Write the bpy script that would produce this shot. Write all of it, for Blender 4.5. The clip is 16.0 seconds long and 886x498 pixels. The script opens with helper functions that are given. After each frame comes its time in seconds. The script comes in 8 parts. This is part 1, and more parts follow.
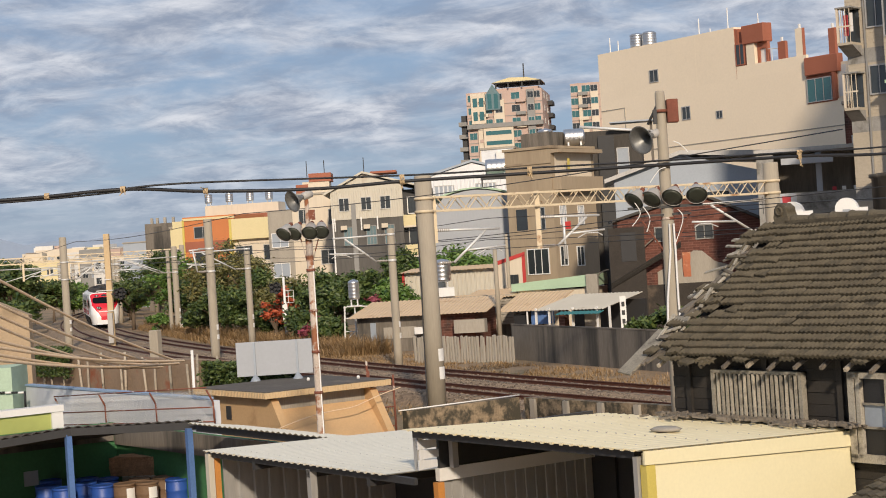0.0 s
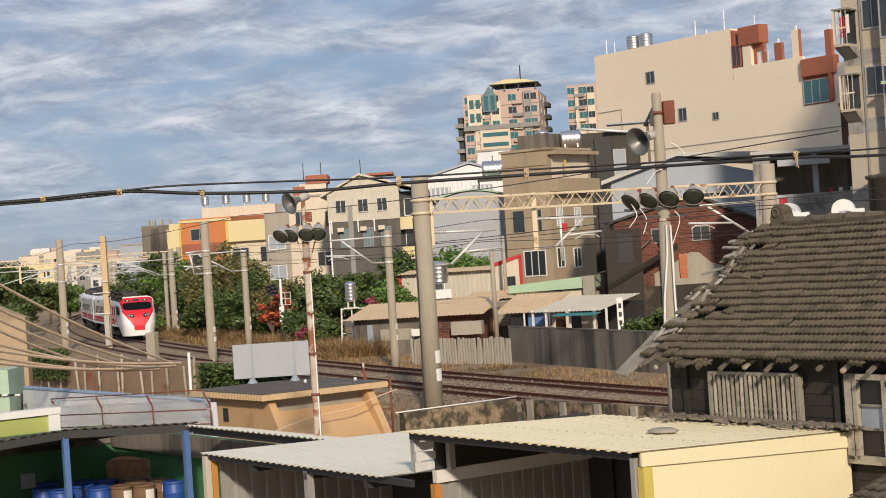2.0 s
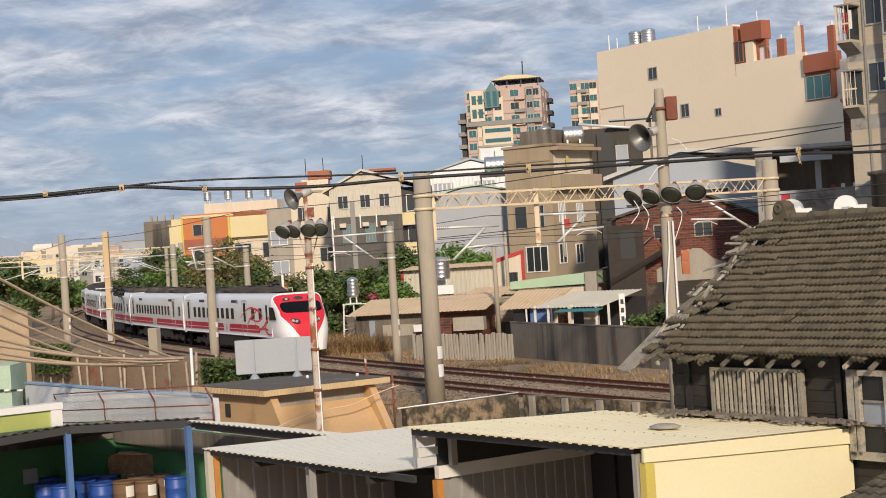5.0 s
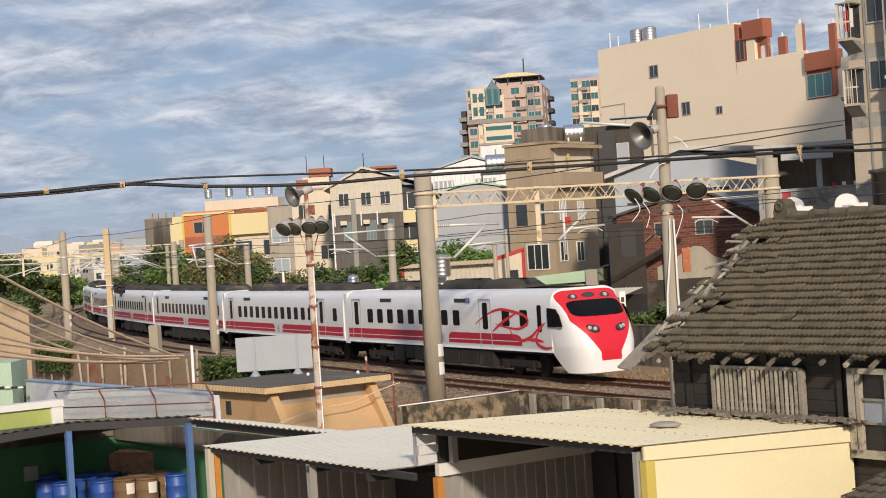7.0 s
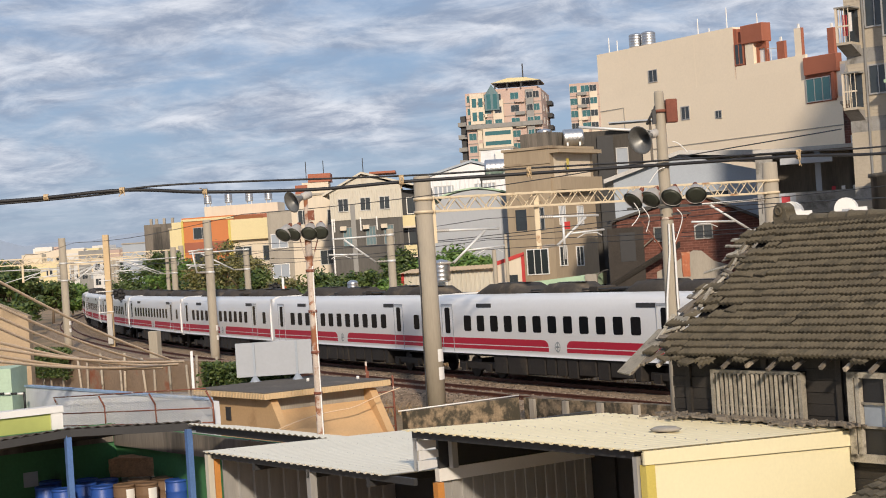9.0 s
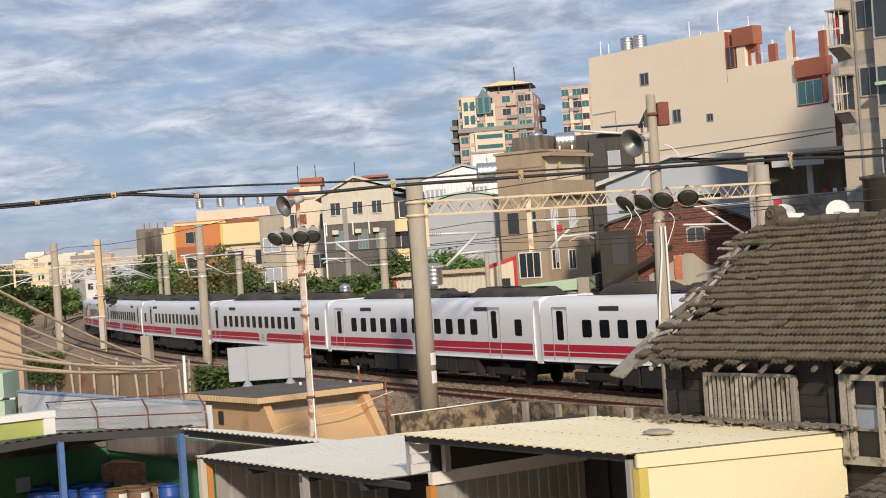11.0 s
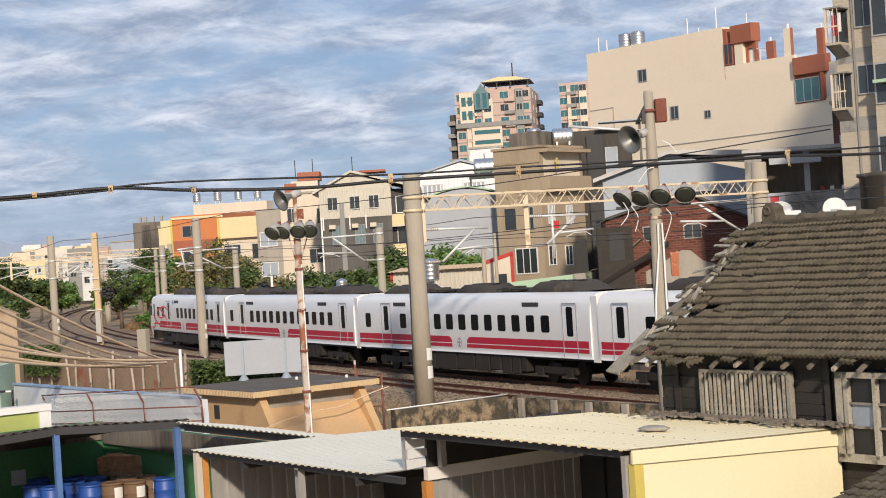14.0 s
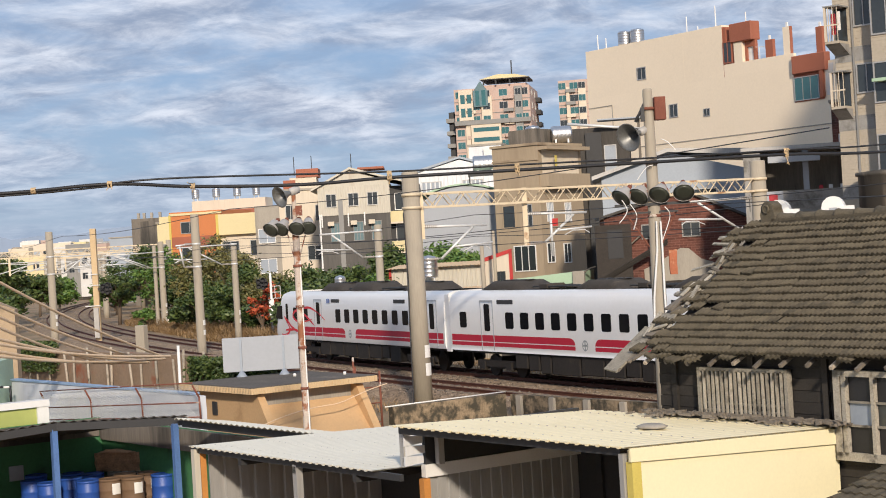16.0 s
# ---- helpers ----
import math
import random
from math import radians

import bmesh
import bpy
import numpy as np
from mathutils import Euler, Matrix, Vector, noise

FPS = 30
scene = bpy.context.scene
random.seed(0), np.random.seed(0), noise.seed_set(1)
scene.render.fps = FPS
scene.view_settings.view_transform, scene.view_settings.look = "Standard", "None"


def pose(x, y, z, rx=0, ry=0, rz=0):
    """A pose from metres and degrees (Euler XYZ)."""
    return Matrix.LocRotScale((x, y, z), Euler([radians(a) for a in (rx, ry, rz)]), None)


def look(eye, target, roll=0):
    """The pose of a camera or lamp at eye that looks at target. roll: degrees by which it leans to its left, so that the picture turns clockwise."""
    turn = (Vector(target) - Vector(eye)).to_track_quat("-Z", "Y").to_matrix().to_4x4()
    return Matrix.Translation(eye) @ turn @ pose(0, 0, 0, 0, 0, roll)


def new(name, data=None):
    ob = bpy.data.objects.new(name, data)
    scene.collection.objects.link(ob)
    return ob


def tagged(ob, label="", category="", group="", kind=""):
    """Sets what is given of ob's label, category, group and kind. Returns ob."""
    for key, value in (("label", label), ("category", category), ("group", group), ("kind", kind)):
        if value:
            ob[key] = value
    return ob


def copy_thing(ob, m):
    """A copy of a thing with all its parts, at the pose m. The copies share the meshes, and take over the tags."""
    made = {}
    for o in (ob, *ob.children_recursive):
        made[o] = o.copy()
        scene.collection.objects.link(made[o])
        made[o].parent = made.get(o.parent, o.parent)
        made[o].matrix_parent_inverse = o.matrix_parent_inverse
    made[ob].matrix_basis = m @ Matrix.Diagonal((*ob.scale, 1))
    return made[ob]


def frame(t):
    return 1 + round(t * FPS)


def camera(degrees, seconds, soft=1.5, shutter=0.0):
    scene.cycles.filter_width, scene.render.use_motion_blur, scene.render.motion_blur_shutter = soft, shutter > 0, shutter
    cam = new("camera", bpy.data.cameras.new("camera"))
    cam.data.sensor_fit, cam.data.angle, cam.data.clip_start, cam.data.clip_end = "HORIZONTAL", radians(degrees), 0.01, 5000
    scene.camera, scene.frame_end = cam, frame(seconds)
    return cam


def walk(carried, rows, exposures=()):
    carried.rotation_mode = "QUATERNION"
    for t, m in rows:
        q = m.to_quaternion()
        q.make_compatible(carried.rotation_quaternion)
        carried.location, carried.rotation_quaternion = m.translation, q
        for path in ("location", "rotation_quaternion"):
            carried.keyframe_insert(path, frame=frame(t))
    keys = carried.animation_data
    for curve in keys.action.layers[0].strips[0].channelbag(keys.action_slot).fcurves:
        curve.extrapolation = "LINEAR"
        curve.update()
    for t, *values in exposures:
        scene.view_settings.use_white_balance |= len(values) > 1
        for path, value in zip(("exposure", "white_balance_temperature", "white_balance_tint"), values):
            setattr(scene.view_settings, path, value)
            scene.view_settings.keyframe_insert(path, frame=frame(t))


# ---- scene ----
# ---- camera: held by hand on an upper floor, turning a little about one place ----
cam = camera(29.54, 16.0, soft=1.0)
EYE_HEIGHT = 5.16      # above the rail heads, which are z = 0


def held(yaw, pitch, roll):
    return pose(0, 0, EYE_HEIGHT, 0, 0, yaw) @ pose(0, 0, 0, 90 + pitch, 0, 0) @ pose(0, 0, 0, 0, 0, -roll)


HELD = [
    (0, 0.023, 0.100, 3.679), (0.5, -0.004, 0.061, 3.682), (1, -0.085, 0.058, 3.702), (1.5, -0.091, 0.126, 3.737),
    (2, -0.090, 0.156, 3.753), (2.5, -0.063, 0.165, 3.761), (3, -0.054, 0.146, 3.691), (3.5, -0.037, 0.125, 3.679),
    (4, -0.031, 0.129, 3.713), (4.6, -0.018, 0.075, 3.71), (5.4, 0.003, -0.04, 3.70), (6.3, 0.018, -0.110, 3.65), (6.5, 0.017, -0.087, 3.613), (7, 0.026, -0.060, 3.630),
    (7.5, 0.032, 0.002, 3.642), (8, 0.031, 0.047, 3.728), (8.5, 0.030, 0.083, 3.762), (9, 0.000, 0.111, 3.771),
    (9.8, -0.09, 0.155, 3.83), (10.7, -0.23, 0.205, 3.92), (11.5, -0.319, 0.223, 3.962), (12, -0.354, 0.176, 3.942), (12.5, -0.322, 0.105, 3.713), (13, -0.302, 0.002, 3.621),
    (13.5, -0.320, 0.062, 3.636), (14, -0.368, 0.049, 3.611), (14.5, -0.420, 0.062, 3.647), (15, -0.423, 0.106, 3.589),
    (15.5, -0.418, 0.025, 3.538), (16, -0.412, -0.049, 3.408)]
walk(cam, [(t, held(y, p, r)) for t, y, p, r in HELD],
     exposures=[(0, -0.25, 6500, 10), (4.2, -0.22, 6500, 10), (7, -0.18, 6450, 10), (9, -0.15, 6400, 10), (12, -0.10, 6310, 10), (16, -0.07, 6190, 10)])

# ---- world and sun ----
SUN_ELEVATION, SUN_AZIMUTH = 24.0, 174.0   # azimuth clockwise from +y: behind the camera, a little to its right
world = bpy.data.worlds.new("sky")
scene.world = world
world.use_nodes = True


def build_sky():
    nt = world.node_tree
    nt.nodes.clear()
    N, Lk = nt.nodes.new, nt.links.new
    sky = N("ShaderNodeTexSky")
    sky.sky_type, sky.sun_disc = "NISHITA", False
    sky.sun_elevation, sky.sun_rotation = radians(SUN_ELEVATION), radians(SUN_AZIMUTH)
    sky.air_density, sky.dust_density = 1.0, 0.6
    co = N("ShaderNodeTexCoord")
    sep = N("ShaderNodeSeparateXYZ")
    Lk(co.outputs["Generated"], sep.inputs[0])
    # a flat deck of cloud: direction divided by its height
    zz = N("ShaderNodeMath"); zz.operation = "MAXIMUM"; zz.inputs[1].default_value = 0.0
    Lk(sep.outputs["Z"], zz.inputs[0])
    za = N("ShaderNodeMath"); za.operation = "ADD"; za.inputs[1].default_value = 0.19
    Lk(zz.outputs[0], za.inputs[0])
    dv = N("ShaderNodeVectorMath"); dv.operation = "DIVIDE"
    cz = N("ShaderNodeCombineXYZ")
    for i in range(3):
        Lk(za.outputs[0], cz.inputs[i])
    Lk(co.outputs["Generated"], dv.inputs[0]); Lk(cz.outputs[0], dv.inputs[1])
    mp = N("ShaderNodeMapping")
    mp.inputs["Rotation"].default_value = (0, 0, radians(24))
    mp.inputs["Scale"].default_value = (0.95, 1.0, 0.0)
    Lk(dv.outputs[0], mp.inputs[0])

    def noise_of(scale, detail, rough, distort):
        n = N("ShaderNodeTexNoise")
        n.inputs["Scale"].default_value, n.inputs["Detail"].default_value = scale, detail
        n.inputs["Roughness"].default_value, n.inputs["Distortion"].default_value = rough, distort
        Lk(mp.outputs[0], n.inputs["Vector"])
        return n.outputs["Fac"]

    def ramp(value, lo, hi, a=0.0, b=1.0):
        m = N("ShaderNodeMapRange")
        m.interpolation_type = "SMOOTHSTEP"
        for i, v in enumerate((lo, hi, a, b)):
            m.inputs[i + 1].default_value = v
        Lk(value, m.inputs[0])
        return m.outputs[0]

    cover = ramp(noise_of(2.6, 8.0, 0.58, 0.3), 0.30, 0.62)
    light = ramp(noise_of(6.5, 9.0, 0.64, 0.35), 0.33, 0.72)
    tone = N("ShaderNodeMix"); tone.data_type = "RGBA"
    tone.inputs[6].default_value = (3.3, 3.9, 5.1, 1)
    tone.inputs[7].default_value = (8.4, 8.6, 9.2, 1)
    Lk(light, tone.inputs[0])
    # bluish bands low over the horizon
    low = ramp(sep.outputs["Z"], 0.015, 0.085)
    base = N("ShaderNodeMix"); base.data_type = "RGBA"
    base.inputs[7].default_value = (2.5, 3.7, 6.0, 1)
    Lk(sky.outputs[0], base.inputs[6]); base.inputs[0].default_value = 0.75
    cl = N("ShaderNodeMix"); cl.data_type = "RGBA"
    cf = N("ShaderNodeMath"); cf.operation = "MULTIPLY"
    Lk(cover, cf.inputs[0])
    lo2 = N("ShaderNodeMapRange"); lo2.inputs[3].default_value = 0.45; lo2.inputs[4].default_value = 0.97
    Lk(low, lo2.inputs[0]); Lk(lo2.outputs[0], cf.inputs[1])
    Lk(cf.outputs[0], cl.inputs[0]); Lk(base.outputs[2], cl.inputs[6]); Lk(tone.outputs[2], cl.inputs[7])
    bg = N("ShaderNodeBackground"); bg.inputs["Strength"].default_value = 0.105
    out = N("ShaderNodeOutputWorld")
    Lk(cl.outputs[2], bg.inputs[0]); Lk(bg.outputs[0], out.inputs[0])


build_sky()
sun = new("sun", bpy.data.lights.new("sun", "SUN"))
sun.data.energy, sun.data.angle, sun.data.color = 4.3, radians(3.0), (1.0, 0.84, 0.66)
_a, _e = radians(SUN_AZIMUTH), radians(SUN_ELEVATION)
sun.matrix_basis = look((math.sin(_a) * math.cos(_e) * 100, math.cos(_a) * math.cos(_e) * 100, math.sin(_e) * 100), (0, 0, 0))

# ---- materials ----


def mat(name, colour, rough=0.7, metal=0.0, vary=0.25, scale=3.0, fine=40.0, bump=0.15, stain=None, stain_at=(0.55, 0.7), stain_scale=1.2, streak=False, per_object=0.0, coat=0.0):
    """Colour with large and fine variation, stains of a second colour, and fine relief."""
    m = bpy.data.materials.new(name)
    m.use_nodes = True
    nt = m.node_tree
    b = nt.nodes["Principled BSDF"]
    N, Lk = nt.nodes.new, nt.links.new
    co = N("ShaderNodeTexCoord")
    mp = N("ShaderNodeMapping")
    if streak:
        mp.inputs["Scale"].default_value = (1, 1, 0.12)
    Lk(co.outputs["Object"], mp.inputs[0])
    oi = N("ShaderNodeObjectInfo")
    sh = N("ShaderNodeVectorMath"); sh.operation = "MULTIPLY_ADD"
    cx = N("ShaderNodeCombineXYZ")
    for i in range(3):
        Lk(oi.outputs["Random"], cx.inputs[i])
    sh.inputs[1].default_value = (37, 53, 71)
    Lk(cx.outputs[0], sh.inputs[0]); Lk(mp.outputs[0], sh.inputs[2])

    def nz(sc, det=5.0):
        n = N("ShaderNodeTexNoise")
        n.inputs["Scale"].default_value, n.inputs["Detail"].default_value = sc, det
        n.inputs["Roughness"].default_value = 0.62
        Lk(sh.outputs[0], n.inputs["Vector"])
        return n.outputs["Fac"]

    big, small = nz(scale), nz(fine, 3.0)
    add = N("ShaderNodeMath"); add.operation = "ADD"
    Lk(big, add.inputs[0]); Lk(small, add.inputs[1])
    mr = N("ShaderNodeMapRange")
    mr.inputs[1].default_value, mr.inputs[2].default_value = 0.6, 1.4
    mr.inputs[3].default_value, mr.inputs[4].default_value = 1 - vary, 1 + vary
    Lk(add.outputs[0], mr.inputs[0])
    mul = N("ShaderNodeVectorMath"); mul.operation = "SCALE"
    mul.inputs[0].default_value = colour
    Lk(mr.outputs[0], mul.inputs["Scale"])
    colour_out = mul.outputs[0]
    if per_object:
        pr = N("ShaderNodeMapRange")
        pr.inputs[3].default_value, pr.inputs[4].default_value = 1 - per_object, 1 + per_object
        Lk(oi.outputs["Random"], pr.inputs[0])
        m2 = N("ShaderNodeVectorMath"); m2.operation = "SCALE"
        Lk(colour_out, m2.inputs[0]); Lk(pr.outputs[0], m2.inputs["Scale"])
        colour_out = m2.outputs[0]
    if stain:
        st = nz(stain_scale, 8.0)
        sr = N("ShaderNodeMapRange"); sr.interpolation_type = "SMOOTHSTEP"
        sr.inputs[1].default_value, sr.inputs[2].default_value = stain_at
        Lk(st, sr.inputs[0])
        mx = N("ShaderNodeMix"); mx.data_type = "RGBA"
        Lk(sr.outputs[0], mx.inputs[0]); Lk(colour_out, mx.inputs[6])
        mx.inputs[7].default_value = (*stain, 1)
        colour_out = mx.outputs[2]
    Lk(colour_out, b.inputs["Base Color"])
    b.inputs["Roughness"].default_value, b.inputs["Metallic"].default_value = rough, metal
    if coat:
        b.inputs["Coat Weight"].default_value = coat
    if bump:
        bp = N("ShaderNodeBump")
        bp.inputs["Strength"].default_value, bp.inputs["Distance"].default_value = bump, 0.02
        Lk(add.outputs[0], bp.inputs["Height"]); Lk(bp.outputs[0], b.inputs["Normal"])
    return m


def glass_mat(name, colour, rough=0.08):
    m = mat(name, colour, rough, 0.0, 0.2, 0.8, 6.0, 0.02)
    m.node_tree.nodes["Principled BSDF"].inputs["Specular IOR Level"].default_value = 0.7
    return m


def leaf_mat(name, colour, second):
    m = bpy.data.materials.new(name)
    m.use_nodes = True
    nt = m.node_tree
    b = nt.nodes["Principled BSDF"]
    N, Lk = nt.nodes.new, nt.links.new
    g = N("ShaderNodeNewGeometry")
    mx = N("ShaderNodeMix"); mx.data_type = "RGBA"
    mx.inputs[6].default_value, mx.inputs[7].default_value = (*colour, 1), (*second, 1)
    Lk(g.outputs["Random Per Island"], mx.inputs[0]); Lk(mx.outputs[2], b.inputs["Base Color"])
    b.inputs["Roughness"].default_value = 0.55
    b.inputs["Subsurface Weight"].default_value = 0.0
    return m


M = {
    "dirt": mat("dry_dirt", (0.28, 0.195, 0.115), 0.95, 0, 0.4, 0.25, 6.0, 0.6, (0.15, 0.12, 0.06), (0.5, 0.66), 0.12),
    "yard": mat("yard_concrete", (0.20, 0.19, 0.17), 0.9, 0, 0.3, 0.5, 12, 0.3, (0.09, 0.085, 0.08), (0.5, 0.7), 0.4),
    "ballast": mat("ballast_stone", (0.26, 0.185, 0.118), 0.95, 0, 0.75, 2.0, 11.0, 1.0, (0.13, 0.085, 0.055), (0.55, 0.75), 0.35),
    "rail": mat("rusty_rail", (0.12, 0.045, 0.026), 0.65, 0.4, 0.3, 2, 30, 0.1),
    "railhead": mat("worn_rail_head", (0.30, 0.25, 0.21), 0.4, 0.8, 0.2, 2, 30, 0.05),
    "sleeper": mat("sleeper_concrete", (0.17, 0.14, 0.11), 0.9, 0, 0.3, 4, 40, 0.3),
    "concrete": mat("aged_concrete", (0.36, 0.325, 0.27), 0.88, 0, 0.2, 1.2, 25, 0.25, (0.16, 0.14, 0.115), (0.56, 0.8), 0.8, streak=True),
    "pole": mat("pole_concrete", (0.37, 0.325, 0.255), 0.85, 0, 0.14, 1.0, 25, 0.15, (0.22, 0.18, 0.14), (0.56, 0.8), 0.9, streak=True),
    "wallgrey": mat("stained_grey_render", (0.19, 0.165, 0.135), 0.92, 0, 0.3, 0.7, 18, 0.3, (0.05, 0.046, 0.04), (0.44, 0.64), 0.55, streak=True),
    "mossywall": mat("mouldy_tan_concrete", (0.29, 0.22, 0.14), 0.95, 0, 0.45, 1.6, 14, 0.4, (0.06, 0.052, 0.036), (0.40, 0.58), 1.9),
    "slategrey": mat("dark_grey_render", (0.115, 0.108, 0.098), 0.9, 0, 0.25, 0.4, 8, 0.1, (0.08, 0.076, 0.07), (0.5, 0.72), 0.45, streak=True),
    "tealgrey": mat("weathered_teal_panel", (0.11, 0.185, 0.205), 0.5, 0, 0.2, 0.5, 6, 0.05),
    "lattice": mat("grey_lattice_wood", (0.37, 0.335, 0.27), 0.9, 0, 0.4, 3, 40, 0.4, (0.09, 0.08, 0.065), (0.5, 0.7), 3.0, per_object=0.3),
    # dark render of the lean-to, and painted shade on the lower brick wall
    "darkmasonry": mat("dark_masonry_and_shade", (0.045, 0.038, 0.032), 0.95, 0, 0.35, 0.8, 12, 0.3, (0.13, 0.10, 0.075), (0.54, 0.72), 0.6),
    "rustpale": mat("flaking_white_paint_on_rust", (0.52, 0.44, 0.37), 0.8, 0.05, 0.25, 2, 30, 0.3, (0.28, 0.11, 0.05), (0.46, 0.54), 2.2),
    "creamroof": mat("cream_steel_roof", (0.86, 0.76, 0.50), 0.5, 0.0, 0.07, 0.6, 20, 0.05, (0.55, 0.45, 0.30), (0.62, 0.85), 1.2),
    "whiteroof": mat("white_steel_roof", (0.72, 0.69, 0.58), 0.5, 0.0, 0.07, 0.6, 20, 0.05, (0.55, 0.48, 0.36), (0.62, 0.85), 1.0),
    "creamwall": mat("cream_sheet_wall", (0.85, 0.77, 0.50), 0.55, 0.0, 0.05, 0.5, 20, 0.05),
    "yellowtrim": mat("yellow_trim", (0.62, 0.50, 0.12), 0.55, 0, 0.1),
    "orangetrim": mat("orange_trim", (0.55, 0.24, 0.06), 0.6, 0, 0.15),
    "sheet": mat("grey_corrugated_sheet", (0.42, 0.41, 0.39), 0.5, 0.3, 0.2, 1, 15, 0.1, (0.25, 0.17, 0.10), (0.62, 0.8), 1.0, streak=True),
    "sheetwhite": mat("white_corrugated_sheet", (0.72, 0.73, 0.74), 0.5, 0.1, 0.1, 0.6, 15, 0.05, (0.45, 0.42, 0.38), (0.62, 0.8), 0.5, streak=True),
    "tanroof": mat("tan_steel_roof", (0.64, 0.47, 0.29), 0.6, 0.0, 0.13, 0.5, 12, 0.1, (0.40, 0.22, 0.11), (0.56, 0.75), 0.6),
    "creamsheet": mat("cream_corrugated_sheet", (0.56, 0.52, 0.43), 0.55, 0.0, 0.1, 0.5, 15, 0.05, (0.35, 0.24, 0.15), (0.63, 0.8), 0.6, streak=True),
    "tile": mat("weathered_roof_tile", (0.108, 0.090, 0.060), 0.9, 0, 0.4, 3, 40, 0.4, (0.055, 0.048, 0.034), (0.50, 0.68), 2.2, per_object=0.12),
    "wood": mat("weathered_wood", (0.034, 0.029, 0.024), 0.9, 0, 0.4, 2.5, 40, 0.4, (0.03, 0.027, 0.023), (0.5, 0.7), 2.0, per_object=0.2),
    "woodlight": mat("bleached_wood", (0.42, 0.36, 0.28), 0.9, 0, 0.35, 3, 40, 0.4, (0.14, 0.12, 0.10), (0.52, 0.72), 3.0, per_object=0.2),
    "orangewall": mat("orange_beige_render", (0.55, 0.36, 0.185), 0.85, 0, 0.1, 0.6, 15, 0.15, (0.36, 0.22, 0.10), (0.6, 0.8), 0.7),
    "slabedge": mat("ribbed_tan_edge", (0.58, 0.43, 0.25), 0.8, 0, 0.15, 1.5, 20, 0.15),
    "slabtop": mat("dark_roof_felt", (0.10, 0.088, 0.075), 0.95, 0, 0.3, 1, 15, 0.3, (0.22, 0.18, 0.14), (0.55, 0.75), 0.8),
    "gantry": mat("cream_painted_steel", (0.66, 0.55, 0.38), 0.6, 0.1, 0.15, 2, 30, 0.05, (0.36, 0.20, 0.10), (0.58, 0.72), 1.6),
    "galv": mat("galvanised_steel", (0.68, 0.68, 0.66), 0.45, 0.25, 0.15, 3, 30, 0.05),
    "insul": mat("brown_porcelain", (0.36, 0.33, 0.30), 0.3, 0, 0.1),
    "rust": mat("rusty_steel", (0.22, 0.08, 0.05), 0.85, 0.2, 0.35, 3, 30, 0.3, (0.60, 0.52, 0.44), (0.56, 0.6), 2.5),
    "black": mat("black_rubber", (0.016, 0.016, 0.018), 0.55, 0, 0.2),
    # dark grey gear; also put in for the shade inside open sheds
    "darkgrey": mat("dark_grey_and_shade", (0.035, 0.035, 0.036), 0.6, 0, 0.2, 2, 20, 0.1),
    "lampgreen": mat("dark_green_lamp_enamel", (0.055, 0.06, 0.045), 0.45, 0.2, 0.2),
    "lampwhite": mat("lamp_white_enamel", (0.42, 0.40, 0.37), 0.5, 0, 0.15),
    "hornmetal": mat("dull_grey_horn", (0.20, 0.20, 0.19), 0.45, 0.5, 0.25, 3, 20, 0.05),
    "rustbox": mat("rusty_red_box", (0.20, 0.065, 0.04), 0.8, 0.1, 0.3, 3, 30, 0.2, (0.30, 0.13, 0.08), (0.5, 0.65), 2.5),
    "tanrender": mat("tan_house_render", (0.42, 0.31, 0.20), 0.9, 0, 0.2, 0.5, 14, 0.2, (0.26, 0.19, 0.12), (0.52, 0.72), 0.6),
    "white": mat("white_paint", (0.78, 0.77, 0.74), 0.5, 0, 0.06),
    "board": mat("grey_board_back", (0.37, 0.39, 0.42), 0.5, 0.1, 0.06, 0.7, 10, 0.03),
    "beige": mat("beige_facade_render", (0.86, 0.735, 0.56), 0.85, 0, 0.05, 0.12, 5, 0.03, (0.83, 0.70, 0.53), (0.6, 0.85), 0.10),
    "terracotta": mat("terracotta_tile", (0.34, 0.115, 0.065), 0.75, 0, 0.15, 0.5, 10, 0.1),
    "brownwall": mat("brown_render", (0.38, 0.30, 0.205), 0.9, 0, 0.14, 0.3, 8, 0.15, (0.22, 0.165, 0.11), (0.55, 0.75), 0.25, streak=True),
    "brick": mat("red_brick_wall", (0.095, 0.04, 0.029), 0.9, 0, 0.3, 1.5, 25, 0.3, (0.13, 0.07, 0.05), (0.5, 0.7), 0.4),
    "pink": mat("pink_tile_facade", (0.50, 0.37, 0.31), 0.75, 0, 0.1, 0.3, 6, 0.05),
    "creamfac": mat("cream_facade", (0.66, 0.575, 0.45), 0.8, 0, 0.09, 0.2, 6, 0.05, (0.42, 0.34, 0.25), (0.6, 0.82), 0.3, streak=True),
    "greyfac": mat("grey_facade", (0.27, 0.265, 0.25), 0.85, 0, 0.15, 0.3, 8, 0.1, (0.16, 0.155, 0.145), (0.55, 0.75), 0.35, streak=True),
    "orangefac": mat("orange_tile_facade", (0.56, 0.20, 0.07), 0.75, 0, 0.1, 0.3, 8, 0.05),
    "yellowfac": mat("pale_yellow_facade", (0.70, 0.60, 0.34), 0.8, 0, 0.08, 0.3, 8, 0.05),
    "whitefac": mat("white_facade", (0.68, 0.66, 0.62), 0.8, 0, 0.1, 0.2, 6, 0.05, (0.42, 0.40, 0.36), (0.6, 0.82), 0.3, streak=True),
    "bluegrey": mat("blue_grey_sheet", (0.33, 0.37, 0.42), 0.55, 0.15, 0.1, 0.4, 10, 0.05),
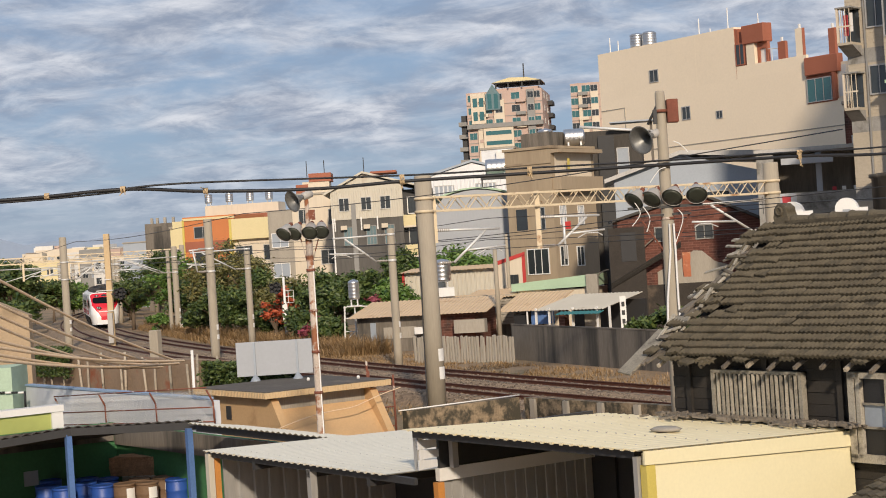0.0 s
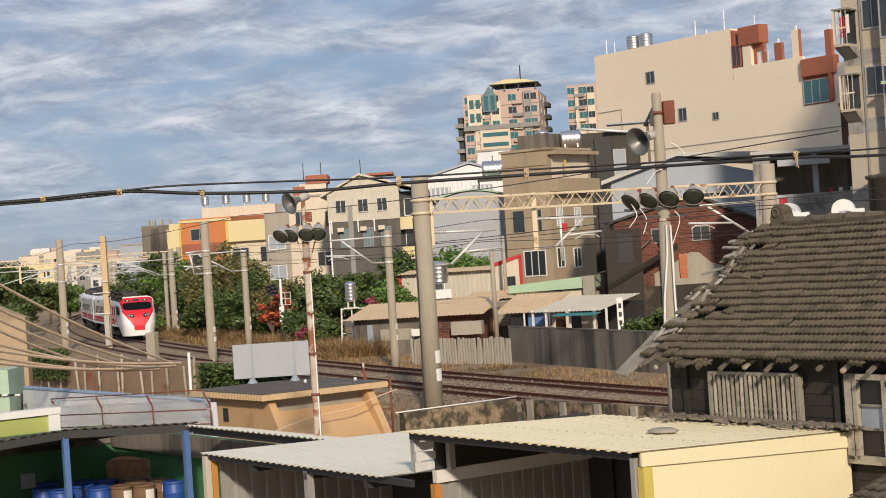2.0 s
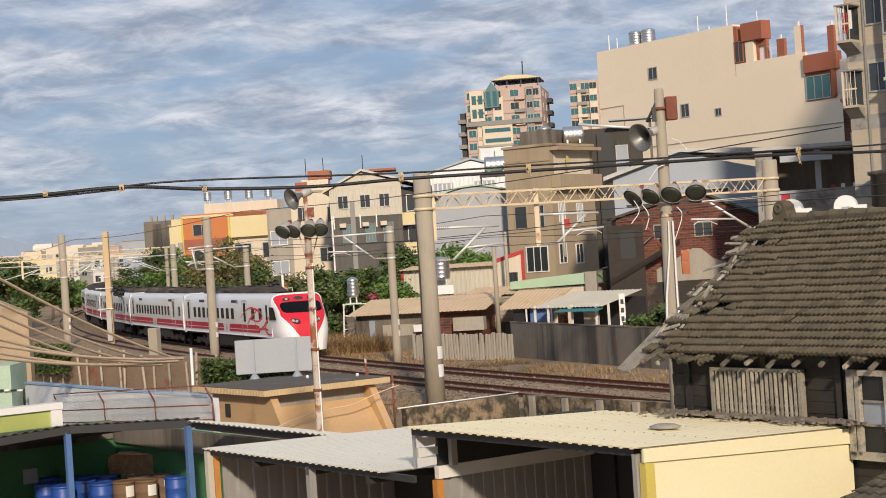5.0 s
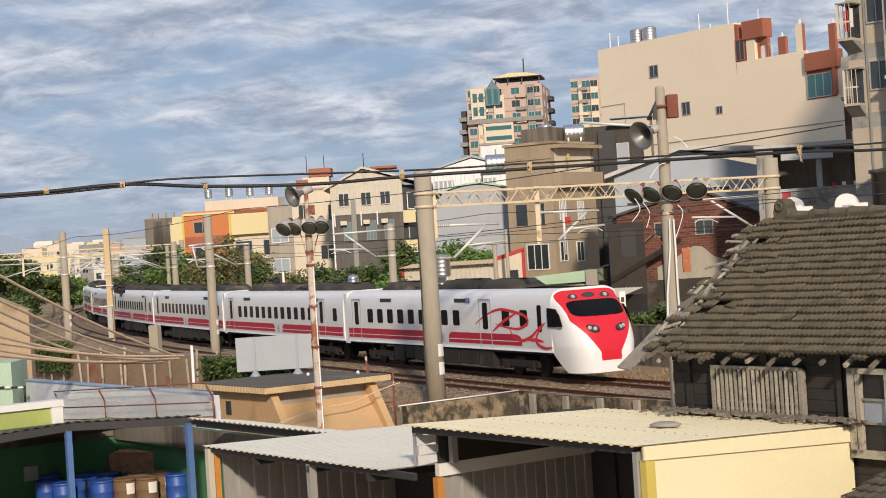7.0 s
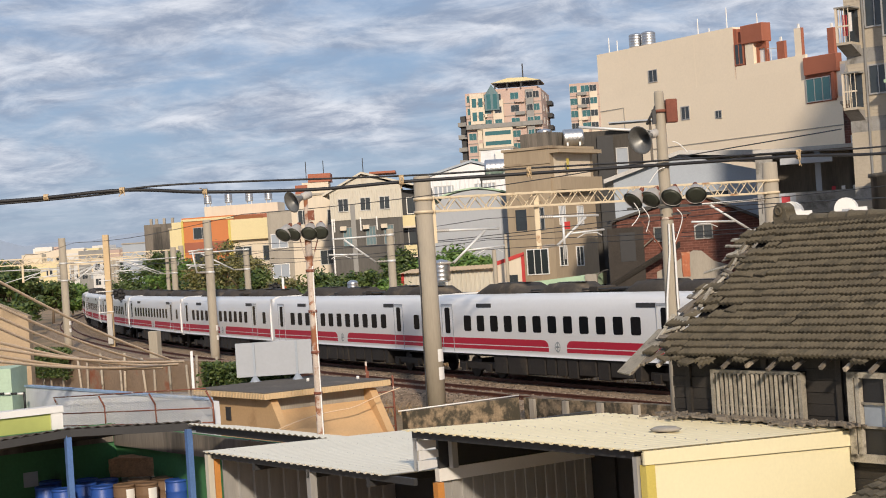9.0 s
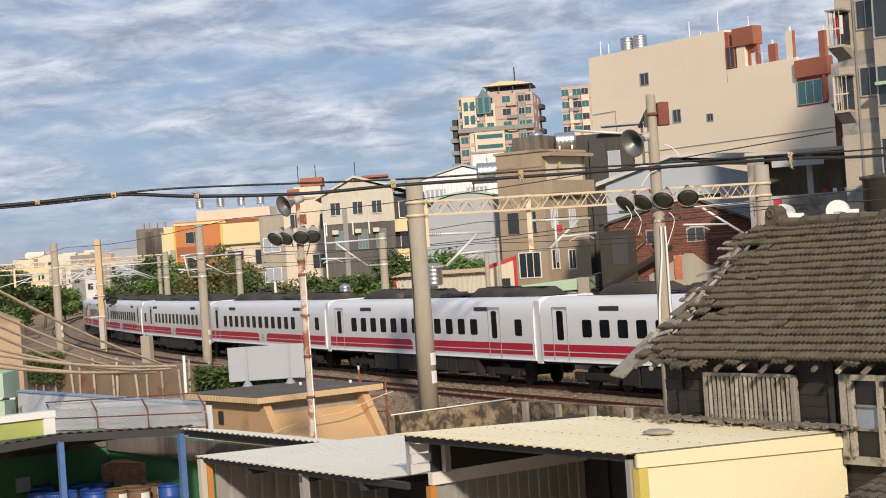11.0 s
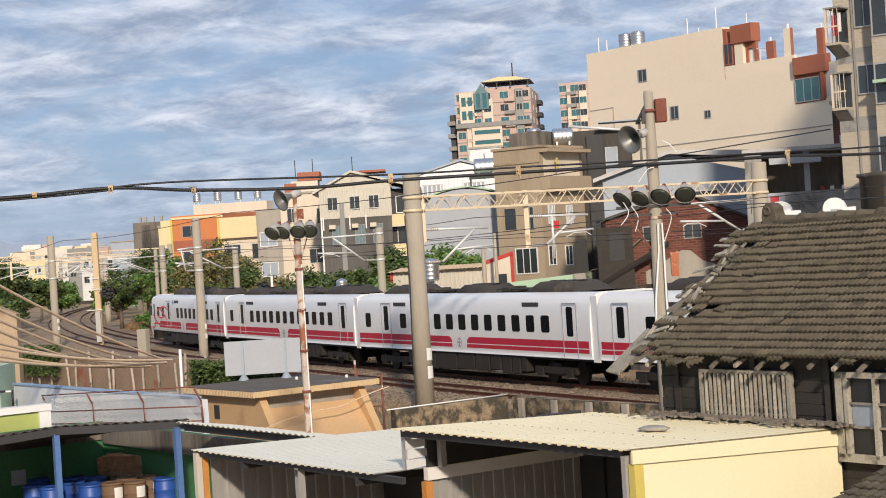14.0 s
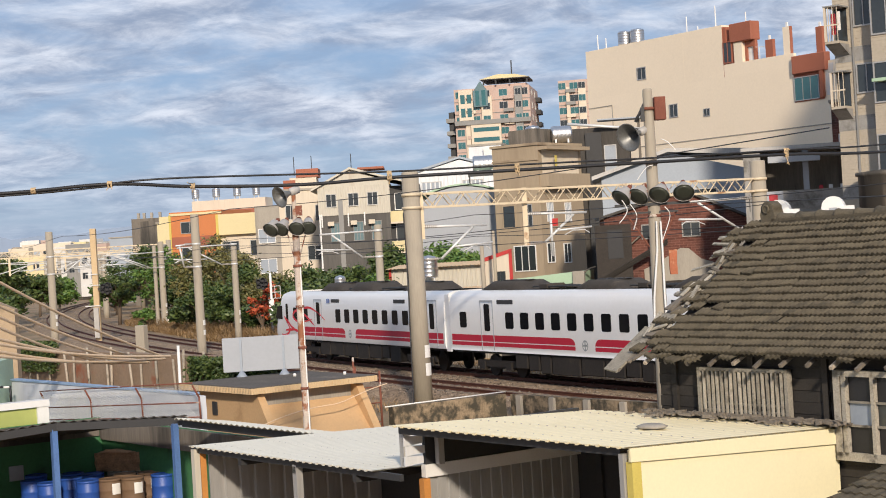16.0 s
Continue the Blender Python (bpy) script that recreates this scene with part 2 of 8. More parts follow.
    "trainwindow": mat("black_tinted_window", (0.008, 0.009, 0.011), 0.16, 0.0, 0.3, 0.8, 6, 0.0),
    "window": glass_mat("dark_window_glass", (0.035, 0.042, 0.045), 0.12),
    "teal": glass_mat("teal_window_glass", (0.045, 0.14, 0.15), 0.12),
    "frame": mat("aluminium_frame", (0.46, 0.45, 0.43), 0.45, 0.4, 0.1),
    "steel": mat("polished_steel", (0.60, 0.60, 0.60), 0.36, 1.0, 0.08, 1.5, 12, 0.03),
    "greenwall": mat("green_painted_wall", (0.055, 0.19, 0.075), 0.7, 0, 0.2, 0.7, 12, 0.1, (0.03, 0.08, 0.04), (0.55, 0.7), 0.6),
    "palegreen": mat("pale_green_wall", (0.42, 0.55, 0.42), 0.8, 0, 0.12, 0.6, 12, 0.1),
    "lime": mat("lime_green_panel", (0.42, 0.46, 0.14), 0.6, 0, 0.1),
    "blue": mat("blue_plastic", (0.025, 0.085, 0.36), 0.45, 0, 0.15),
    "bluepost": mat("blue_painted_steel", (0.10, 0.19, 0.42), 0.5, 0.1, 0.2, 2, 20, 0.05, (0.20, 0.12, 0.08), (0.65, 0.75), 2),
    "bluewhite": mat("whitewashed_wall", (0.60, 0.62, 0.66), 0.85, 0, 0.1, 0.6, 12, 0.1, (0.36, 0.37, 0.40), (0.58, 0.78), 0.6, streak=True),
    "bluecap": mat("blue_wall_cap", (0.27, 0.38, 0.54), 0.7, 0, 0.15),
    "drum": mat("brown_drum", (0.17, 0.105, 0.06), 0.75, 0, 0.25, 2, 25, 0.15),
    "straw": mat("brown_sacking", (0.34, 0.19, 0.10), 0.95, 0, 0.6, 6, 30, 0.8),
    "clay": mat("brown_earth_wall", (0.27, 0.19, 0.125), 0.95, 0, 0.3, 1, 18, 0.4, (0.27, 0.085, 0.04), (0.55, 0.68), 0.5),
    "bamboo": mat("bleached_bamboo", (0.72, 0.54, 0.36), 0.6, 0, 0.15, 2, 20, 0.1),
    "trainwhite": mat("white_train_paint", (0.80, 0.80, 0.79), 0.3, 0, 0.035, 0.4, 8, 0.01, coat=0.3),
    "trainred": mat("red_train_paint", (0.66, 0.012, 0.03), 0.45, 0, 0.05, 0.5, 8, 0.01, coat=0.1),
    "trainstripe": mat("dull_red_stripe", (0.44, 0.008, 0.03), 0.6, 0, 0.06, 0.5, 8, 0.01),
    "trainroof": mat("sooty_train_roof", (0.05, 0.042, 0.034), 0.85, 0, 0.35, 0.8, 10, 0.2, (0.20, 0.155, 0.105), (0.55, 0.75), 0.5),
    "underframe": mat("dirty_underframe", (0.02, 0.016, 0.013), 0.85, 0, 0.4, 1, 15, 0.2, (0.06, 0.045, 0.03), (0.55, 0.75), 0.8),
    "bogie": mat("bogie_steel", (0.028, 0.023, 0.019), 0.7, 0.3, 0.3),
    "lampglass": mat("headlamp_glass", (0.55, 0.53, 0.46), 0.15, 0.3, 0.1),
    "logo": mat("grey_emblem", (0.30, 0.33, 0.34), 0.5),
    "logoblue": mat("blue_mark", (0.14, 0.20, 0.42), 0.5),
    "green_roof": mat("pale_green_roof", (0.40, 0.55, 0.38), 0.6, 0, 0.1, 0.5, 12, 0.05),
    "tealawning": mat("teal_awning", (0.035, 0.17, 0.18), 0.6, 0, 0.15),
    "redtrim": mat("red_trim", (0.46, 0.035, 0.03), 0.55, 0, 0.1),
    "woodgrey": mat("grey_rafter_wood", (0.17, 0.145, 0.115), 0.9, 0, 0.35, 3, 40, 0.4, (0.07, 0.06, 0.05), (0.52, 0.72), 3.0, per_object=0.25),
    # dark concrete and tin; also the shade colour of the canopy's end sheet
    "darkconcrete": mat("dark_bare_concrete", (0.075, 0.068, 0.06), 0.95, 0, 0.3, 0.6, 10, 0.2, (0.22, 0.20, 0.17), (0.58, 0.75), 0.3, streak=True),
    "bark": mat("bark", (0.13, 0.095, 0.065), 0.95, 0, 0.3, 4, 30, 0.5),
    "leaf": leaf_mat("green_leaves", (0.022, 0.052, 0.011), (0.12, 0.16, 0.04)),
    "leafbright": leaf_mat("bright_green_leaves", (0.05, 0.12, 0.02), (0.16, 0.25, 0.05)),
    "leafdry": leaf_mat("dry_olive_leaves", (0.085, 0.095, 0.026), (0.23, 0.20, 0.07)),
    "flower": leaf_mat("red_flowers", (0.40, 0.055, 0.025), (0.52, 0.14, 0.05)),
    "magenta": leaf_mat("magenta_flowers", (0.22, 0.03, 0.06), (0.34, 0.10, 0.12)),
    "drygrass": leaf_mat("dry_grass", (0.21, 0.13, 0.06), (0.36, 0.24, 0.115)),
    "cloth": mat("red_cloth", (0.45, 0.05, 0.06), 0.9, 0, 0.2),
    "orangecloth": mat("faded_orange_box", (0.40, 0.13, 0.06), 0.8, 0, 0.2, 3, 30, 0.2, (0.60, 0.36, 0.22), (0.5, 0.65), 4),
    "greyblock": mat("grey_concrete_panel", (0.30, 0.29, 0.27), 0.9, 0, 0.3, 1.5, 20, 0.25, (0.13, 0.12, 0.10), (0.5, 0.7), 1.1),
    "tileface": mat("pale_tile_facade", (0.46, 0.40, 0.31), 0.7, 0, 0.12, 1.0, 8, 0.1),
    # distance haze is mixed into this blue base colour
    "mountain": mat("haze_tinted_hill", (0.24, 0.30, 0.40), 1.0, 0, 0.1, 0.002, 0.02, 0),
}

# ---- building blocks ----
TOWN = pose(0, 0, 0, 0, 0, -55)    # the railway, sheds and houses share this direction: x along the line, y across it


def box(bm, x0, x1, y0, y1, z0, z1, m=None):
    vs = [bm.verts.new((x, y, z)) for x in (x0, x1) for y in (y0, y1) for z in (z0, z1)]
    for f in ((0, 1, 3, 2), (4, 6, 7, 5), (0, 4, 5, 1), (2, 3, 7, 6), (0, 2, 6, 4), (1, 5, 7, 3)):
        bm.faces.new([vs[i] for i in f])
    if m is not None:
        for v in vs:
            v.co = m @ v.co
    return vs


def prism(bm, outline, y0, y1, axis="y"):
    """An outline of (a, z) pulled along an axis from y0 to y1."""
    put = (lambda a, z, y: (a, y, z)) if axis == "y" else (lambda a, z, y: (y, a, z))
    lo = [bm.verts.new(put(a, z, y0)) for a, z in outline]
    hi = [bm.verts.new(put(a, z, y1)) for a, z in outline]
    n = len(outline)
    bm.faces.new(lo)
    bm.faces.new(hi[::-1])
    for i in range(n):
        bm.faces.new((lo[i], hi[i], hi[(i + 1) % n], lo[(i + 1) % n]))


def tube(bm, a, b, r0, r1=None, n=10, caps=True):
    """A round bar from a to b."""
    r1 = r0 if r1 is None else r1
    a, b = Vector(a), Vector(b)
    q = (b - a).to_track_quat("Z", "Y").to_matrix()
    rings = []
    for p, r in ((a, r0), (b, r1)):
        rings.append([bm.verts.new(p + q @ Vector((r * math.cos(2 * math.pi * i / n), r * math.sin(2 * math.pi * i / n), 0))) for i in range(n)])
    for i in range(n):
        f = bm.faces.new((rings[0][i], rings[0][(i + 1) % n], rings[1][(i + 1) % n], rings[1][i]))
        f.smooth = n > 6
    if caps:
        bm.faces.new(rings[0][::-1])
        bm.faces.new(rings[1])


def lathe(bm, profile, n=20, m=None):
    """A profile of (radius, height) turned about z."""
    rings = []
    for r, z in profile:
        rings.append([bm.verts.new((max(r, 1e-4) * math.cos(2 * math.pi * i / n), max(r, 1e-4) * math.sin(2 * math.pi * i / n), z)) for i in range(n)])
    for a, b in zip(rings, rings[1:]):
        for i in range(n):
            f = bm.faces.new((a[i], a[(i + 1) % n], b[(i + 1) % n], b[i]))
            f.smooth = True
    bm.faces.new(rings[0][::-1])
    bm.faces.new(rings[-1])
    if m is not None:
        for ring in rings:
            for v in ring:
                v.co = m @ v.co


def sweep(bm, pts, r, n=6):
    """A round cable through points."""
    pts = [Vector(p) for p in pts]
    rings = []
    for i, p in enumerate(pts):
        d = pts[min(i + 1, len(pts) - 1)] - pts[max(i - 1, 0)]
        q = d.to_track_quat("Z", "Y").to_matrix()
        rings.append([bm.verts.new(p + q @ Vector((r * math.cos(2 * math.pi * k / n), r * math.sin(2 * math.pi * k / n), 0))) for k in range(n)])
    for a, b in zip(rings, rings[1:]):
        for k in range(n):
            f = bm.faces.new((a[k], a[(k + 1) % n], b[(k + 1) % n], b[k]))
            f.smooth = True


def corrugated(bm, x0, x1, y0, y1, z, pitch=0.2, rib=0.03, slope=0.0, thick=0.012, wave=False):
    """Ribbed sheet: ribs run along y, repeat along x; slope lifts it along y."""
    xs = []
    x = x0
    while x < x1 - 1e-6:
        if wave:
            xs += [(x, 0), (x + pitch * 0.25, rib * 0.5), (x + pitch * 0.5, rib), (x + pitch * 0.75, rib * 0.5)]
        else:
            xs += [(x, 0), (x + pitch * 0.50, 0), (x + pitch * 0.70, rib), (x + pitch * 0.80, rib)]
        x += pitch
    xs = [p for p in xs if p[0] < x1] + [(x1, 0)]
    rows = []
    for dz in (0, -thick):
        for y in (y0, y1):
            rows.append([bm.verts.new((a, y, z + h + dz + slope * (y - y0))) for a, h in xs])
    t0, t1, b0, b1 = rows
    for i in range(len(xs) - 1):
        bm.faces.new((t0[i], t0[i + 1], t1[i + 1], t1[i]))
        bm.faces.new((b0[i + 1], b0[i], b1[i], b1[i + 1]))
        bm.faces.new((b0[i], b0[i + 1], t0[i + 1], t0[i]))
        bm.faces.new((t1[i], t1[i + 1], b1[i + 1], b1[i]))


def upright_sheet(bm, x0, x1, y, z0, z1, pitch=0.2, rib=0.03, axis="x"):
    """Ribbed wall sheet, ribs upright, facing -y (or -x)."""
    x = x0
    xs = []
    while x < x1 - 1e-6:
        xs += [(x, 0), (x + pitch * 0.6, 0), (x + pitch * 0.68, -rib), (x + pitch * 0.92, -rib)]
        x += pitch
    xs = [p for p in xs if p[0] < x1] + [(x1, 0)]
    put = (lambda a, h, z: (a, y + h, z)) if axis == "x" else (lambda a, h, z: (y - h, a, z))
    lo = [bm.verts.new(put(a, h, z0)) for a, h in xs]
    hi = [bm.verts.new(put(a, h, z1)) for a, h in xs]
    for i in range(len(xs) - 1):
        bm.faces.new((lo[i], lo[i + 1], hi[i + 1], hi[i]))


def part(name, bm, material, parent, label=""):
    """Links a bmesh as one mesh object under a thing or a part."""
    me = bpy.data.meshes.new(name)
    bmesh.ops.recalc_face_normals(bm, faces=bm.faces)
    bm.to_mesh(me)
    bm.free()
    me.materials.append(M[material])
    ob = new(name, me)
    if parent is not None:
        ob.parent = parent
    return tagged(ob, label)


def shared(name, like, parent, m):
    """Another piece on the same mesh."""
    ob = new(name, like.data)
    ob.parent = parent
    ob.matrix_basis = m
    return ob


def thing(name, m, label, category, group="", kind=""):
    ob = new(name)
    ob.matrix_basis = m
    ob.empty_display_size = 0.2
    return tagged(ob, label, category, group, kind)


def solid(name, bm, material, label, category, m=None, group="", kind=""):
    ob = part(name, bm, material, None)
    if m is not None:
        ob.matrix_basis = m
    return tagged(ob, label, category, group, kind)


def bevel(bm, width=0.02, segments=2):
    bmesh.ops.bevel(bm, geom=list(bm.edges), offset=width, segments=segments, affect="EDGES", profile=0.5)


B = bmesh.new

M["trainwindow"].node_tree.nodes["Principled BSDF"].inputs["Specular IOR Level"].default_value = 0.06

# ---- ground ----
LINE = (-2.069, 76.759, -1.13626, 0.00192)     # one point of the far track, its heading there, its curvature


def line_at(s, off=0.0):
    """Place and heading of the far track's centre, s metres along it; off: metres towards the camera."""
    x0, y0, th, k = LINE
    a = th + k * s
    x, y = x0 + (math.sin(a) - math.sin(th)) / k, y0 - (math.cos(a) - math.cos(th)) / k
    return x + off * math.sin(a), y - off * math.cos(a), a


def build_ground():
    bm = B()
    # one sheet, finer near the place, reaching the horizon
    xs = [-4000, -1500, -600, -300] + list(range(-200, 201, 8)) + [300, 600, 1500, 4000]
    ys = [-600, -100, -30] + list(range(-10, 331, 6)) + [420, 600, 1000, 2000, 4500]
    grid = []
    for y in ys:
        row = []
        for x in xs:
            u, v = x * math.cos(radians(55)) - y * math.sin(radians(55)), x * math.sin(radians(55)) + y * math.cos(radians(55))
            # signed distance to the line, positive on the camera's side
            best = min((math.hypot(x - line_at(s)[0], y - line_at(s)[1]), s) for s in range(-260, 81, 10))
            lx, ly, la = line_at(best[1])
            side = (x - lx) * math.sin(la) - (y - ly) * math.cos(la)
            low, high = -1.15, -0.42
            k = min(max((side - 8.0) / 6.0, 0), 1)
            z = high + (low - high) * k + 0.05 * noise.noise((x * 0.11, y * 0.11, 0))
            row.append(bm.verts.new((x, y, z)))
        grid.append(row)
    for a, b in zip(grid, grid[1:]):
        for i in range(len(xs) - 1):
            bm.faces.new((a[i], a[i + 1], b[i + 1], b[i])).smooth = True
    return solid("ground", bm, "dirt", "dry brown earth round the railway yard", "ground", kind="structure")


def build_track(off, name, label):
    track = thing(name, Matrix(), label, "railway track", "railway tracks", "structure")
    s_list = [s for s in range(-330, 81, 3)]
    # ballast bed
    bm = B()
    prof = ((-2.15, -0.6), (-1.75, -0.22), (-0.9, -0.13), (0.0, -0.16), (0.9, -0.13), (1.75, -0.22), (2.15, -0.6))
    rows = []
    for s in s_list:
        rows.append([bm.verts.new((*line_at(s, off + o)[:2], z + 0.03 * noise.noise((s * 0.6, o * 2, off)))) for o, z in prof])
    for a, b in zip(rows, rows[1:]):
        for i in range(len(prof) - 1):
            bm.faces.new((a[i], a[i + 1], b[i + 1], b[i])).smooth = True
    part("ballast", bm, "ballast", track, "grey-brown crushed stone bed")
    # two rails
    for o in (-0.5675, 0.5675):
        bm = B()
        web = ((-0.065, -0.15), (-0.065, -0.13), (-0.012, -0.11), (-0.012, -0.04), (-0.036, -0.03), (-0.036, 0.0),
               (0.036, 0.0), (0.036, -0.03), (0.012, -0.04), (0.012, -0.11), (0.065, -0.13), (0.065, -0.15))
        rows = []
        for s in s_list:
            rows.append([bm.verts.new((*line_at(s, off + o + p)[:2], z)) for p, z in web])
        for a, b in zip(rows, rows[1:]):
            for i in range(len(web)):
                j = (i + 1) % len(web)
                bm.faces.new((a[i], a[j], b[j], b[i]))
        part("rail", bm, "rail", track, "rusty steel rail with a worn head")
    # sleepers
    bm = B()
    s = -120.0
    while s < 60:
        x, y, a = line_at(s, off)
        box(bm, -0.11, 0.11, -1.0, 1.0, -0.3, -0.125, Matrix.Translation((x, y, 0)) @ Matrix.Rotation(a, 4, "Z"))
        s += 0.6
    tagged(part("sleepers", bm, "sleeper", track, "concrete sleepers sunk in ballast"), kind="stuff")
    return track


def stones():
    """Loose ballast stones along the near shoulder and between the tracks."""
    rng = random.Random(5)
    bm = B()
    for _ in range(15000):
        s = rng.uniform(-30, 32)
        o = rng.choice((rng.uniform(-2.3, 2.0), rng.uniform(1.4, 5.6), rng.uniform(1.6, 2.4)))
        inner = min(abs(o), abs(o - 3.4))
        z = -0.14 if inner < 1.0 else -0.17 - max(0.0, inner - 1.5) * 0.3
        x, y, a = line_at(s, o)
        r = rng.uniform(0.025, 0.065)
        vs = [bm.verts.new((x + dx * r * rng.uniform(0.7, 1.3), y + dy * r * rng.uniform(0.7, 1.3), z + dz * r * rng.uniform(0.6, 1.1)))
              for dx, dy, dz in ((1, 0, 0), (0, 1, 0), (-1, 0, 0), (0, -1, 0), (0, 0, 1))]
        for i in range(4):
            bm.faces.new((vs[i], vs[(i + 1) % 4], vs[4]))
    me = bpy.data.meshes.new("ballast_stones")
    bm.to_mesh(me)
    bm.free()
    me.materials.append(M["stone"])
    tagged(new("ballast_stones", me), "loose grey and brown ballast stones", "gravel", kind="stuff")


def stone_mat():
    m = leaf_mat("loose_ballast", (0.07, 0.052, 0.038), (0.34, 0.27, 0.20))
    m.node_tree.nodes["Principled BSDF"].inputs["Roughness"].default_value = 0.95
    return m


def brick_mat():
    """Old red brick with pale joints and sooty patches."""
    m = mat("old_red_brick", (0.16, 0.06, 0.042), 0.9, 0, 0.3, 1.5, 25, 0.3, (0.06, 0.04, 0.034), (0.5, 0.7), 0.4)
    nt = m.node_tree
    N, Lk = nt.nodes.new, nt.links.new
    bsdf = nt.nodes["Principled BSDF"]
    base = bsdf.inputs["Base Color"].links[0].from_socket
    co = N("ShaderNodeTexCoord")
    mp = N("ShaderNodeMapping")
    mp.inputs["Rotation"].default_value = (radians(90), 0, 0)
    Lk(co.outputs["Object"], mp.inputs[0])
    br = N("ShaderNodeTexBrick")
    br.inputs["Color1"].default_value = (1.0, 1.0, 1.0, 1)
    br.inputs["Color2"].default_value = (0.62, 0.58, 0.55, 1)
    br.inputs["Mortar"].default_value = (1.3, 1.6, 1.7, 1)
    br.inputs["Scale"].default_value = 1.0
    br.inputs["Brick Width"].default_value, br.inputs["Row Height"].default_value = 0.46, 0.15
    br.inputs["Mortar Size"].default_value = 0.014
    Lk(mp.outputs[0], br.inputs["Vector"])
    mx = N("ShaderNodeMix"); mx.data_type = "RGBA"; mx.blend_type = "MULTIPLY"
    mx.inputs[0].default_value = 1.0
    Lk(base, mx.inputs[6]); Lk(br.outputs["Color"], mx.inputs[7]); Lk(mx.outputs[2], bsdf.inputs["Base Color"])
    return m


M["stone"] = stone_mat()
M["brick"] = brick_mat()
build_ground()
NEAR = 3.4
build_track(0.0, "track_far", "far railway track, rusty rails on stone ballast")
build_track(NEAR, "track_near", "near railway track, rusty rails on stone ballast")
stones()

# ---- the train: eight cars on the far track ----
CAR = 20.7
SPEED = 15.18          # metres a second past the houses
NOSE_AT_7 = 17.6


def shell_outline():
    """Half outline of a car side from the sill to the roof edge, (y, z)."""
    return [(1.40, 1.04), (1.45, 1.20), (1.45, 2.45), (1.44, 2.72), (1.41, 2.96), (1.36, 3.14), (1.27, 3.25), (1.09, 3.33), (0.9, 3.385)]


def roof_outline():
    return [(0.9, 3.30), (0.6, 3.32), (0.3, 3.33), (0.0, 3.335)]


def loft(bm, sections, closed=False):
    rows = [[bm.verts.new(p) for p in sec] for sec in sections]
    for a, b in zip(rows, rows[1:]):
        n = len(a)
        for i in range(n if closed else n - 1):
            f = bm.faces.new((a[i], a[(i + 1) % n], b[(i + 1) % n], b[i]))
            f.smooth = True
    return rows


def round_plate(bm, x, z, w, h, y, thick, r=0.07, n=4):
    """A round-cornered plate standing in the car's side, proud of it."""
    pts = []
    for cx, cz, a0 in ((x + w / 2 - r, z + h / 2 - r, 0), (x - w / 2 + r, z + h / 2 - r, 90), (x - w / 2 + r, z - h / 2 + r, 180), (x + w / 2 - r, z - h / 2 + r, 270)):
        for i in range(n + 1):
            a = radians(a0 + 90 * i / n)
            pts.append((cx + r * math.cos(a), cz + r * math.sin(a)))
    prism(bm, pts, y - thick, y + thick)


SIDE_Y = 1.45


def side_y(z):
    o = shell_outline()
    for (y0, z0), (y1, z1) in zip(o, o[1:]):
        if z0 <= z <= z1:
            return y0 + (y1 - y0) * (z - z0) / (z1 - z0)
    return 1.45


def stripe(bm, x0, x1, z0, z1, sy, slant0=0.0, slant1=0.0):
    """A painted band 4 mm proud of the side; slants bend its ends."""
    y = sy * (SIDE_Y + 0.004)
    n = 4
    lo = [(x0 + slant0 * (1 - math.cos(i / n * math.pi / 2)), z0 + (z1 - z0) * math.sin(i / n * math.pi / 2)) for i in range(n + 1)] if slant0 else [(x0, z0), (x0, z1)]
    hi = [(x1 - slant1 * (1 - math.cos(i / n * math.pi / 2)), z0 + (z1 - z0) * math.sin(i / n * math.pi / 2)) for i in range(n + 1)][::-1] if slant1 else [(x1, z1), (x1, z0)]
    bm.faces.new([bm.verts.new((x, y, z)) for x, z in lo + hi])


def bogie(car, x):
    bm = B()
    box(bm, x - 1.5, x + 1.5, 1.02, 1.14, 0.42, 0.68)
    box(bm, x - 1.5, x + 1.5, -1.14, -1.02, 0.42, 0.68)
    box(bm, x - 0.3, x + 0.3, -1.05, 1.05, 0.35, 0.8)
    for dx in (-1.05, 1.05):
        for sy in (-1, 1):
            box(bm, x + dx - 0.2, x + dx + 0.2, sy * 1.08 - 0.12, sy * 1.08 + 0.12, 0.32, 0.62)
    b = part("bogie", bm, "bogie", car, "grimy steel bogie frame")
    for dx in (-1.05, 1.05):
        bm = B()
        for sy in (-1, 1):
            tube(bm, (x + dx, sy * 0.50, 0.43), (x + dx, sy * 0.63, 0.43), 0.43, n=20)
        tube(bm, (x + dx, -0.5, 0.43), (x + dx, 0.5, 0.43), 0.08, n=8)
        part("wheelset", bm, "bogie", b)


def underfloor(car, x0, x1, rng):
    x = x0
    while x < x1:
        w = rng.uniform(0.7, 2.0)
        bm = B()
        box(bm, x, min(x + w - 0.1, x1), -1.32, 1.32, rng.uniform(0.28, 0.45), 1.0)
        bevel(bm, 0.03, 1)
        part("equipment_box", bm, "underframe", car)
        x += w


def roof_gear(car, spans, rng):
    for x0, x1, h in spans:
        bm = B()
        w, top = 0.82, 3.50 + h
        secs = []
        for i in range(9):
            x = x0 + (x1 - x0) * i / 8
            k = 1 - max(0, abs(i - 4) - 2.4) * 0.5
            secs.append([(x, -w, 3.30), (x, -w, 3.30 + (top - 3.30) * 0.55 * k), (x, -w * 0.75, 3.30 + (top - 3.30) * k), (x, w * 0.75, 3.30 + (top - 3.30) * k), (x, w, 3.30 + (top - 3.30) * 0.55 * k), (x, w, 3.30)])
        loft(bm, secs)
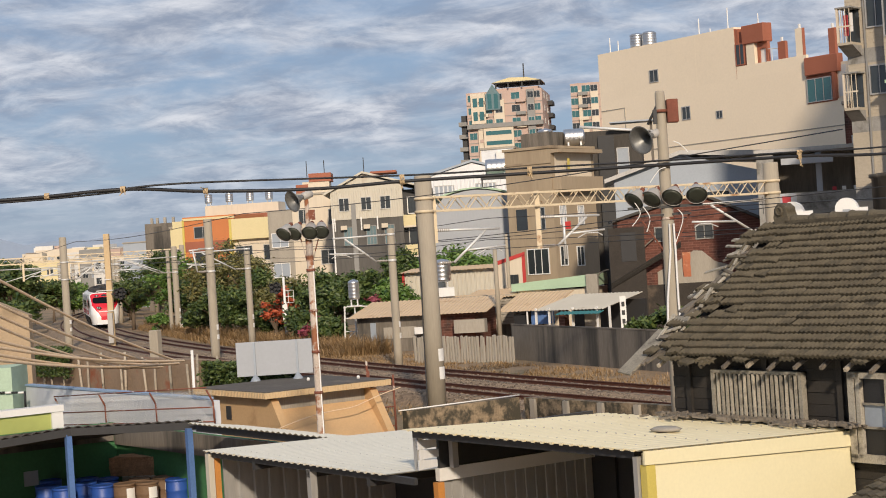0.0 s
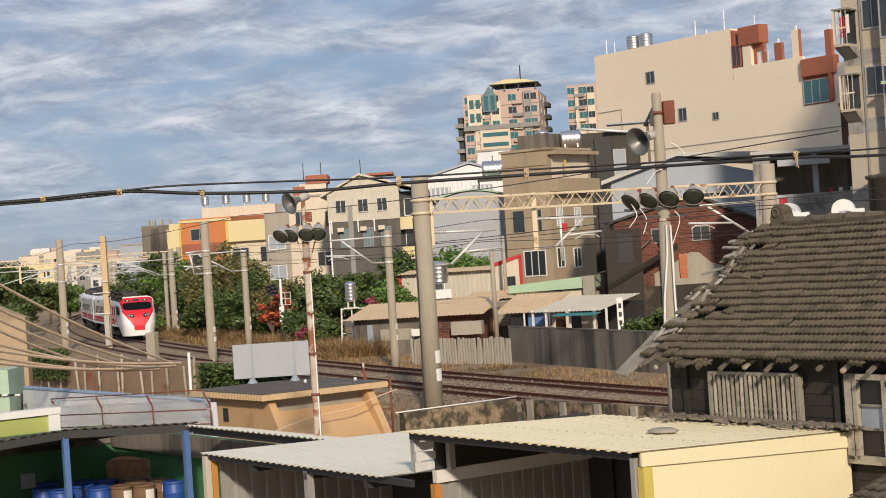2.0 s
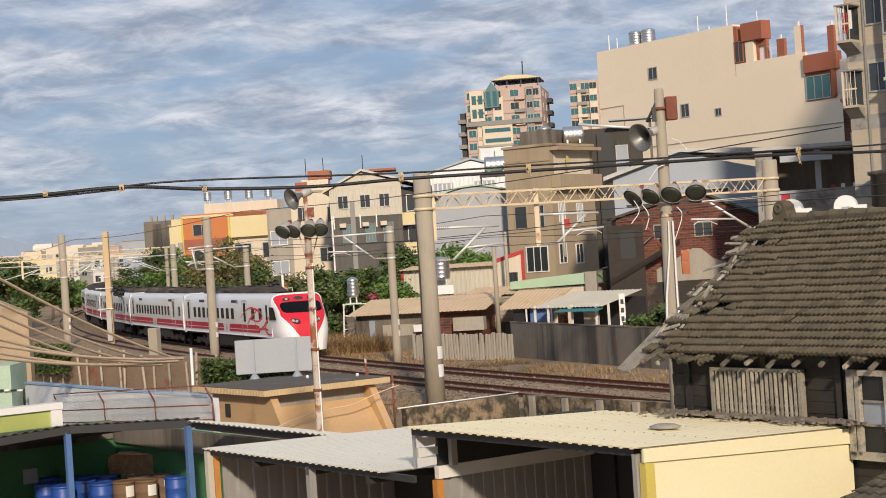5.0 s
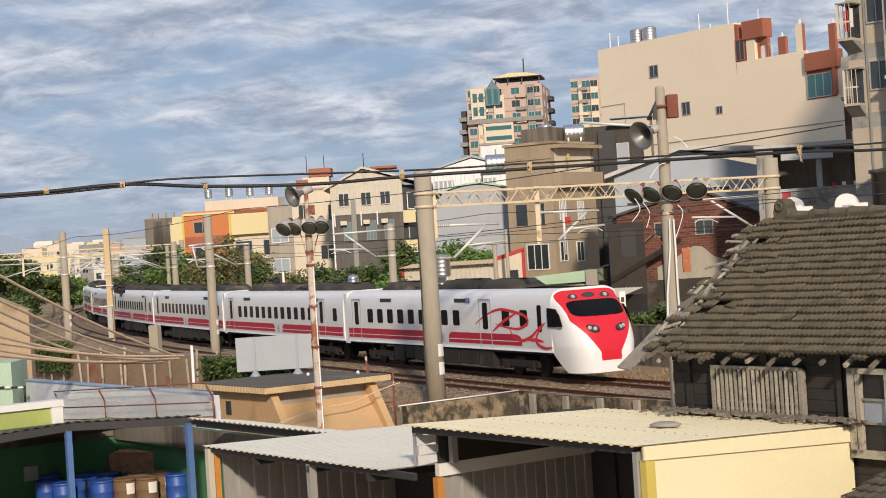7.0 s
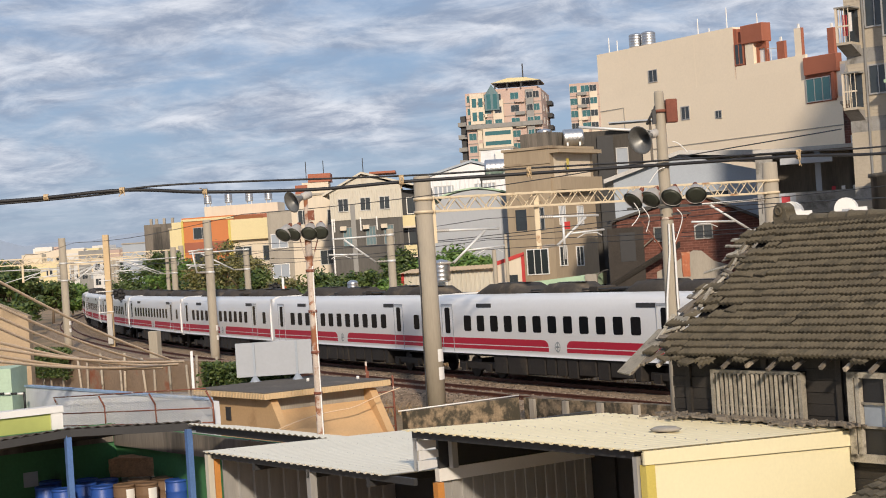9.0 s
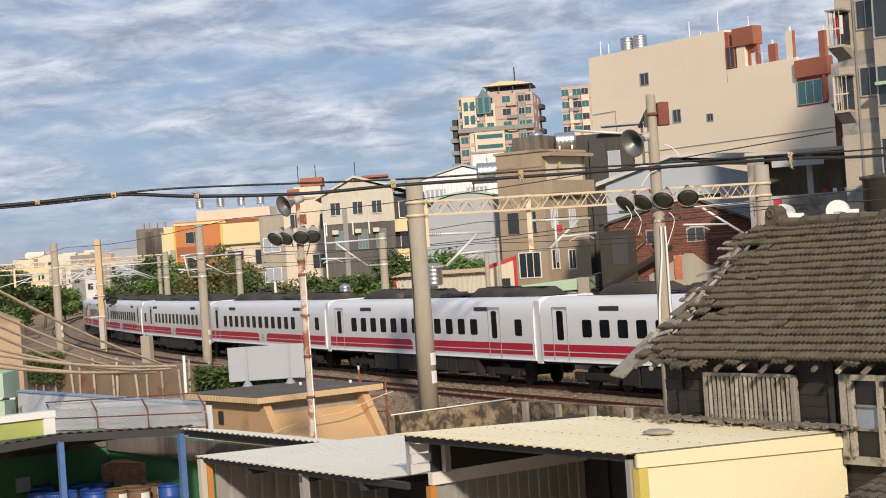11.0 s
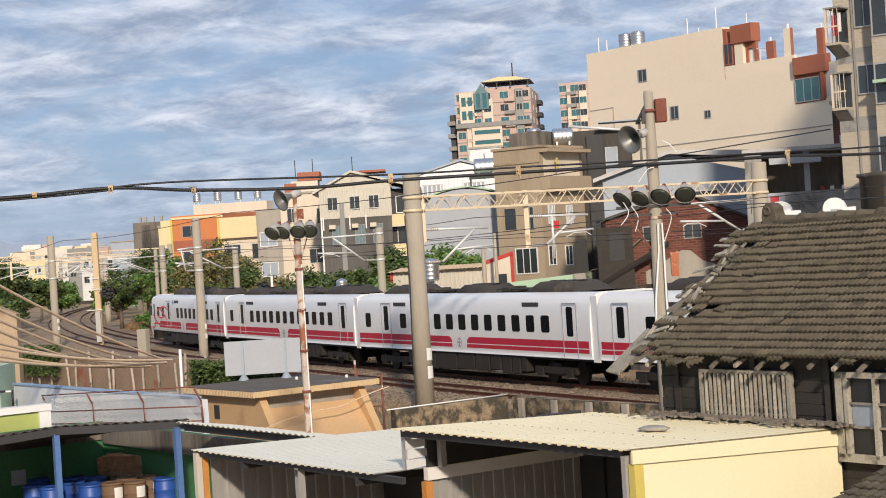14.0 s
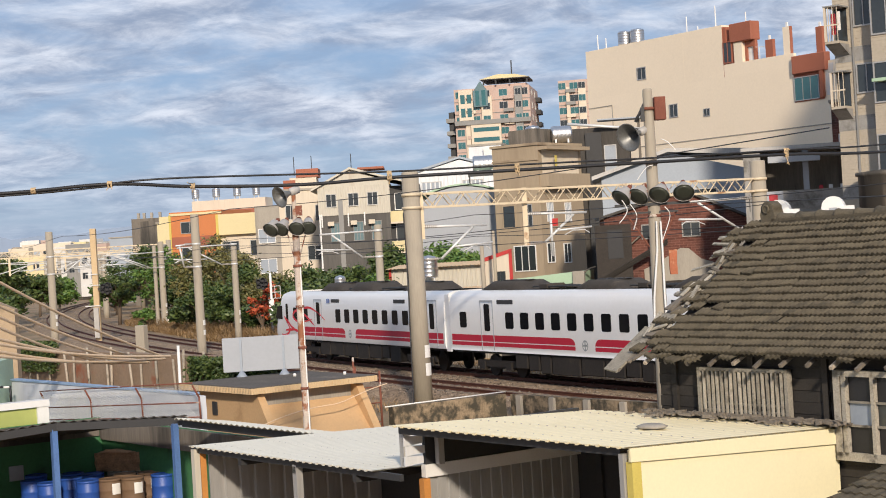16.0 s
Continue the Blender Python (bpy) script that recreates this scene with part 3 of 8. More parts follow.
        part("roof_unit", bm, "trainroof", car, "sooty air-conditioner cover on the roof")
        bm = B()
        for i in range(3):
            xx = x0 + (x1 - x0) * (0.3 + 0.2 * i)
            lathe(bm, [(0.30, 0), (0.30, 0.03)], 14, Matrix.Translation((xx, 0, top - 0.004)))
        part("fan_grille", bm, "black", car)
    # pipes and low boxes between the covers
    for (_, xa, _h), (xb, _x, _h2) in zip(spans, spans[1:]):
        bm = B()
        for y in (-0.35, 0.1, 0.45):
            tube(bm, (xa, y, 3.48), (xb, y, 3.48), 0.03, n=6)
        part("roof_pipe", bm, "darkgrey", car)
        if xb - xa > 1.6:
            bm = B()
            box(bm, xa + 0.5, xa + 1.1, -0.4, 0.4, 3.38, 3.58)
            bevel(bm, 0.03, 1)
            part("roof_box", bm, "trainroof", car)


def door(car, x, sy, narrow=0.42):
    bm = B()
    y = sy * (SIDE_Y + 0.003)
    for a0, a1, b0, b1 in ((x - 0.5, x - 0.465, 1.10, 2.98), (x + 0.465, x + 0.5, 1.10, 2.98), (x - 0.5, x + 0.5, 2.98, 3.03)):
        box(bm, a0, a1, min(y, y + sy * 0.012), max(y, y + sy * 0.012), b0, b1)
    d = part("door", bm, "board", car, "white sliding passenger door")
    bm = B()
    round_plate(bm, x, 2.36, narrow, 1.05, sy * (SIDE_Y + 0.006), 0.006, 0.08)
    part("door_window", bm, "trainwindow", d, "tall dark door window")


def windows(car, xs, sy, w=0.60, h=0.62, z=2.26):
    first = None
    for x in xs:
        if first is None:
            bm = B()
            round_plate(bm, 0, z, w, h, 0, 0.006, 0.09)
            first = part("window", bm, "trainwindow", car, "dark tinted round-cornered window")
            first.matrix_basis = pose(x, sy * (SIDE_Y + 0.004), 0)
        else:
            shared("window", first, car, pose(x, sy * (SIDE_Y + 0.004), 0))


def emblem(car, x, sy):
    bm = B()
    y = sy * (SIDE_Y + 0.004)
    for r0, r1, n in ((0.15, 0.19, 20),):
        ring = [[bm.verts.new((x + r * math.cos(2 * math.pi * i / n), y, 1.44 + r * math.sin(2 * math.pi * i / n))) for i in range(n)] for r in (r0, r1)]
        for i in range(n):
            bm.faces.new((ring[0][i], ring[0][(i + 1) % n], ring[1][(i + 1) % n], ring[1][i]))
    for a0, a1, b0, b1 in ((-0.03, 0.03, 1.24, 1.64), (-0.13, 0.13, 1.41, 1.47)):
        bm.faces.new([bm.verts.new((x + a, y + sy * 0.002, z)) for a, z in ((a0, b0), (a1, b0), (a1, b1), (a0, b1))])
    part("emblem", bm, "logo", car, "round grey railway emblem")


def paint(car, spans, sy):
    for x0, x1, c0, c1 in spans:
        bm = B()
        stripe(bm, x0, x1, 1.43, 1.68, sy, c0, c1)
        part("stripe", bm, "trainstripe", car, "dull red band")
        bm = B()
        stripe(bm, x0, x1, 1.25, 1.395, sy)
        part("stripe", bm, "trainstripe", car, "dull red band")


def sign_plate(car, x, sy, w=1.2):
    bm = B()
    z = 2.96
    y = sy * (side_y(z) + 0.004)
    box(bm, x - w / 2, x + w / 2, min(y, y + sy * 0.02), max(y, y + sy * 0.02), z - 0.08, z + 0.08)
    part("display", bm, "darkgrey", car, "dark destination display")


def body_and_roof(car, x0, x1):
    side = shell_outline()
    full = [(-y, z) for y, z in side] + [(y, z) for y, z in side[::-1]]
    bm = B()
    rows = loft(bm, [[(x, y, z) for y, z in ([(-1.40, 1.04)] + [(-y, z) for y, z in side])] for x in (x0, x1)])
    loft(bm, [[(x, y, z) for y, z in side] for x in (x0, x1)])
    for x in (x0, x1):
        bm.faces.new([bm.verts.new((x, y, z)) for y, z in full])
    body = part("body", bm, "trainwhite", car, "glossy white train body")
    bm = B()
    r = roof_outline()
    loft(bm, [[(x, -y, z) for y, z in r] + [(x, y, z) for y, z in r[::-1][1:]] for x in (x0, x1)])
    for x in (x0, x1):
        bm.faces.new([bm.verts.new((x, y, z)) for y, z in [(-y, z) for y, z in r] + r[::-1][1:]])
    part("roof", bm, "trainroof", car, "sooty grey-brown roof")
    bm = B()
    box(bm, x0 + 0.2, x1 - 0.2, -1.3, 1.3, 0.95, 1.05)
    part("floor_frame", bm, "underframe", car)
    return body


def gangway(car, x0, x1):
    bm = B()
    box(bm, x0, x1, -0.75, 0.75, 1.1, 3.1)
    part("gangway", bm, "darkgrey", car, "dark ribbed gangway")
    for sy in (-1, 1):
        bm = B()
        box(bm, x0 + 0.02, x1 - 0.02, sy * 1.36 - 0.03, sy * 1.36 + 0.03, 0.95, 3.26)
        part("end_fairing", bm, "trainwhite", car, "white end fairing between cars")


def middle_car(end, seed):
    """A car with a door at one end, and a door and a single window at the other (end: 1 the front, -1 the rear)."""
    rng = random.Random(seed)
    car = thing("train_car", Matrix(), "white passenger train car with red stripes and dark windows", "train car", "cars of the train")
    x0, x1 = -CAR / 2 + 0.22, CAR / 2 - 0.22
    body_and_roof(car, x0, x1)
    pitch, half = 1.113, 5.5 * 1.113
    for sy in (-1, 1):
        windows(car, [end * -0.87 - half + i * pitch for i in range(12)], sy)
        door(car, end * -8.75, sy)
        door(car, end * 7.0, sy)
        windows(car, [end * 8.95], sy, 0.55)
        emblem(car, 0.0, sy)
        paint(car, [(x0 + 0.15, -0.65, 0, 0.34), (0.65, x1 - 0.15, 0.34, 0)], sy)
        sign_plate(car, -5.6, sy)
        sign_plate(car, 5.9, sy)
    bogie(car, -7.0)
    bogie(car, 7.0)
    underfloor(car, -5.2, 5.2, rng)
    if end < 0:
        roof_gear(car, [(-8.6, -5.2, 0.22), (-1.6, 1.4, 0.20), (4.4, 8.4, 0.26)], rng)
    else:
        roof_gear(car, [(-7.4, -3.6, 0.26), (-2.4, 0.2, 0.22), (3.6, 6.2, 0.24), (6.4, 9.0, 0.20)], rng)
    gangway(car, x1, x1 + 0.44)
    return car


def ribbon(bm, pts, w0, w1, y):
    """A brush-stroke band through (x, z) points, swelling in the middle."""
    n = len(pts)
    left, right = [], []
    for i, (x, z) in enumerate(pts):
        ax, az = pts[max(i - 1, 0)]
        bx, bz = pts[min(i + 1, n - 1)]
        d = math.hypot(bx - ax, bz - az) or 1
        w = w0 + (w1 - w0) * math.sin(math.pi * i / (n - 1))
        nx, nz = -(bz - az) / d * w / 2, (bx - ax) / d * w / 2
        left.append(bm.verts.new((x + nx, y, z + nz)))
        right.append(bm.verts.new((x - nx, y, z - nz)))
    for i in range(n - 1):
        bm.faces.new((left[i], left[i + 1], right[i + 1], right[i]))


def smooth_path(pts, n=6):
    out = []
    for i in range(len(pts) - 1):
        p = [pts[max(i - 1, 0)], pts[i], pts[i + 1], pts[min(i + 2, len(pts) - 1)]]
        for k in range(n):
            t = k / n
            out.append(tuple(0.5 * (2 * p[1][c] + (p[2][c] - p[0][c]) * t + (2 * p[0][c] - 5 * p[1][c] + 4 * p[2][c] - p[3][c]) * t * t + (3 * p[1][c] - p[0][c] - 3 * p[2][c] + p[3][c]) * t ** 3) for c in (0, 1)))
    return out + [pts[-1]]


NOSE_0, NOSE_1 = 9.4, 11.15       # where the streamlined end begins and the tip


def nose_section(k):
    """Cross-section at a fraction k of the nose: half width, top and bottom."""
    w = 1.45 * (1 - 0.15 * k ** 2.0 - 0.27 * k ** 6)
    top = 3.34 - 0.12 * (1 - math.exp(-k / 0.04)) - 0.65 * k - 0.87 * k ** 1.8 - 0.6 * k ** 18
    bottom = 1.04 - 0.72 * min(k / 0.42, 1) ** 0.8
    return w, top, bottom


def nose_point(k, j):
    """j runs 0..1 from the middle of the top down the side to the sill."""
    w, top, bottom = nose_section(k)
    a = j * math.pi / 2
    e = 0.26 + 0.22 * k
    y = w * min(1, math.sin(a) ** e) if j < 1 else w
    z0 = bottom
    z = z0 + (top - z0) * math.cos(a) ** (0.26 + 0.2 * k) if j < 1 else z0
    if z < 1.3:
        y *= 1 - 0.12 * (1.3 - z)
    return y, z


def end_car():
    rng = random.Random(41)
    car = thing("train_car", Matrix(), "white streamlined end car with a red nose and windscreen", "train car", "cars of the train")
    x0 = -CAR / 2 + 0.22
    body_and_roof(car, x0, NOSE_0)
    NK, NJ = 150, 130
    ks = [(i / NK) ** 0.85 for i in range(NK + 1)]

    def at(i, j, sy):
        y, z = nose_point(ks[i], j / NJ)
        x = NOSE_0 + (NOSE_1 - NOSE_0) * ks[i]
        return (x, sy * y, z)

    white, red, glass, bumper = B(), B(), B(), B()
    grids = {}
    for bm in (white, red, glass, bumper):
        grids[bm] = {}

    def vert(bm, i, j, sy):
        key = (i, j, sy if j else 1)
        if key not in grids[bm]:
            grids[bm][key] = bm.verts.new(at(i, j, sy))
        return grids[bm][key]

    for sy in (-1, 1):
        for i in range(NK):
            for j in range(NJ):
                c = [sum(at(a, b, sy)[q] for a, b in ((i, j), (i + 1, j), (i, j + 1), (i + 1, j + 1))) / 4 for q in range(3)]
                x, y, z = c[0], abs(c[1]), c[2]
                # red mask: wide over the screen, narrowing to the coupler
                half = 1.22 if z > 2.3 else 0.42 + 0.80 * min(1, max(0, (z - 1.05) / 1.15))
                front = x > NOSE_0 + 0.02 + 0.55 * max(0, (2.7 - z)) ** 0.8
                bm = white
                if front and y < half + 0.08 * min(1, max(0, (z - 2.5) / 0.5)) and z > 0.74:
                    bm = red
                if 2.33 < z < 2.93 and (y / 1.12) ** 6 + (abs(z - 2.63) / 0.29) ** 4 < 1 and x > NOSE_0 + 0.25:
                    bm = glass
                if z < 0.74 and x > NOSE_1 - 0.7:
                    bm = bumper
                f = bm.faces.new((vert(bm, i, j, sy), vert(bm, i + 1, j, sy), vert(bm, i + 1, j + 1, sy), vert(bm, i, j + 1, sy)))
                f.smooth = True
    # close the tip with the same colours
    NY = 60
    for j in range(NJ):
        (xa, ya, za), (xb, yb, zb) = at(NK, j, 1), at(NK, j + 1, 1)
        for q in range(NY):
            f0, f1 = -1 + 2 * q / NY, -1 + 2 * (q + 1) / NY
            y, z = abs((f0 + f1) / 4 * (ya + yb)), (za + zb) / 2
            half = 0.42 + 0.88 * min(1, max(0, (z - 1.05) / 1.1))
            bm = bumper if z <= 0.74 else red if y < half else white
            bm.faces.new([bm.verts.new(p) for p in ((xa, f0 * ya, za), (xa, f1 * ya, za), (xb, f1 * yb, zb), (xb, f0 * yb, zb))])
    part("nose", white, "trainwhite", car, "white streamlined nose")
    part("nose_mask", red, "trainred", car, "bright red front")
    part("windscreen", glass, "trainwindow", car, "wide dark wrap-round windscreen")
    part("bumper", bumper, "trainwhite", car, "white lower bumper")
    # lamps in the brow and the pair of headlights
    def nose_x(z, y):
        lo, hi = 0.0, 1.0
        for _ in range(24):
            mid = (lo + hi) / 2
            w, top, bottom = nose_section(mid)
            zz = bottom + (top - bottom) * max(0.0, 1 - (min(y / w, 1)) ** (2 / (0.26 + 0.22 * mid))) ** ((0.26 + 0.2 * mid) / 2)
            lo, hi = (mid, hi) if zz > z else (lo, mid)
        return NOSE_0 + (NOSE_1 - NOSE_0) * lo
    for y, z, w, h, g in ((0, 3.07, 0.27, 0.13, "window"), (0.68, 3.04, 0.2, 0.14, "window"), (-0.68, 3.04, 0.2, 0.14, "window")):
        bm = B()
        x = nose_x(z, abs(y))
        lathe(bm, [(0.02, -0.10), (1, -0.04), (1, 0.03), (0.8, 0.05)], 16, Matrix.Translation((x, y, z)) @ Matrix.Rotation(radians(55), 4, "Y") @ Matrix.Diagonal((h, w, 1, 1)))
        lamp = part("brow_lamp", bm, g, car, "dark lamp recess above the windscreen")
        if y:
            bm = B()
            lathe(bm, [(0.02, 0.02), (0.09, 0.045), (0.07, 0.075)], 14, Matrix.Translation((x, y, z)) @ Matrix.Rotation(radians(55), 4, "Y"))
            part("lamp_lens", bm, "lampglass", lamp)
    for sy in (-1, 1):
        bm = B()
        x = nose_x(1.90, 0.60) - 0.02
        turn = Matrix.Translation((x, sy * 0.60, 1.90)) @ Matrix.Rotation(radians(sy * 24), 4, "Z") @ Matrix.Rotation(radians(68), 4, "Y") @ Matrix.Rotation(radians(sy * 12), 4, "Z")
        lathe(bm, [(0.02, -0.12), (1, -0.05), (1, 0.035), (0.85, 0.06)], 18, turn @ Matrix.Diagonal((0.15, 0.29, 1, 1)))
        lamp = part("headlight", bm, "window", car, "almond-shaped dark headlight")
        for dy in (-0.1, 0.1):
            bm = B()
            lathe(bm, [(0.02, 0.03), (0.085, 0.055), (0.06, 0.09)], 14, turn @ Matrix.Translation((0, dy, 0)))
            part("lamp_lens", bm, "lampglass", lamp)
    # cab side window, small door, writing-like red strokes
    for sy in (-1, 1):
        bm = B()
        y = sy * (SIDE_Y + 0.004)
        prism(bm, [(9.25, 2.0), (10.25, 2.02), (10.05, 2.45), (9.8, 2.66), (9.25, 2.70)], y - 0.06, y + 0.006)
        part("cab_window", bm, "trainwindow", car, "dark cab side window")
        windows(car, [-7.35 + i * 1.113 for i in range(9)], sy)
        door(car, -8.95, sy)
        door(car, 4.15, sy)
        windows(car, [5.88, 7.32], sy, 0.6, 0.62, 2.3)
        windows(car, [8.55], sy, 0.30, 1.0, 2.3)
        emblem(car, 0.15, sy)
        paint(car, [(x0 + 0.15, -0.5, 0, 0.34), (0.75, 7.1, 0.34, 0.5)], sy)
        sign_plate(car, -5.6, sy)
        sign_plate(car, 1.9, sy, 1.0)
        y = sy * (SIDE_Y + 0.012)
        strokes = [
            [(3.0, 2.05), (3.6, 2.4), (4.3, 2.62), (5.0, 2.55), (5.6, 2.4), (5.75, 2.15), (5.3, 1.9), (4.6, 1.95), (4.1, 2.05)],
            [(3.9, 1.75), (4.5, 2.15), (5.2, 2.5)],
            [(4.8, 1.95), (5.0, 1.6), (5.4, 1.45), (5.9, 1.62), (6.3, 1.95), (6.6, 2.15)],
            [(6.55, 2.1), (6.2, 1.7), (6.15, 1.4), (6.5, 1.22), (6.9, 1.25)],
            [(5.6, 1.5), (6.1, 1.5), (6.5, 1.45)]]
        for st in strokes:
            bm = B()
            ribbon(bm, smooth_path([(3.3 + (px - 3.0) * 1.58, pz) for px, pz in st]), 0.035, 0.125, y)
            part("brush_stroke", bm, "trainred", car, "red painted brush stroke")
            y += sy * 0.002
        bm = B()
        for dx in (0, 0.22):
            box(bm, 2.5 + dx, 2.68 + dx, min(y, y + sy * 0.004), max(y, y + sy * 0.004), 2.86, 3.06)
        part("mark", bm, "logoblue", car)
    bogie(car, -7.0)
    bogie(car, 6.2)
    underfloor(car, -5.2, 4.4, rng)
    roof_gear(car, [(-7.5, -4.6, 0.22), (-1.6, 1.6, 0.26), (2.4, 5.4, 0.24)], rng)
    gangway(car, x0 - 0.44, x0)
    return car


def build_train():
    first = end_car()
    cars = [first]
    a, b = middle_car(1, 7), middle_car(-1, 8)
    cars += [a] + [copy_thing(a, Matrix()) for _ in range(3)] + [b, copy_thing(b, Matrix())]
    cars.append(copy_thing(first, Matrix()))
    return cars


def train_rows(index):
    """Places of one car along the far track over the clip."""
    rows = []
    for i in range(33):
        t = i * 0.5
        nose = float(np.interp(t, (0, 3.5, 6.5, 7, 16), (-90.2, -36.24, 9.75, NOSE_AT_7, NOSE_AT_7 + 9 * SPEED)))
        mid = nose - 0.25 - CAR / 2 - CAR * index
        x0, y0, _ = line_at(mid - 7.0)
        x1, y1, _ = line_at(mid + 7.0)
        a = math.degrees(math.atan2(y1 - y0, x1 - x0))
        if index == 7:
            a += 180
        rows.append((t, pose((x0 + x1) / 2, (y0 + y1) / 2, 0, 0, 0, a)))
    return rows


TRAIN = build_train()

# ---- sheds in the yard ----


def rib_ends(shed, x0, x1, y, z, material):
    """Folded rib ends hanging over the gutter along a roof's front edge."""
    bm = B()
    x = x0 + 0.12
    while x < x1 - 0.08:
        prism(bm, [(x, z + 0.008), (x + 0.07, z + 0.008), (x + 0.055, z - 0.022), (x + 0.015, z - 0.022)], y - 0.02, y + 0.012, "y")
        x += 0.2
    tagged(part("roof_edge_trim", bm, material, shed), kind="stuff")


def yellow_shed():
    # the open front faces -y, the cream wall faces +x
    shed = thing("shed", TOWN @ pose(-20.8, 13.8, 0), "cream corrugated steel shed with an open dark front", "shed")
    L, W, z = 5.15, 3.75, 2.57
    bm = B()
    corrugated(bm, -0.1, L, -0.12, W, z, 0.2, 0.011, -0.045)
    part("roof", bm, "creamroof", shed, "cream ribbed steel roof with screws")
    rib_ends(shed, -0.1, L, -0.125, z, "creamroof")
    bm = B()
    prism(bm, [(0.0, -1.15), (W, -1.15), (W, z - 0.2), (0.0, z - 0.05)], L - 0.08, L - 0.012, "x")

    part("end_wall", bm, "creamwall", shed, "pale yellow sheet end wall")
    bm = B()
    prism(bm, [(-0.05, z - 0.02), (W, z - 0.19), (W, z - 0.40), (-0.05, z - 0.19)], L, L + 0.03, "x")
    part("fascia", bm, "creamwall", shed, "cream folded fascia")
    bm = B()
    box(bm, L - 0.10, L + 0.012, -0.02, 0.13, -1.15, z - 0.2)
    part("corner_trim", bm, "yellowtrim", shed, "yellow corner trim")
    bm = B()
    box(bm, L - 0.2, L - 0.12, -0.05, 0.05, -1.15, z - 0.1)
    part("post", bm, "sheet", shed, "grey steel corner post")
    # back wall: interior shade put into its dark colour
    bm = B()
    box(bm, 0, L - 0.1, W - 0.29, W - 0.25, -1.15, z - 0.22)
    part("back_wall", bm, "darkgrey", shed, "back wall coloured dark to stand in for shade")
    # inside of the far end: white ribbed sheet, greyed for shade, under a folded beam
    bm = B()
    upright_sheet(bm, 0.45, W - 0.3, 0.0, -1.15, 1.74, 0.2, -0.04, "y")
    box(bm, -0.05, -0.02, 0.45, W - 0.3, -1.15, 1.74)
    part("end_sheet", bm, "sheet", shed, "ribbed inner sheet, greyed to stand in for shade")
    bm = B()
    box(bm, -0.04, 0.07, 0.38, W - 0.3, 1.74, 1.93)
    part("beam", bm, "white", shed, "white folded beam")
    # sheet above the beam, coloured dark in place of roof shade
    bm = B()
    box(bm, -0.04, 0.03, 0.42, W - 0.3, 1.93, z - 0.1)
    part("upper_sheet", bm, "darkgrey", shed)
    bm = B()
    box(bm, 0.0, 0.12, 0.30, 0.42, -1.15, 1.73)
    part("post", bm, "orangetrim", shed, "orange post")
    for x in (1.7, 3.4):
        bm = B()
        box(bm, x, x + 0.08, 0.9, W - 0.3, z - 0.30, z - 0.2)
        part("rafter", bm, "darkgrey", shed)
    bm = B()
    box(bm, 0, L - 0.2, -0.02, 0.06, z - 0.13, z - 0.02)
    part("purlin", bm, "darkgrey", shed)
    for i in range(4):
        bm = B()
        prism(bm, [(0, 0), (0.34, 0.02), (0.34, 0.13), (0, 0.15)], -0.04, 0.02, "x")
        p = part("gable_sheet", bm, "sheetwhite", shed, "white folded gable sheet")
        p.matrix_basis = pose(0.0, 0.05 + 0.03 * (i % 2), 1.94 + i * 0.15)
    for x, y in ((-0.1, 0.05), (0.1, 0.55)):
        bm = B()
        box(bm, x, x + 0.10, y, y + 0.10, 1.93, z - 0.1)
        part("bracket", bm, "sheet", shed)
    bm = B()
    for r in range(4):
        for c in range(25):
            lathe(bm, [(0.015, 0), (0.010, 0.014)], 6, Matrix.Translation((0.03 + c * 0.2 + 0.05 * (r % 2), 0.3 + r * 1.0, z + 0.002 - 0.045 * (0.42 + r * 1.0))))
    tagged(part("screws", bm, "insul", shed), kind="stuff")
    bm = B()
    lathe(bm, [(0.22, 0), (0.25, 0.02), (0.17, 0.05), (0.02, 0.055)], 18, Matrix.Diagonal((1, 0.8, 1, 1)))
    solid("roof_lid", bm, "concrete", "flat grey lid lying on the cream roof", "lid", TOWN @ pose(-17.3, 15.65, z - 0.06))


def white_shed():
    shed = thing("shed", TOWN @ pose(-26.75, 13.3, 0), "white corrugated steel shed with an open dark front", "shed")
    L, W, z = 6.5, 4.5, 1.95
    bm = B()
    corrugated(bm, 0, L - 0.58, 0, W, z, 0.2, 0.011, -0.028)
    part("roof", bm, "whiteroof", shed, "off-white ribbed steel roof")
    rib_ends(shed, 0.0, L - 0.58, -0.006, z, "whiteroof")
    # inner end sheet: a darker grey carries the shade
    bm = B()
    upright_sheet(bm, 0.35, W - 0.4, 0.09, -1.15, z - 0.12, 0.3, -0.05, "y")
    box(bm, 0.02, 0.05, 0.35, W - 0.4, -1.15, z - 0.12)
    part("end_sheet", bm, "sheet", shed, "ribbed inner sheet, greyed to stand in for shade")
    # dark colour here stands in for the shade under the roof
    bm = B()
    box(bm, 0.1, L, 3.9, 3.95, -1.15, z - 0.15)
    part("back_wall", bm, "darkgrey", shed, "back wall coloured dark to stand in for shade")
    for y, mtl in ((0.02, "creamsheet"), (0.14, "orangetrim")):
        bm = B()
        box(bm, 0.02, 0.14, y, y + 0.11, -1.15, z - 0.06)
        part("post", bm, mtl, shed)
    bm = B()
    box(bm, 3.4, 3.52, 0.1, 0.22, -1.15, z - 0.1)
    part("post", bm, "sheet", shed, "grey steel post")
    bm = B()
    box(bm, 0.0, L, 0.1, 0.16, z - 0.13, z - 0.03)
    part("purlin", bm, "darkgrey", shed)
    for x in (1.6, 3.4, 5.2):
        bm = B()
        box(bm, x, x + 0.1, 0.1, 3.9, z - 0.24, z - 0.13)
        part("rafter", bm, "darkgrey", shed)
    bm = B()
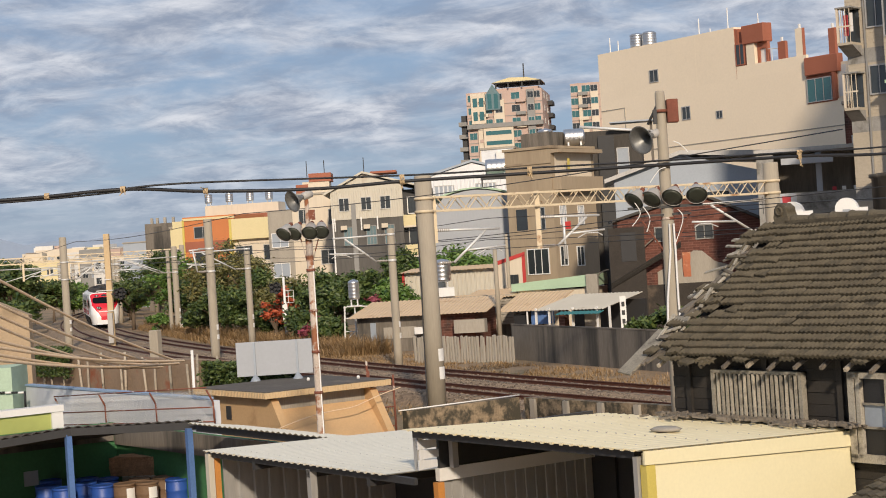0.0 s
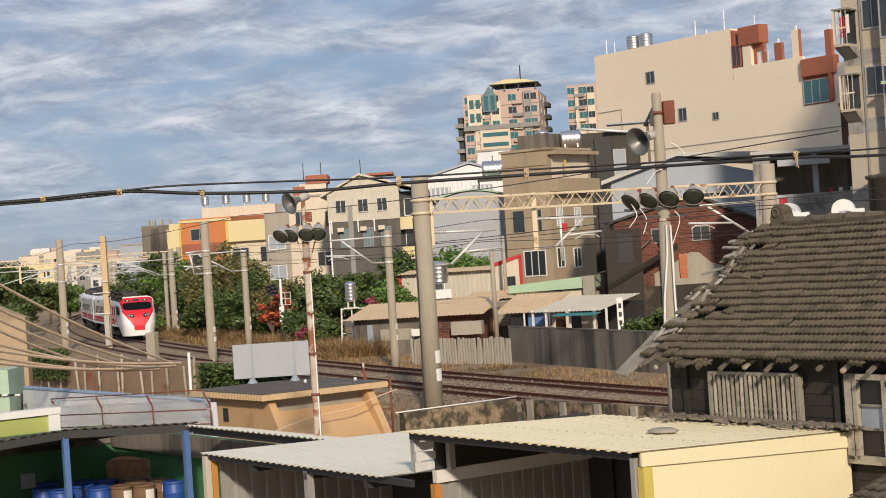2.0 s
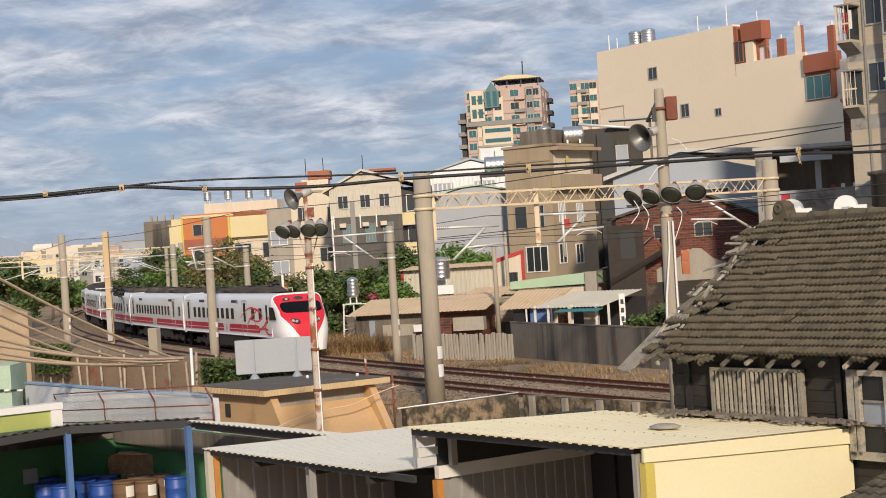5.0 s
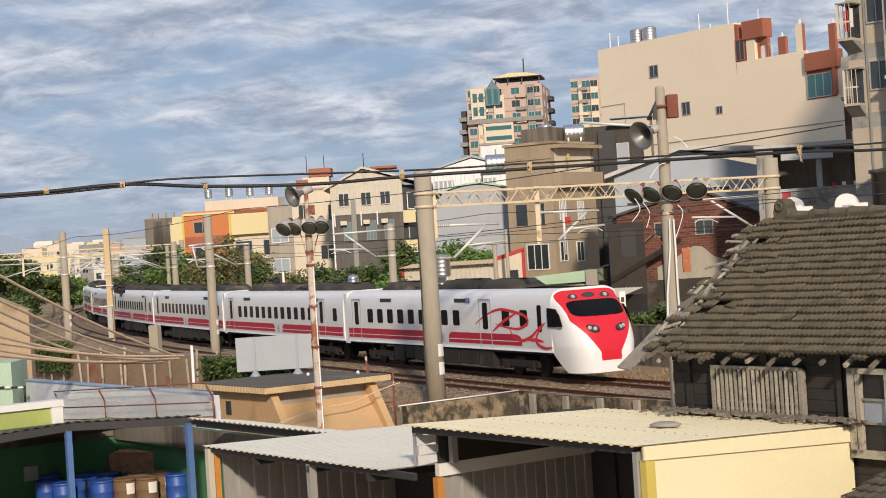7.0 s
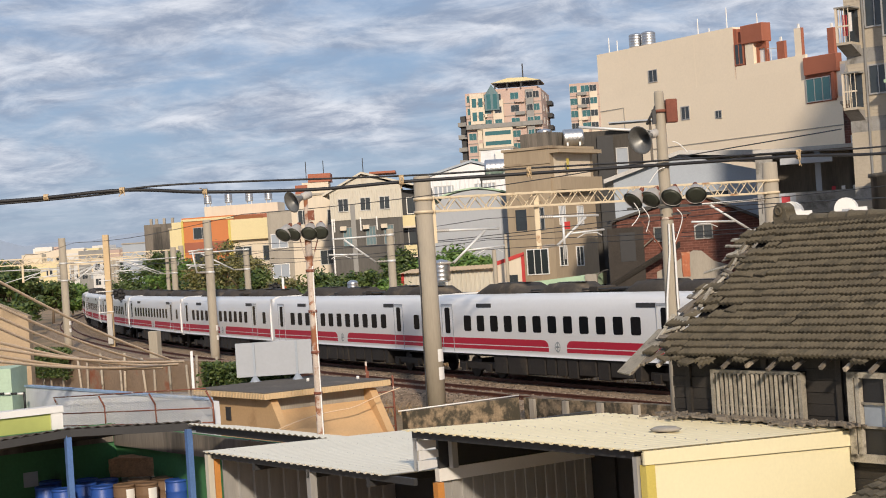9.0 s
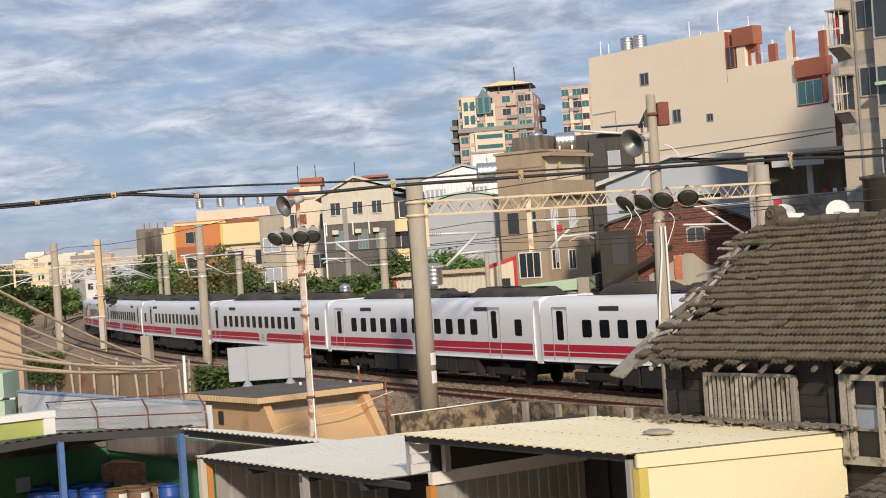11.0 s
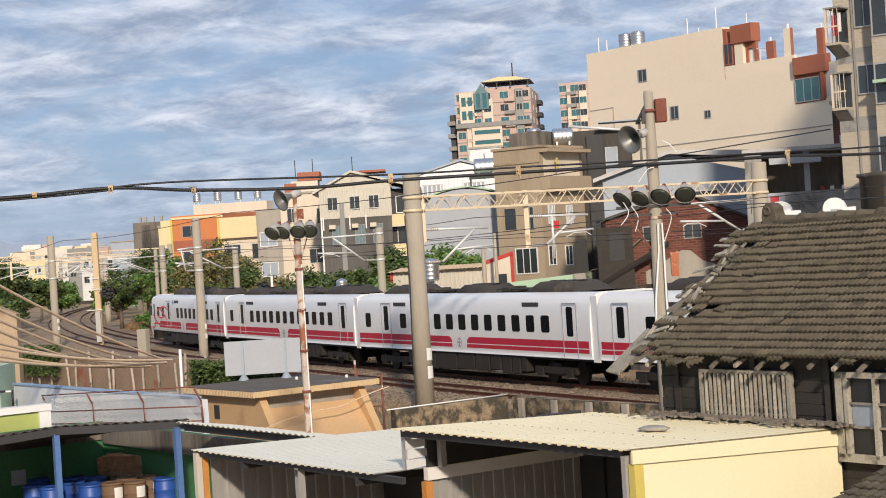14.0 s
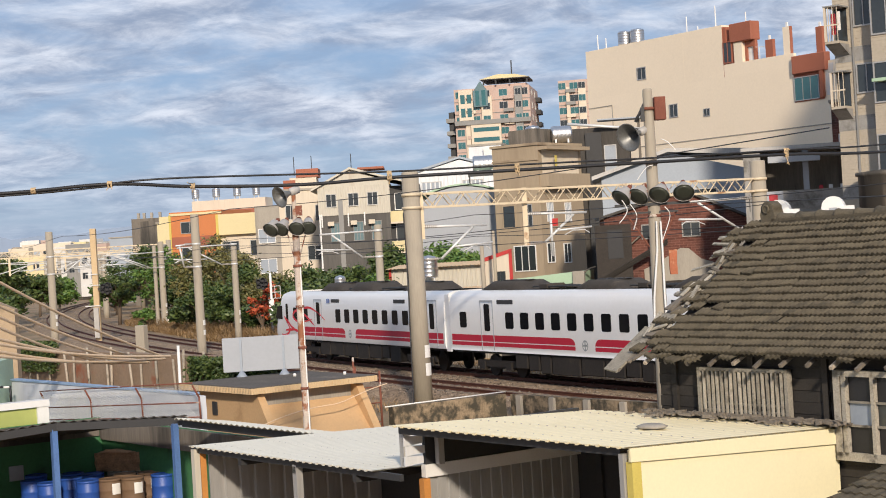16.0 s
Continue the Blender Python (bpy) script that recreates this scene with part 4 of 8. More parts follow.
    for r in range(5):
        for c in range(29):
            lathe(bm, [(0.015, 0), (0.010, 0.014)], 6, Matrix.Translation((0.13 + c * 0.2, 0.35 + r * 0.95, z + 0.002 - 0.028 * (0.35 + r * 0.95))))
    tagged(part("screws", bm, "insul", shed), kind="stuff")


def canopy():
    # low roof on blue posts behind the sheds, its open end skewed and sagging
    shed = thing("canopy", TOWN @ pose(-36.5, 18.0, 0), "low dark canopy with a pale corrugated edge on blue posts", "canopy")
    bm = B()
    corrugated(bm, 0.1, 7.6, -0.25, 1.2, 1.47, 0.25, 0.04, -0.16, wave=True)
    part("roof", bm, "whiteroof", shed, "off-white corrugated roof sheet")
    edge = [Vector((0.1, 0.1, 1.52)), Vector((-2.1, -2.3, 1.52)), Vector((-2.3, -4.4, 1.40)), Vector((-2.5, -7.6, 1.24))]
    line = []
    for a, b in zip(edge, edge[1:]):
        n = int((b - a).length / 0.0625)
        line += [a.lerp(b, k / n) for k in range(n)]
    bm = B()
    rows = []
    for i, p in enumerate(line):
        h = p.z + 0.022 * math.sin(i * math.pi / 2)
        rows.append([bm.verts.new(q) for q in ((p.x, p.y, h), (-7.4, p.y + 0.6, h - 0.85), (-7.4, p.y + 0.6, h - 0.87), (p.x, p.y, h - 0.02))])
    for a, b in zip(rows, rows[1:]):
        for i in range(4):
            bm.faces.new((a[i], a[(i + 1) % 4], b[(i + 1) % 4], b[i]))
    # underside shade is put into this sheet's dark colour
    part("roof_end", bm, "darkconcrete", shed, "corrugated end sheet, coloured dark for its shaded underside")
    for a, b in zip(edge, edge[1:]):
        bm = B()
        d = b - a
        m = Matrix.Translation(a - Vector((0, 0, 0.02))) @ d.to_track_quat("X", "Z").to_matrix().to_4x4()
        box(bm, 0, d.length, -0.04, 0.04, -0.2, -0.02, m)
        part("edge_beam", bm, "darkgrey", shed, "dark steel edge beam")
    bm = B()
    box(bm, 0.1, 7.4, -0.05, 0.05, 1.26, 1.44)
    part("edge_beam", bm, "darkgrey", shed)
    for x, y, h in ((-0.1, -0.15, 1.34), (-2.14, -2.36, 1.34), (-2.35, -5.6, 1.16)):
        bm = B()
        box(bm, x - 0.07, x + 0.07, y - 0.07, y + 0.07, -1.15, h)
        part("post", bm, "bluepost", shed, "blue painted square post")
    bm = B()
    box(bm, -7.6, -7.45, -8.0, 1.2, -1.15, 1.0)
    part("green_wall", bm, "greenwall", shed, "dark green painted wall")
    bm = B()
    box(bm, -7.45, 7.0, 1.2, 1.3, -1.15, 0.95)
    part("green_wall", bm, "greenwall", shed)
    bm = B()
    box(bm, -7.44, -7.40, -1.55, -1.15, -0.45, -0.05)
    part("notice", bm, "board", shed, "blank grey notice board")
    bm = B()
    for i in range(26):
        box(bm, 0.5 + i * 0.27, 0.53 + i * 0.27, 1.13, 1.19, 0.2, 0.95)
    tagged(part("barred_screen", bm, "rust", shed), kind="stuff")
    bm = B()
    box(bm, -7.36, 7.0, 1.10, 1.196, 0.40, 0.94)
    part("lintel", bm, "wallgrey", shed, "grey lintel with dark drips")
    bm = B()
    box(bm, -7.446, -7.37, -8.0, 1.09, 0.50, 0.99)
    part("lintel", bm, "wallgrey", shed)
    return shed


def drum(bm_name, m, material, h=0.9, r=0.29):
    t = thing(bm_name, m, {"blue": "blue plastic drum with a closed lid", "drum": "brown fibre drum with a paper label"}[material], "drum", "drums under the canopy")
    bm = B()
    lathe(bm, [(r * 0.93, 0), (r, 0.05), (r, 0.28), (r * 1.04, 0.30), (r, 0.32), (r, 0.58), (r * 1.04, 0.60), (r, 0.62), (r, h - 0.06), (r * 0.95, h - 0.02)], 20)
    part("drum_body", bm, material, t)
    bm = B()
    lathe(bm, [(r * 1.03, h - 0.07), (r * 1.03, h - 0.01), (r * 0.92, h), (r * 0.9, h - 0.03)], 20)
    part("lid", bm, material if material == "blue" else "drum", t)
    if material == "drum":
        bm = B()
        for i in range(4):
            a, b = radians(-70 + i * 12), radians(-58 + i * 12)
            bm.faces.new([bm.verts.new((1.045 * r * math.cos(q), 1.045 * r * math.sin(q), z)) for q, z in ((a, 0.5), (b, 0.5), (b, 0.78), (a, 0.78))])
        part("label", bm, "white", t, "blank white paper label")
    return t


yellow_shed()
white_shed()
canopy()
rng_d = random.Random(3)
blue_drum = drum("drum", pose(-10.75, 43.9, -1.15), "blue")
for x, y in ((-10.15, 43.2), (-9.75, 44.0), (-9.15, 43.2), (-9.9, 44.9), (-9.3, 44.6), (-7.3, 43.6), (-6.75, 44.3), (-7.35, 44.6), (-6.2, 43.9), (-12.1, 42.6), (-10.9, 45.0)):
    copy_thing(blue_drum, pose(x, y, -1.15, 0, 0, rng_d.uniform(-40, 40)))
brown_drum = drum("drum", pose(-8.6, 43.3, -1.15), "drum")
for x, y in ((-8.02, 43.3), (-8.35, 44.1), (-7.75, 44.2)):
    copy_thing(brown_drum, pose(x, y, -1.15, 0, 0, rng_d.uniform(-40, 40)))


def pallet_load():
    t = thing("pallet_stack", pose(-8.35, 45.6, -0.44, 0, 0, -12), "brown sacks piled on a wooden pallet", "pallet")
    for y in (-0.4, 0, 0.4):
        bm = B()
        box(bm, -0.62, 0.62, y - 0.05, y + 0.05, 0, 0.09)
        part("bearer", bm, "woodlight", t)
    for i in range(6):
        bm = B()
        box(bm, -0.6 + i * 0.21, -0.44 + i * 0.21, -0.5, 0.5, 0.09, 0.12)
        part("deck_board", bm, "woodlight", t)
    bm = B()
    box(bm, -0.95, 0.95, -0.45, 0.45, 0.12, 0.62)
    bmesh.ops.subdivide_edges(bm, edges=list(bm.edges), cuts=5, use_grid_fill=True)
    for v in bm.verts:
        n = noise.noise_vector(v.co * 5)
        v.co += n * 0.05
    part("sacking", bm, "straw", t, "rough brown sacking")
    bm = B()
    box(bm, -0.7, 0.7, -0.5, 0.5, -0.71, 0.0)
    solid("crate", bm, "drum", "low brown crate under the pallet", "crate", pose(-8.35, 45.6, -0.44, 0, 0, -12))


pallet_load()


# ---- low block with a flat roof and sloping buttresses, and the board on it ----


def booth():
    t = thing("pump_house", TOWN @ pose(-42.4, 23.15, 0), "low orange-beige building with a flat dark roof slab", "building")
    L, W, z = 4.6, 4.3, 1.45        # x goes back (negative), y to the side
    bm = B()
    box(bm, -L, 0, 0, W, z - 0.17, z)
    part("roof_slab", bm, "slabedge", t, "tan ribbed slab edge")
    bm = B()
    box(bm, -L + 0.04, -0.04, 0.04, W - 0.04, z, z + 0.025)
    part("roof_felt", bm, "slabtop", t, "dark dusty roof covering")
    ribs = B()
    for i in range(46):
        box(ribs, 0.0, 0.014, 0.05 + i * 0.092, 0.09 + i * 0.092, z - 0.16, z - 0.01)
    for i in range(48):
        box(ribs, -0.06 - i * 0.094, -0.02 - i * 0.094, -0.014, 0.0, z - 0.16, z - 0.01)
    tagged(part("edge_ribs", ribs, "slabedge", t), kind="stuff")
    bm = B()
    box(bm, -L + 0.4, -0.55, 0.5, W - 0.5, -1.15, z - 0.17)
    part("wall", bm, "concrete", t, "grey upper wall under the slab")
    # sloping front
    bm = B()
    prism(bm, [(-0.56, z - 0.62), (-0.42, z - 0.55), (0.9, -0.6), (0.9, -1.15), (-0.56, -1.15)], 0.5, W - 0.35, "y")
    part("sloping_wall", bm, "orangewall", t, "orange-beige sloping wall")
    for y in (0.3, W - 0.62):
        bm = B()
        prism(bm, [(-0.6, z - 0.22), (-0.25, z - 0.22), (1.15, -0.75), (1.15, -1.15), (-0.6, -1.15)], y, y + 0.24, "y")
        part("buttress", bm, "orangewall", t, "orange-beige sloping buttress")
    bm = B()
    box(bm, -L + 0.4, -0.6, 0.3, 0.52, -1.15, z - 0.17)
    part("side_wall", bm, "orangewall", t)
    bm = B()
    box(bm, -3.0, -2.7, 0.27, 0.3, 0.55, 0.95)
    part("vent", bm, "darkgrey", t)
    for x, y in ((-2.5, 2.9), (-1.2, 3.9)):
        bm = B()
        lathe(bm, [(0.05, 0), (0.05, 0.08), (0.03, 0.1)], 8, Matrix.Translation((x, y, z + 0.02)))
        part("roof_stub", bm, "white", t)
    bm = B()
    sweep(bm, [(0.16, -0.2 + i * 0.3, 0.28 + 0.14 * abs(math.sin(i * 0.30)) + 0.05 * i) for i in range(17)], 0.015)
    solid("cable", bm, "bamboo", "pale cable slung along the sloping wall", "cable", TOWN @ pose(-42.0, 22.8, 0))
    # board
    b = thing("sign_board", pose(-5.55, 53.0, z), "plain grey back of a sign board on two posts", "sign board")
    bm = B()
    box(bm, -1.20, 1.20, -0.02, 0.02, 0.18, 1.26)
    bevel(bm, 0.008, 1)
    p = part("panel", bm, "board", b)
    p.matrix_basis = pose(0, 0, 0, 0, 0, 0)
    for x in (-0.62, 0.72):
        bm = B()
        box(bm, x - 0.035, x + 0.035, -0.10, -0.025, 0.02, 1.24)
        lathe(bm, [(0.19, 0.0), (0.15, 0.04), (0.04, 0.2)], 8, Matrix.Translation((x, -0.08, 0.02)))
        part("post", bm, "bluegrey", b, "steel post with a flared foot")


booth()


# ---- walls and fences on this side of the line ----


def low_wall(name, u0, u1, v0, v1, z0, z1, material, label, pilasters=0):
    t = thing(name, TOWN, label, "wall")
    bm = B()
    box(bm, u0, u1, v0, v1, z0, z1)
    bmesh.ops.subdivide_edges(bm, edges=list(bm.edges), cuts=6, use_grid_fill=True)
    for v in bm.verts:
        v.co += noise.noise_vector(v.co * 1.7) * 0.02
    part("wall_body", bm, material, t)
    for i in range(pilasters):
        bm = B()
        u = u0 + (u1 - u0) * (i + 0.3) / pilasters
        box(bm, u - 0.12, u + 0.12, v0 - 0.1, v0 + 0.02, z0, z1 - 0.02)
        part("pilaster", bm, "concrete", t)
    return t


low_wall("boundary_wall", -43.95, -43.65, 28.8, 33.2, -1.15, 0.28, "mossywall", "mouldy concrete boundary wall, stained and cracked")
low_wall("boundary_wall", -43.4, -35.0, 33.2, 33.45, -1.15, 0.27, "mossywall", "stained concrete boundary wall along the line", 5)
bm = B()
tube(bm, (-43.85, 28.6, 0.31), (-43.8, 33.3, 0.33), 0.022)
solid("pipe", bm, "white", "white pipe lying on top of the boundary wall", "pipe", TOWN)


def gate_frame():
    t = thing("iron_gate", TOWN @ pose(-44.6, 28.0, -0.6), "rusty open iron gate beside the wall", "gate")
    for x, h in ((0, 2.5), (0.05, 2.2), (0.9, 2.0)):
        bm = B()
        tube(bm, (0.1 * x, x, 0), (0.1 * x, x, h), 0.035, n=8)
        part("upright", bm, "rust", t)
    for z in (0.4, 1.0, 1.5):
        bm = B()
        tube(bm, (0, 0, z), (0.1, 0.9, z), 0.022, n=6)
        part("crossbar", bm, "rust", t)


gate_frame()
# whitewashed wall with a blue cap, running back from the canopy
low_wall("whitewashed_wall", -51.0, -38.2, 19.35, 19.55, -1.15, 1.78, "bluewhite", "whitewashed wall with a faded blue top")
bm = B()
box(bm, -51.0, -38.6, 19.32, 19.58, 1.80, 1.85)
solid("wall_cap", bm, "bluecap", "faded blue band along the wall top", "wall cap", TOWN)
for i in range(9):      # pale leaning stakes along the earth wall
    bm = B()
    tube(bm, (-68.5 + i * 2.05, 26.85, -0.2), (-68.6 + i * 2.05 + 0.3 * math.sin(i * 2.1), 26.85, 2.0 + 0.12 * math.cos(i * 1.7)), 0.05, n=7)
    solid("stake", bm, "woodlight" if i % 3 else "lattice", "pale weathered stake against the earth wall", "stake", TOWN, group="stakes along the wall")
low_wall("earth_wall", -80.0, -49.0, 27.0, 27.4, -1.15, 1.87, "clay", "brown earth-stained retaining wall with rusty patches")
bm = B()
box(bm, -44.5, -44.25, 11.0, 17.75, -1.15, 1.45)
solid("lime_wall", bm, "lime", "lime green painted low wall", "wall", TOWN)
bm = B()
box(bm, -44.6, -44.15, 10.9, 17.8, 1.45, 1.63)
solid("white_coping", bm, "white", "white cap on the lime wall", "wall cap", TOWN)
bm = B()
box(bm, -44.25, -44.18, 17.45, 17.78, 0.8, 1.45)
solid("lime_wall_edge", bm, "white", "white painted edge strip", "wall trim", TOWN)
bm = B()
box(bm, -4.0, 0.0, 0, 2.0, -1.15, 2.45)
solid("green_hut", bm, "palegreen", "pale green rendered hut wall", "hut", pose(-13.6, 52.0, 0))
bm = B()
prism(bm, [(-6.0, -1.15), (0.0, -1.15), (0.0, 3.75), (-1.3, 4.35), (-6.0, 4.5)], 0, 0.5, "y")
solid("tan_house", bm, "tanrender", "tan rendered windowless house wall", "house", pose(-13.95, 56.0, 0.2))


def pipe_rail():
    t = thing("striped_rail", pose(-13.4, 51.9, 0), "black and white striped pipe rail", "rail")
    for i in range(6):
        bm = B()
        tube(bm, (-1.0 + i * 0.2, 0, 1.72 - 0.012 * i), (-0.82 + i * 0.2, 0, 1.72 - 0.012 * i), 0.035, n=8)
        part("band", bm, "white" if i % 2 else "black", t)
    for i in range(5):
        bm = B()
        tube(bm, (0.2, 0, -1.1 + i * 0.56), (0.2, 0, -0.54 + i * 0.56), 0.035, n=8)
        part("band", bm, "white" if i % 2 else "black", t)


pipe_rail()


def mesh_fence():
    t = thing("mesh_fence", TOWN @ pose(-47.6, 19.1, -0.27) @ Matrix.Rotation(radians(-3), 4, "Y"), "rusty red pipe fence with wire mesh", "fence")
    L = 10.0
    for i in range(4):
        x = L * i / 3
        bm = B()
        tube(bm, (x, 0, 1.0), (x, 0, 1.55), 0.026, n=8)
        tube(bm, (x, 0, 1.55), (x - 0.12, -0.1, 1.86), 0.026, n=8)
        part("fence_post", bm, "rust", t)
    for z, y, dx in ((1.88, -0.1, -0.12), (1.38, 0, 0), (1.02, 0, 0)):
        bm = B()
        tube(bm, (dx, y, z), (L + dx, y, z + 0.04), 0.017, n=8)
        part("fence_rail", bm, "rust", t)
    bm = B()
    n = 120
    for i in range(n):
        for s in (-1, 1):
            x = L * i / n
            x2 = x + s * 1.4
            lo, hi = 1.0, 1.85
            if x2 < 0:
                hi = lo + (hi - lo) * (x / (x - x2)); x2 = 0
            if x2 > L:
                hi = lo + (hi - lo) * ((L - x) / (x2 - x)); x2 = L
            if hi - lo > 0.05:
                tube(bm, (x, 0.0, lo), (x2, 0.0, hi), 0.005, n=3, caps=False)
    tagged(part("wire_mesh", bm, "galv", t, "thin diamond wire mesh"), kind="stuff")


mesh_fence()


def slim_post(x, y, z0, z1, lean, material, label):
    bm = B()
    tube(bm, (0, 0, 0), (lean, 0, z1 - z0), 0.05, 0.045, 8)
    return solid("slim_post", bm, material, label, "post", pose(x, y, z0), "slim posts by the earth wall")


for i, (u, top) in enumerate(((-76, 1.5), (-71.5, 1.5), (-67.5, 1.5), (-63.9, 1.75), (-60.5, 1.75), (-57.6, 1.72), (-54.6, 1.75), (-52.4, 1.65))):
    p = TOWN @ Vector((u, 26.85, 0))
    slim_post(p.x, p.y, -1.0, top, (-0.05, 0.02, -0.12, 0.04)[i % 4], "woodlight", "slim weathered post against the earth wall")
slim_post(-8.0, 52.0, -1.0, 2.62, 0.02, "white", "white painted slim post")


def stump_post():
    bm = B()
    box(bm, -0.22, 0.22, -0.2, 0.2, -0.8, 2.5)
    bevel(bm, 0.03, 2)
    solid("concrete_post", bm, "pole", "square tan concrete post", "post", pose(-13.1, 75.0, 0, 0, 0, -20))


stump_post()


def bamboo_poles():
    ends = [((-12.2, 45.2, 5.30), (-9.35, 57.2, 2.05)), ((-12.2, 45.0, 4.62), (-9.9, 56.8, 2.0)), ((-12.2, 44.8, 4.05), (-10.6, 55.0, 2.0)),
            ((-12.15, 44.9, 4.30), (-10.2, 56.0, 1.98)), ((-12.1, 44.6, 3.60), (-9.6, 55.2, 2.05)),
            ((-12.1, 44.5, 3.42), (-8.8, 55.5, 2.12)), ((-12.1, 44.3, 3.25), (-9.4, 54.8, 2.0)), ((-12.1, 44.2, 3.10), (-9.0, 55.6, 2.04))]
    for a, b in ends:
        a, b = Vector(a), Vector(b)
        bm = B()
        n = 14
        pts = [a.lerp(b, i / n) + Vector((0, 0, -0.16 * math.sin(math.pi * i / n))) for i in range(n + 1)]
        sweep(bm, pts, 0.042, 8)
        solid("bamboo_pole", bm, "bamboo", "long bleached bamboo pole leaning over the yard", "pole", group="bamboo poles")


bamboo_poles()

# ---- old tiled house ----
HOUSE = TOWN @ pose(-19.2, 17.25, 0)      # x along the eaves, y up the roof
RUN, EAVE_Z, RIDGE_Z = 2.55, 3.36, 5.27
SLOPE = math.atan2(RIDGE_Z - EAVE_Z, RUN)


def plank(name, parent, size, m, material="woodlight"):
    bm = B()
    x, y, z = size
    box(bm, -x / 2, x / 2, -y / 2, y / 2, -z / 2, z / 2)
    o = part(name, bm, material, parent)
    o.matrix_basis = m
    return o


def lattice_window(house):
    w, h = 1.80, 0.80
    x0, z0, y = 0.93, 2.36, 0.28
    bm = B()
    for a, b, c, d in ((0, w, 0, 0.05), (0, w, h - 0.05, h), (0, 0.06, 0, h), (w - 0.06, w, 0, h)):
        box(bm, a, b, -0.05, 0.05, c, d)
    frame_ob = part("window_frame", bm, "lattice", house, "bleached wooden window frame")
    frame_ob.matrix_basis = pose(x0, y, z0)
    # black sheet added behind the slats as the shade in their gaps
    bm = B()
    box(bm, 0.05, w - 0.05, 0.05, 0.06, 0.05, h - 0.05)
    part("back_board", bm, "black", frame_ob)
    slat = None
    for i in range(18):
        m = pose(0.13 + i * 0.091, -0.03, h / 2, 0, random.Random(i).uniform(-1.2, 1.2), 0)
        if slat is None:
            bm = B()
            box(bm, -0.017, 0.017, -0.02, 0.02, -h / 2 + 0.03, h / 2 - 0.03)
            slat = part("slat", bm, "lattice", frame_ob)
            slat.matrix_basis = m
        else:
            shared("slat", slat, frame_ob, m)
    for z in (0.16, 0.26):
        bm = B()
        box(bm, 0.05, w - 0.05, -0.015, 0.005, z, z + 0.03)
        part("crossbar", bm, "lattice", frame_ob)


def sash_window(house):
    x0, z0, y = 3.72, 2.02, 0.26
    w, h = 1.5, 1.16
    bm = B()
    for a, b, c, d in ((-0.14, w, -0.06, 0.05), (-0.14, w, h - 0.08, h), (-0.14, -0.03, 0, h), (0.0, 0.07, 0, h), (0.5, 0.56, 0, h), (w - 0.06, w, 0, h)):
        box(bm, a, b, -0.05, 0.05, c, d)
    f = part("window_frame", bm, "lattice", house, "peeling grey sash window frame")
    f.matrix_basis = pose(x0, y, z0)
    for c in (0.40, 0.72):
        bm = B()
        box(bm, 0.07, w - 0.06, -0.02, 0.02, c, c + 0.03)
        part("glazing_bar", bm, "lattice", f)
    for a, c, d, mt in ((0.08, 0.05, 0.40, "black"), (0.08, 0.43, 0.72, "bluegrey"), (0.08, 0.75, 1.08, "black"), (0.57, 0.05, 0.40, "black"), (0.57, 0.43, 0.72, "window"), (0.57, 0.75, 1.08, "black")):
        bm = B()
        box(bm, a, a + 0.41, 0.02, 0.028, c, d)
        part("pane", bm, mt, f, "broken dark pane" if mt == "black" else "dusty pane")


def tiled_house():
    house = thing("old_house", HOUSE, "derelict dark wooden house with a broken grey tiled roof", "house")
    L = 7.0
    rng = random.Random(12)
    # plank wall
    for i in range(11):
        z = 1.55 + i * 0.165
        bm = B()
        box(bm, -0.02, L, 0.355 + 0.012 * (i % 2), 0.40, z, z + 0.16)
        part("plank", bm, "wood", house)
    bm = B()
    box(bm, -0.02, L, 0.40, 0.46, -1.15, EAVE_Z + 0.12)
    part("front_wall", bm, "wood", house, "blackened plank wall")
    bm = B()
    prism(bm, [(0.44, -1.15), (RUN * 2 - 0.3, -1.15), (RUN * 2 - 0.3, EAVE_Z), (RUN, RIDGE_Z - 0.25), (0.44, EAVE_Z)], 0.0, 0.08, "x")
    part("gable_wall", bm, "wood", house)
    bm = B()
    prism(bm, [(0.14, EAVE_Z + 0.02), (RUN, RIDGE_Z - 0.07), (RUN * 2, EAVE_Z - 0.07), (RUN * 2, EAVE_Z - 0.11), (RUN, RIDGE_Z - 0.11), (0.14, EAVE_Z - 0.02)], 0.12, L, "x")
    part("roof_boarding", bm, "wood", house, "dark boarding under the tiles")
    lattice_window(house)
    sash_window(house)
    for x in (0.3, 1.9, 3.3):
        bm = B()
        box(bm, x, x + 0.1, 0.31, 0.36, 1.5, EAVE_Z)
        part("wall_post", bm, "wood", house)
    # rafter tails under the eaves, bleached ends
    for i in range(15):
        x = 0.1 + i * 0.46
        m = pose(x, 0.10, EAVE_Z - 0.06, math.degrees(SLOPE) * 0.75 + rng.uniform(-4, 4), 0, rng.uniform(-6, 6))
        plank("rafter", house, (0.05, rng.uniform(0.24, 0.4), 0.05), m, "woodgrey" if i % 4 else "woodlight")
    # tiles: three rolls each, laid in courses up the slope
    up = Matrix.Rotation(SLOPE, 4, "X")
    W, ROW = 0.26, 0.165
    bm = B()
    prof = []
    for i in range(19):
        a = i / 18
        prof.append((a * W, 0.034 * (0.5 - 0.5 * math.cos(a * 6 * math.pi)) ** 0.7))
    rows = []
    for y, lift in ((0.0, 0.056), (0.212, 0.0)):
        rows.append([bm.verts.new((x, y, z + lift)) for x, z in prof])
    low = [bm.verts.new((x, 0.0, z + 0.006)) for x, z in prof]
    for a, b in ((rows[0], rows[1]), (low, rows[0])):
        for i in range(18):
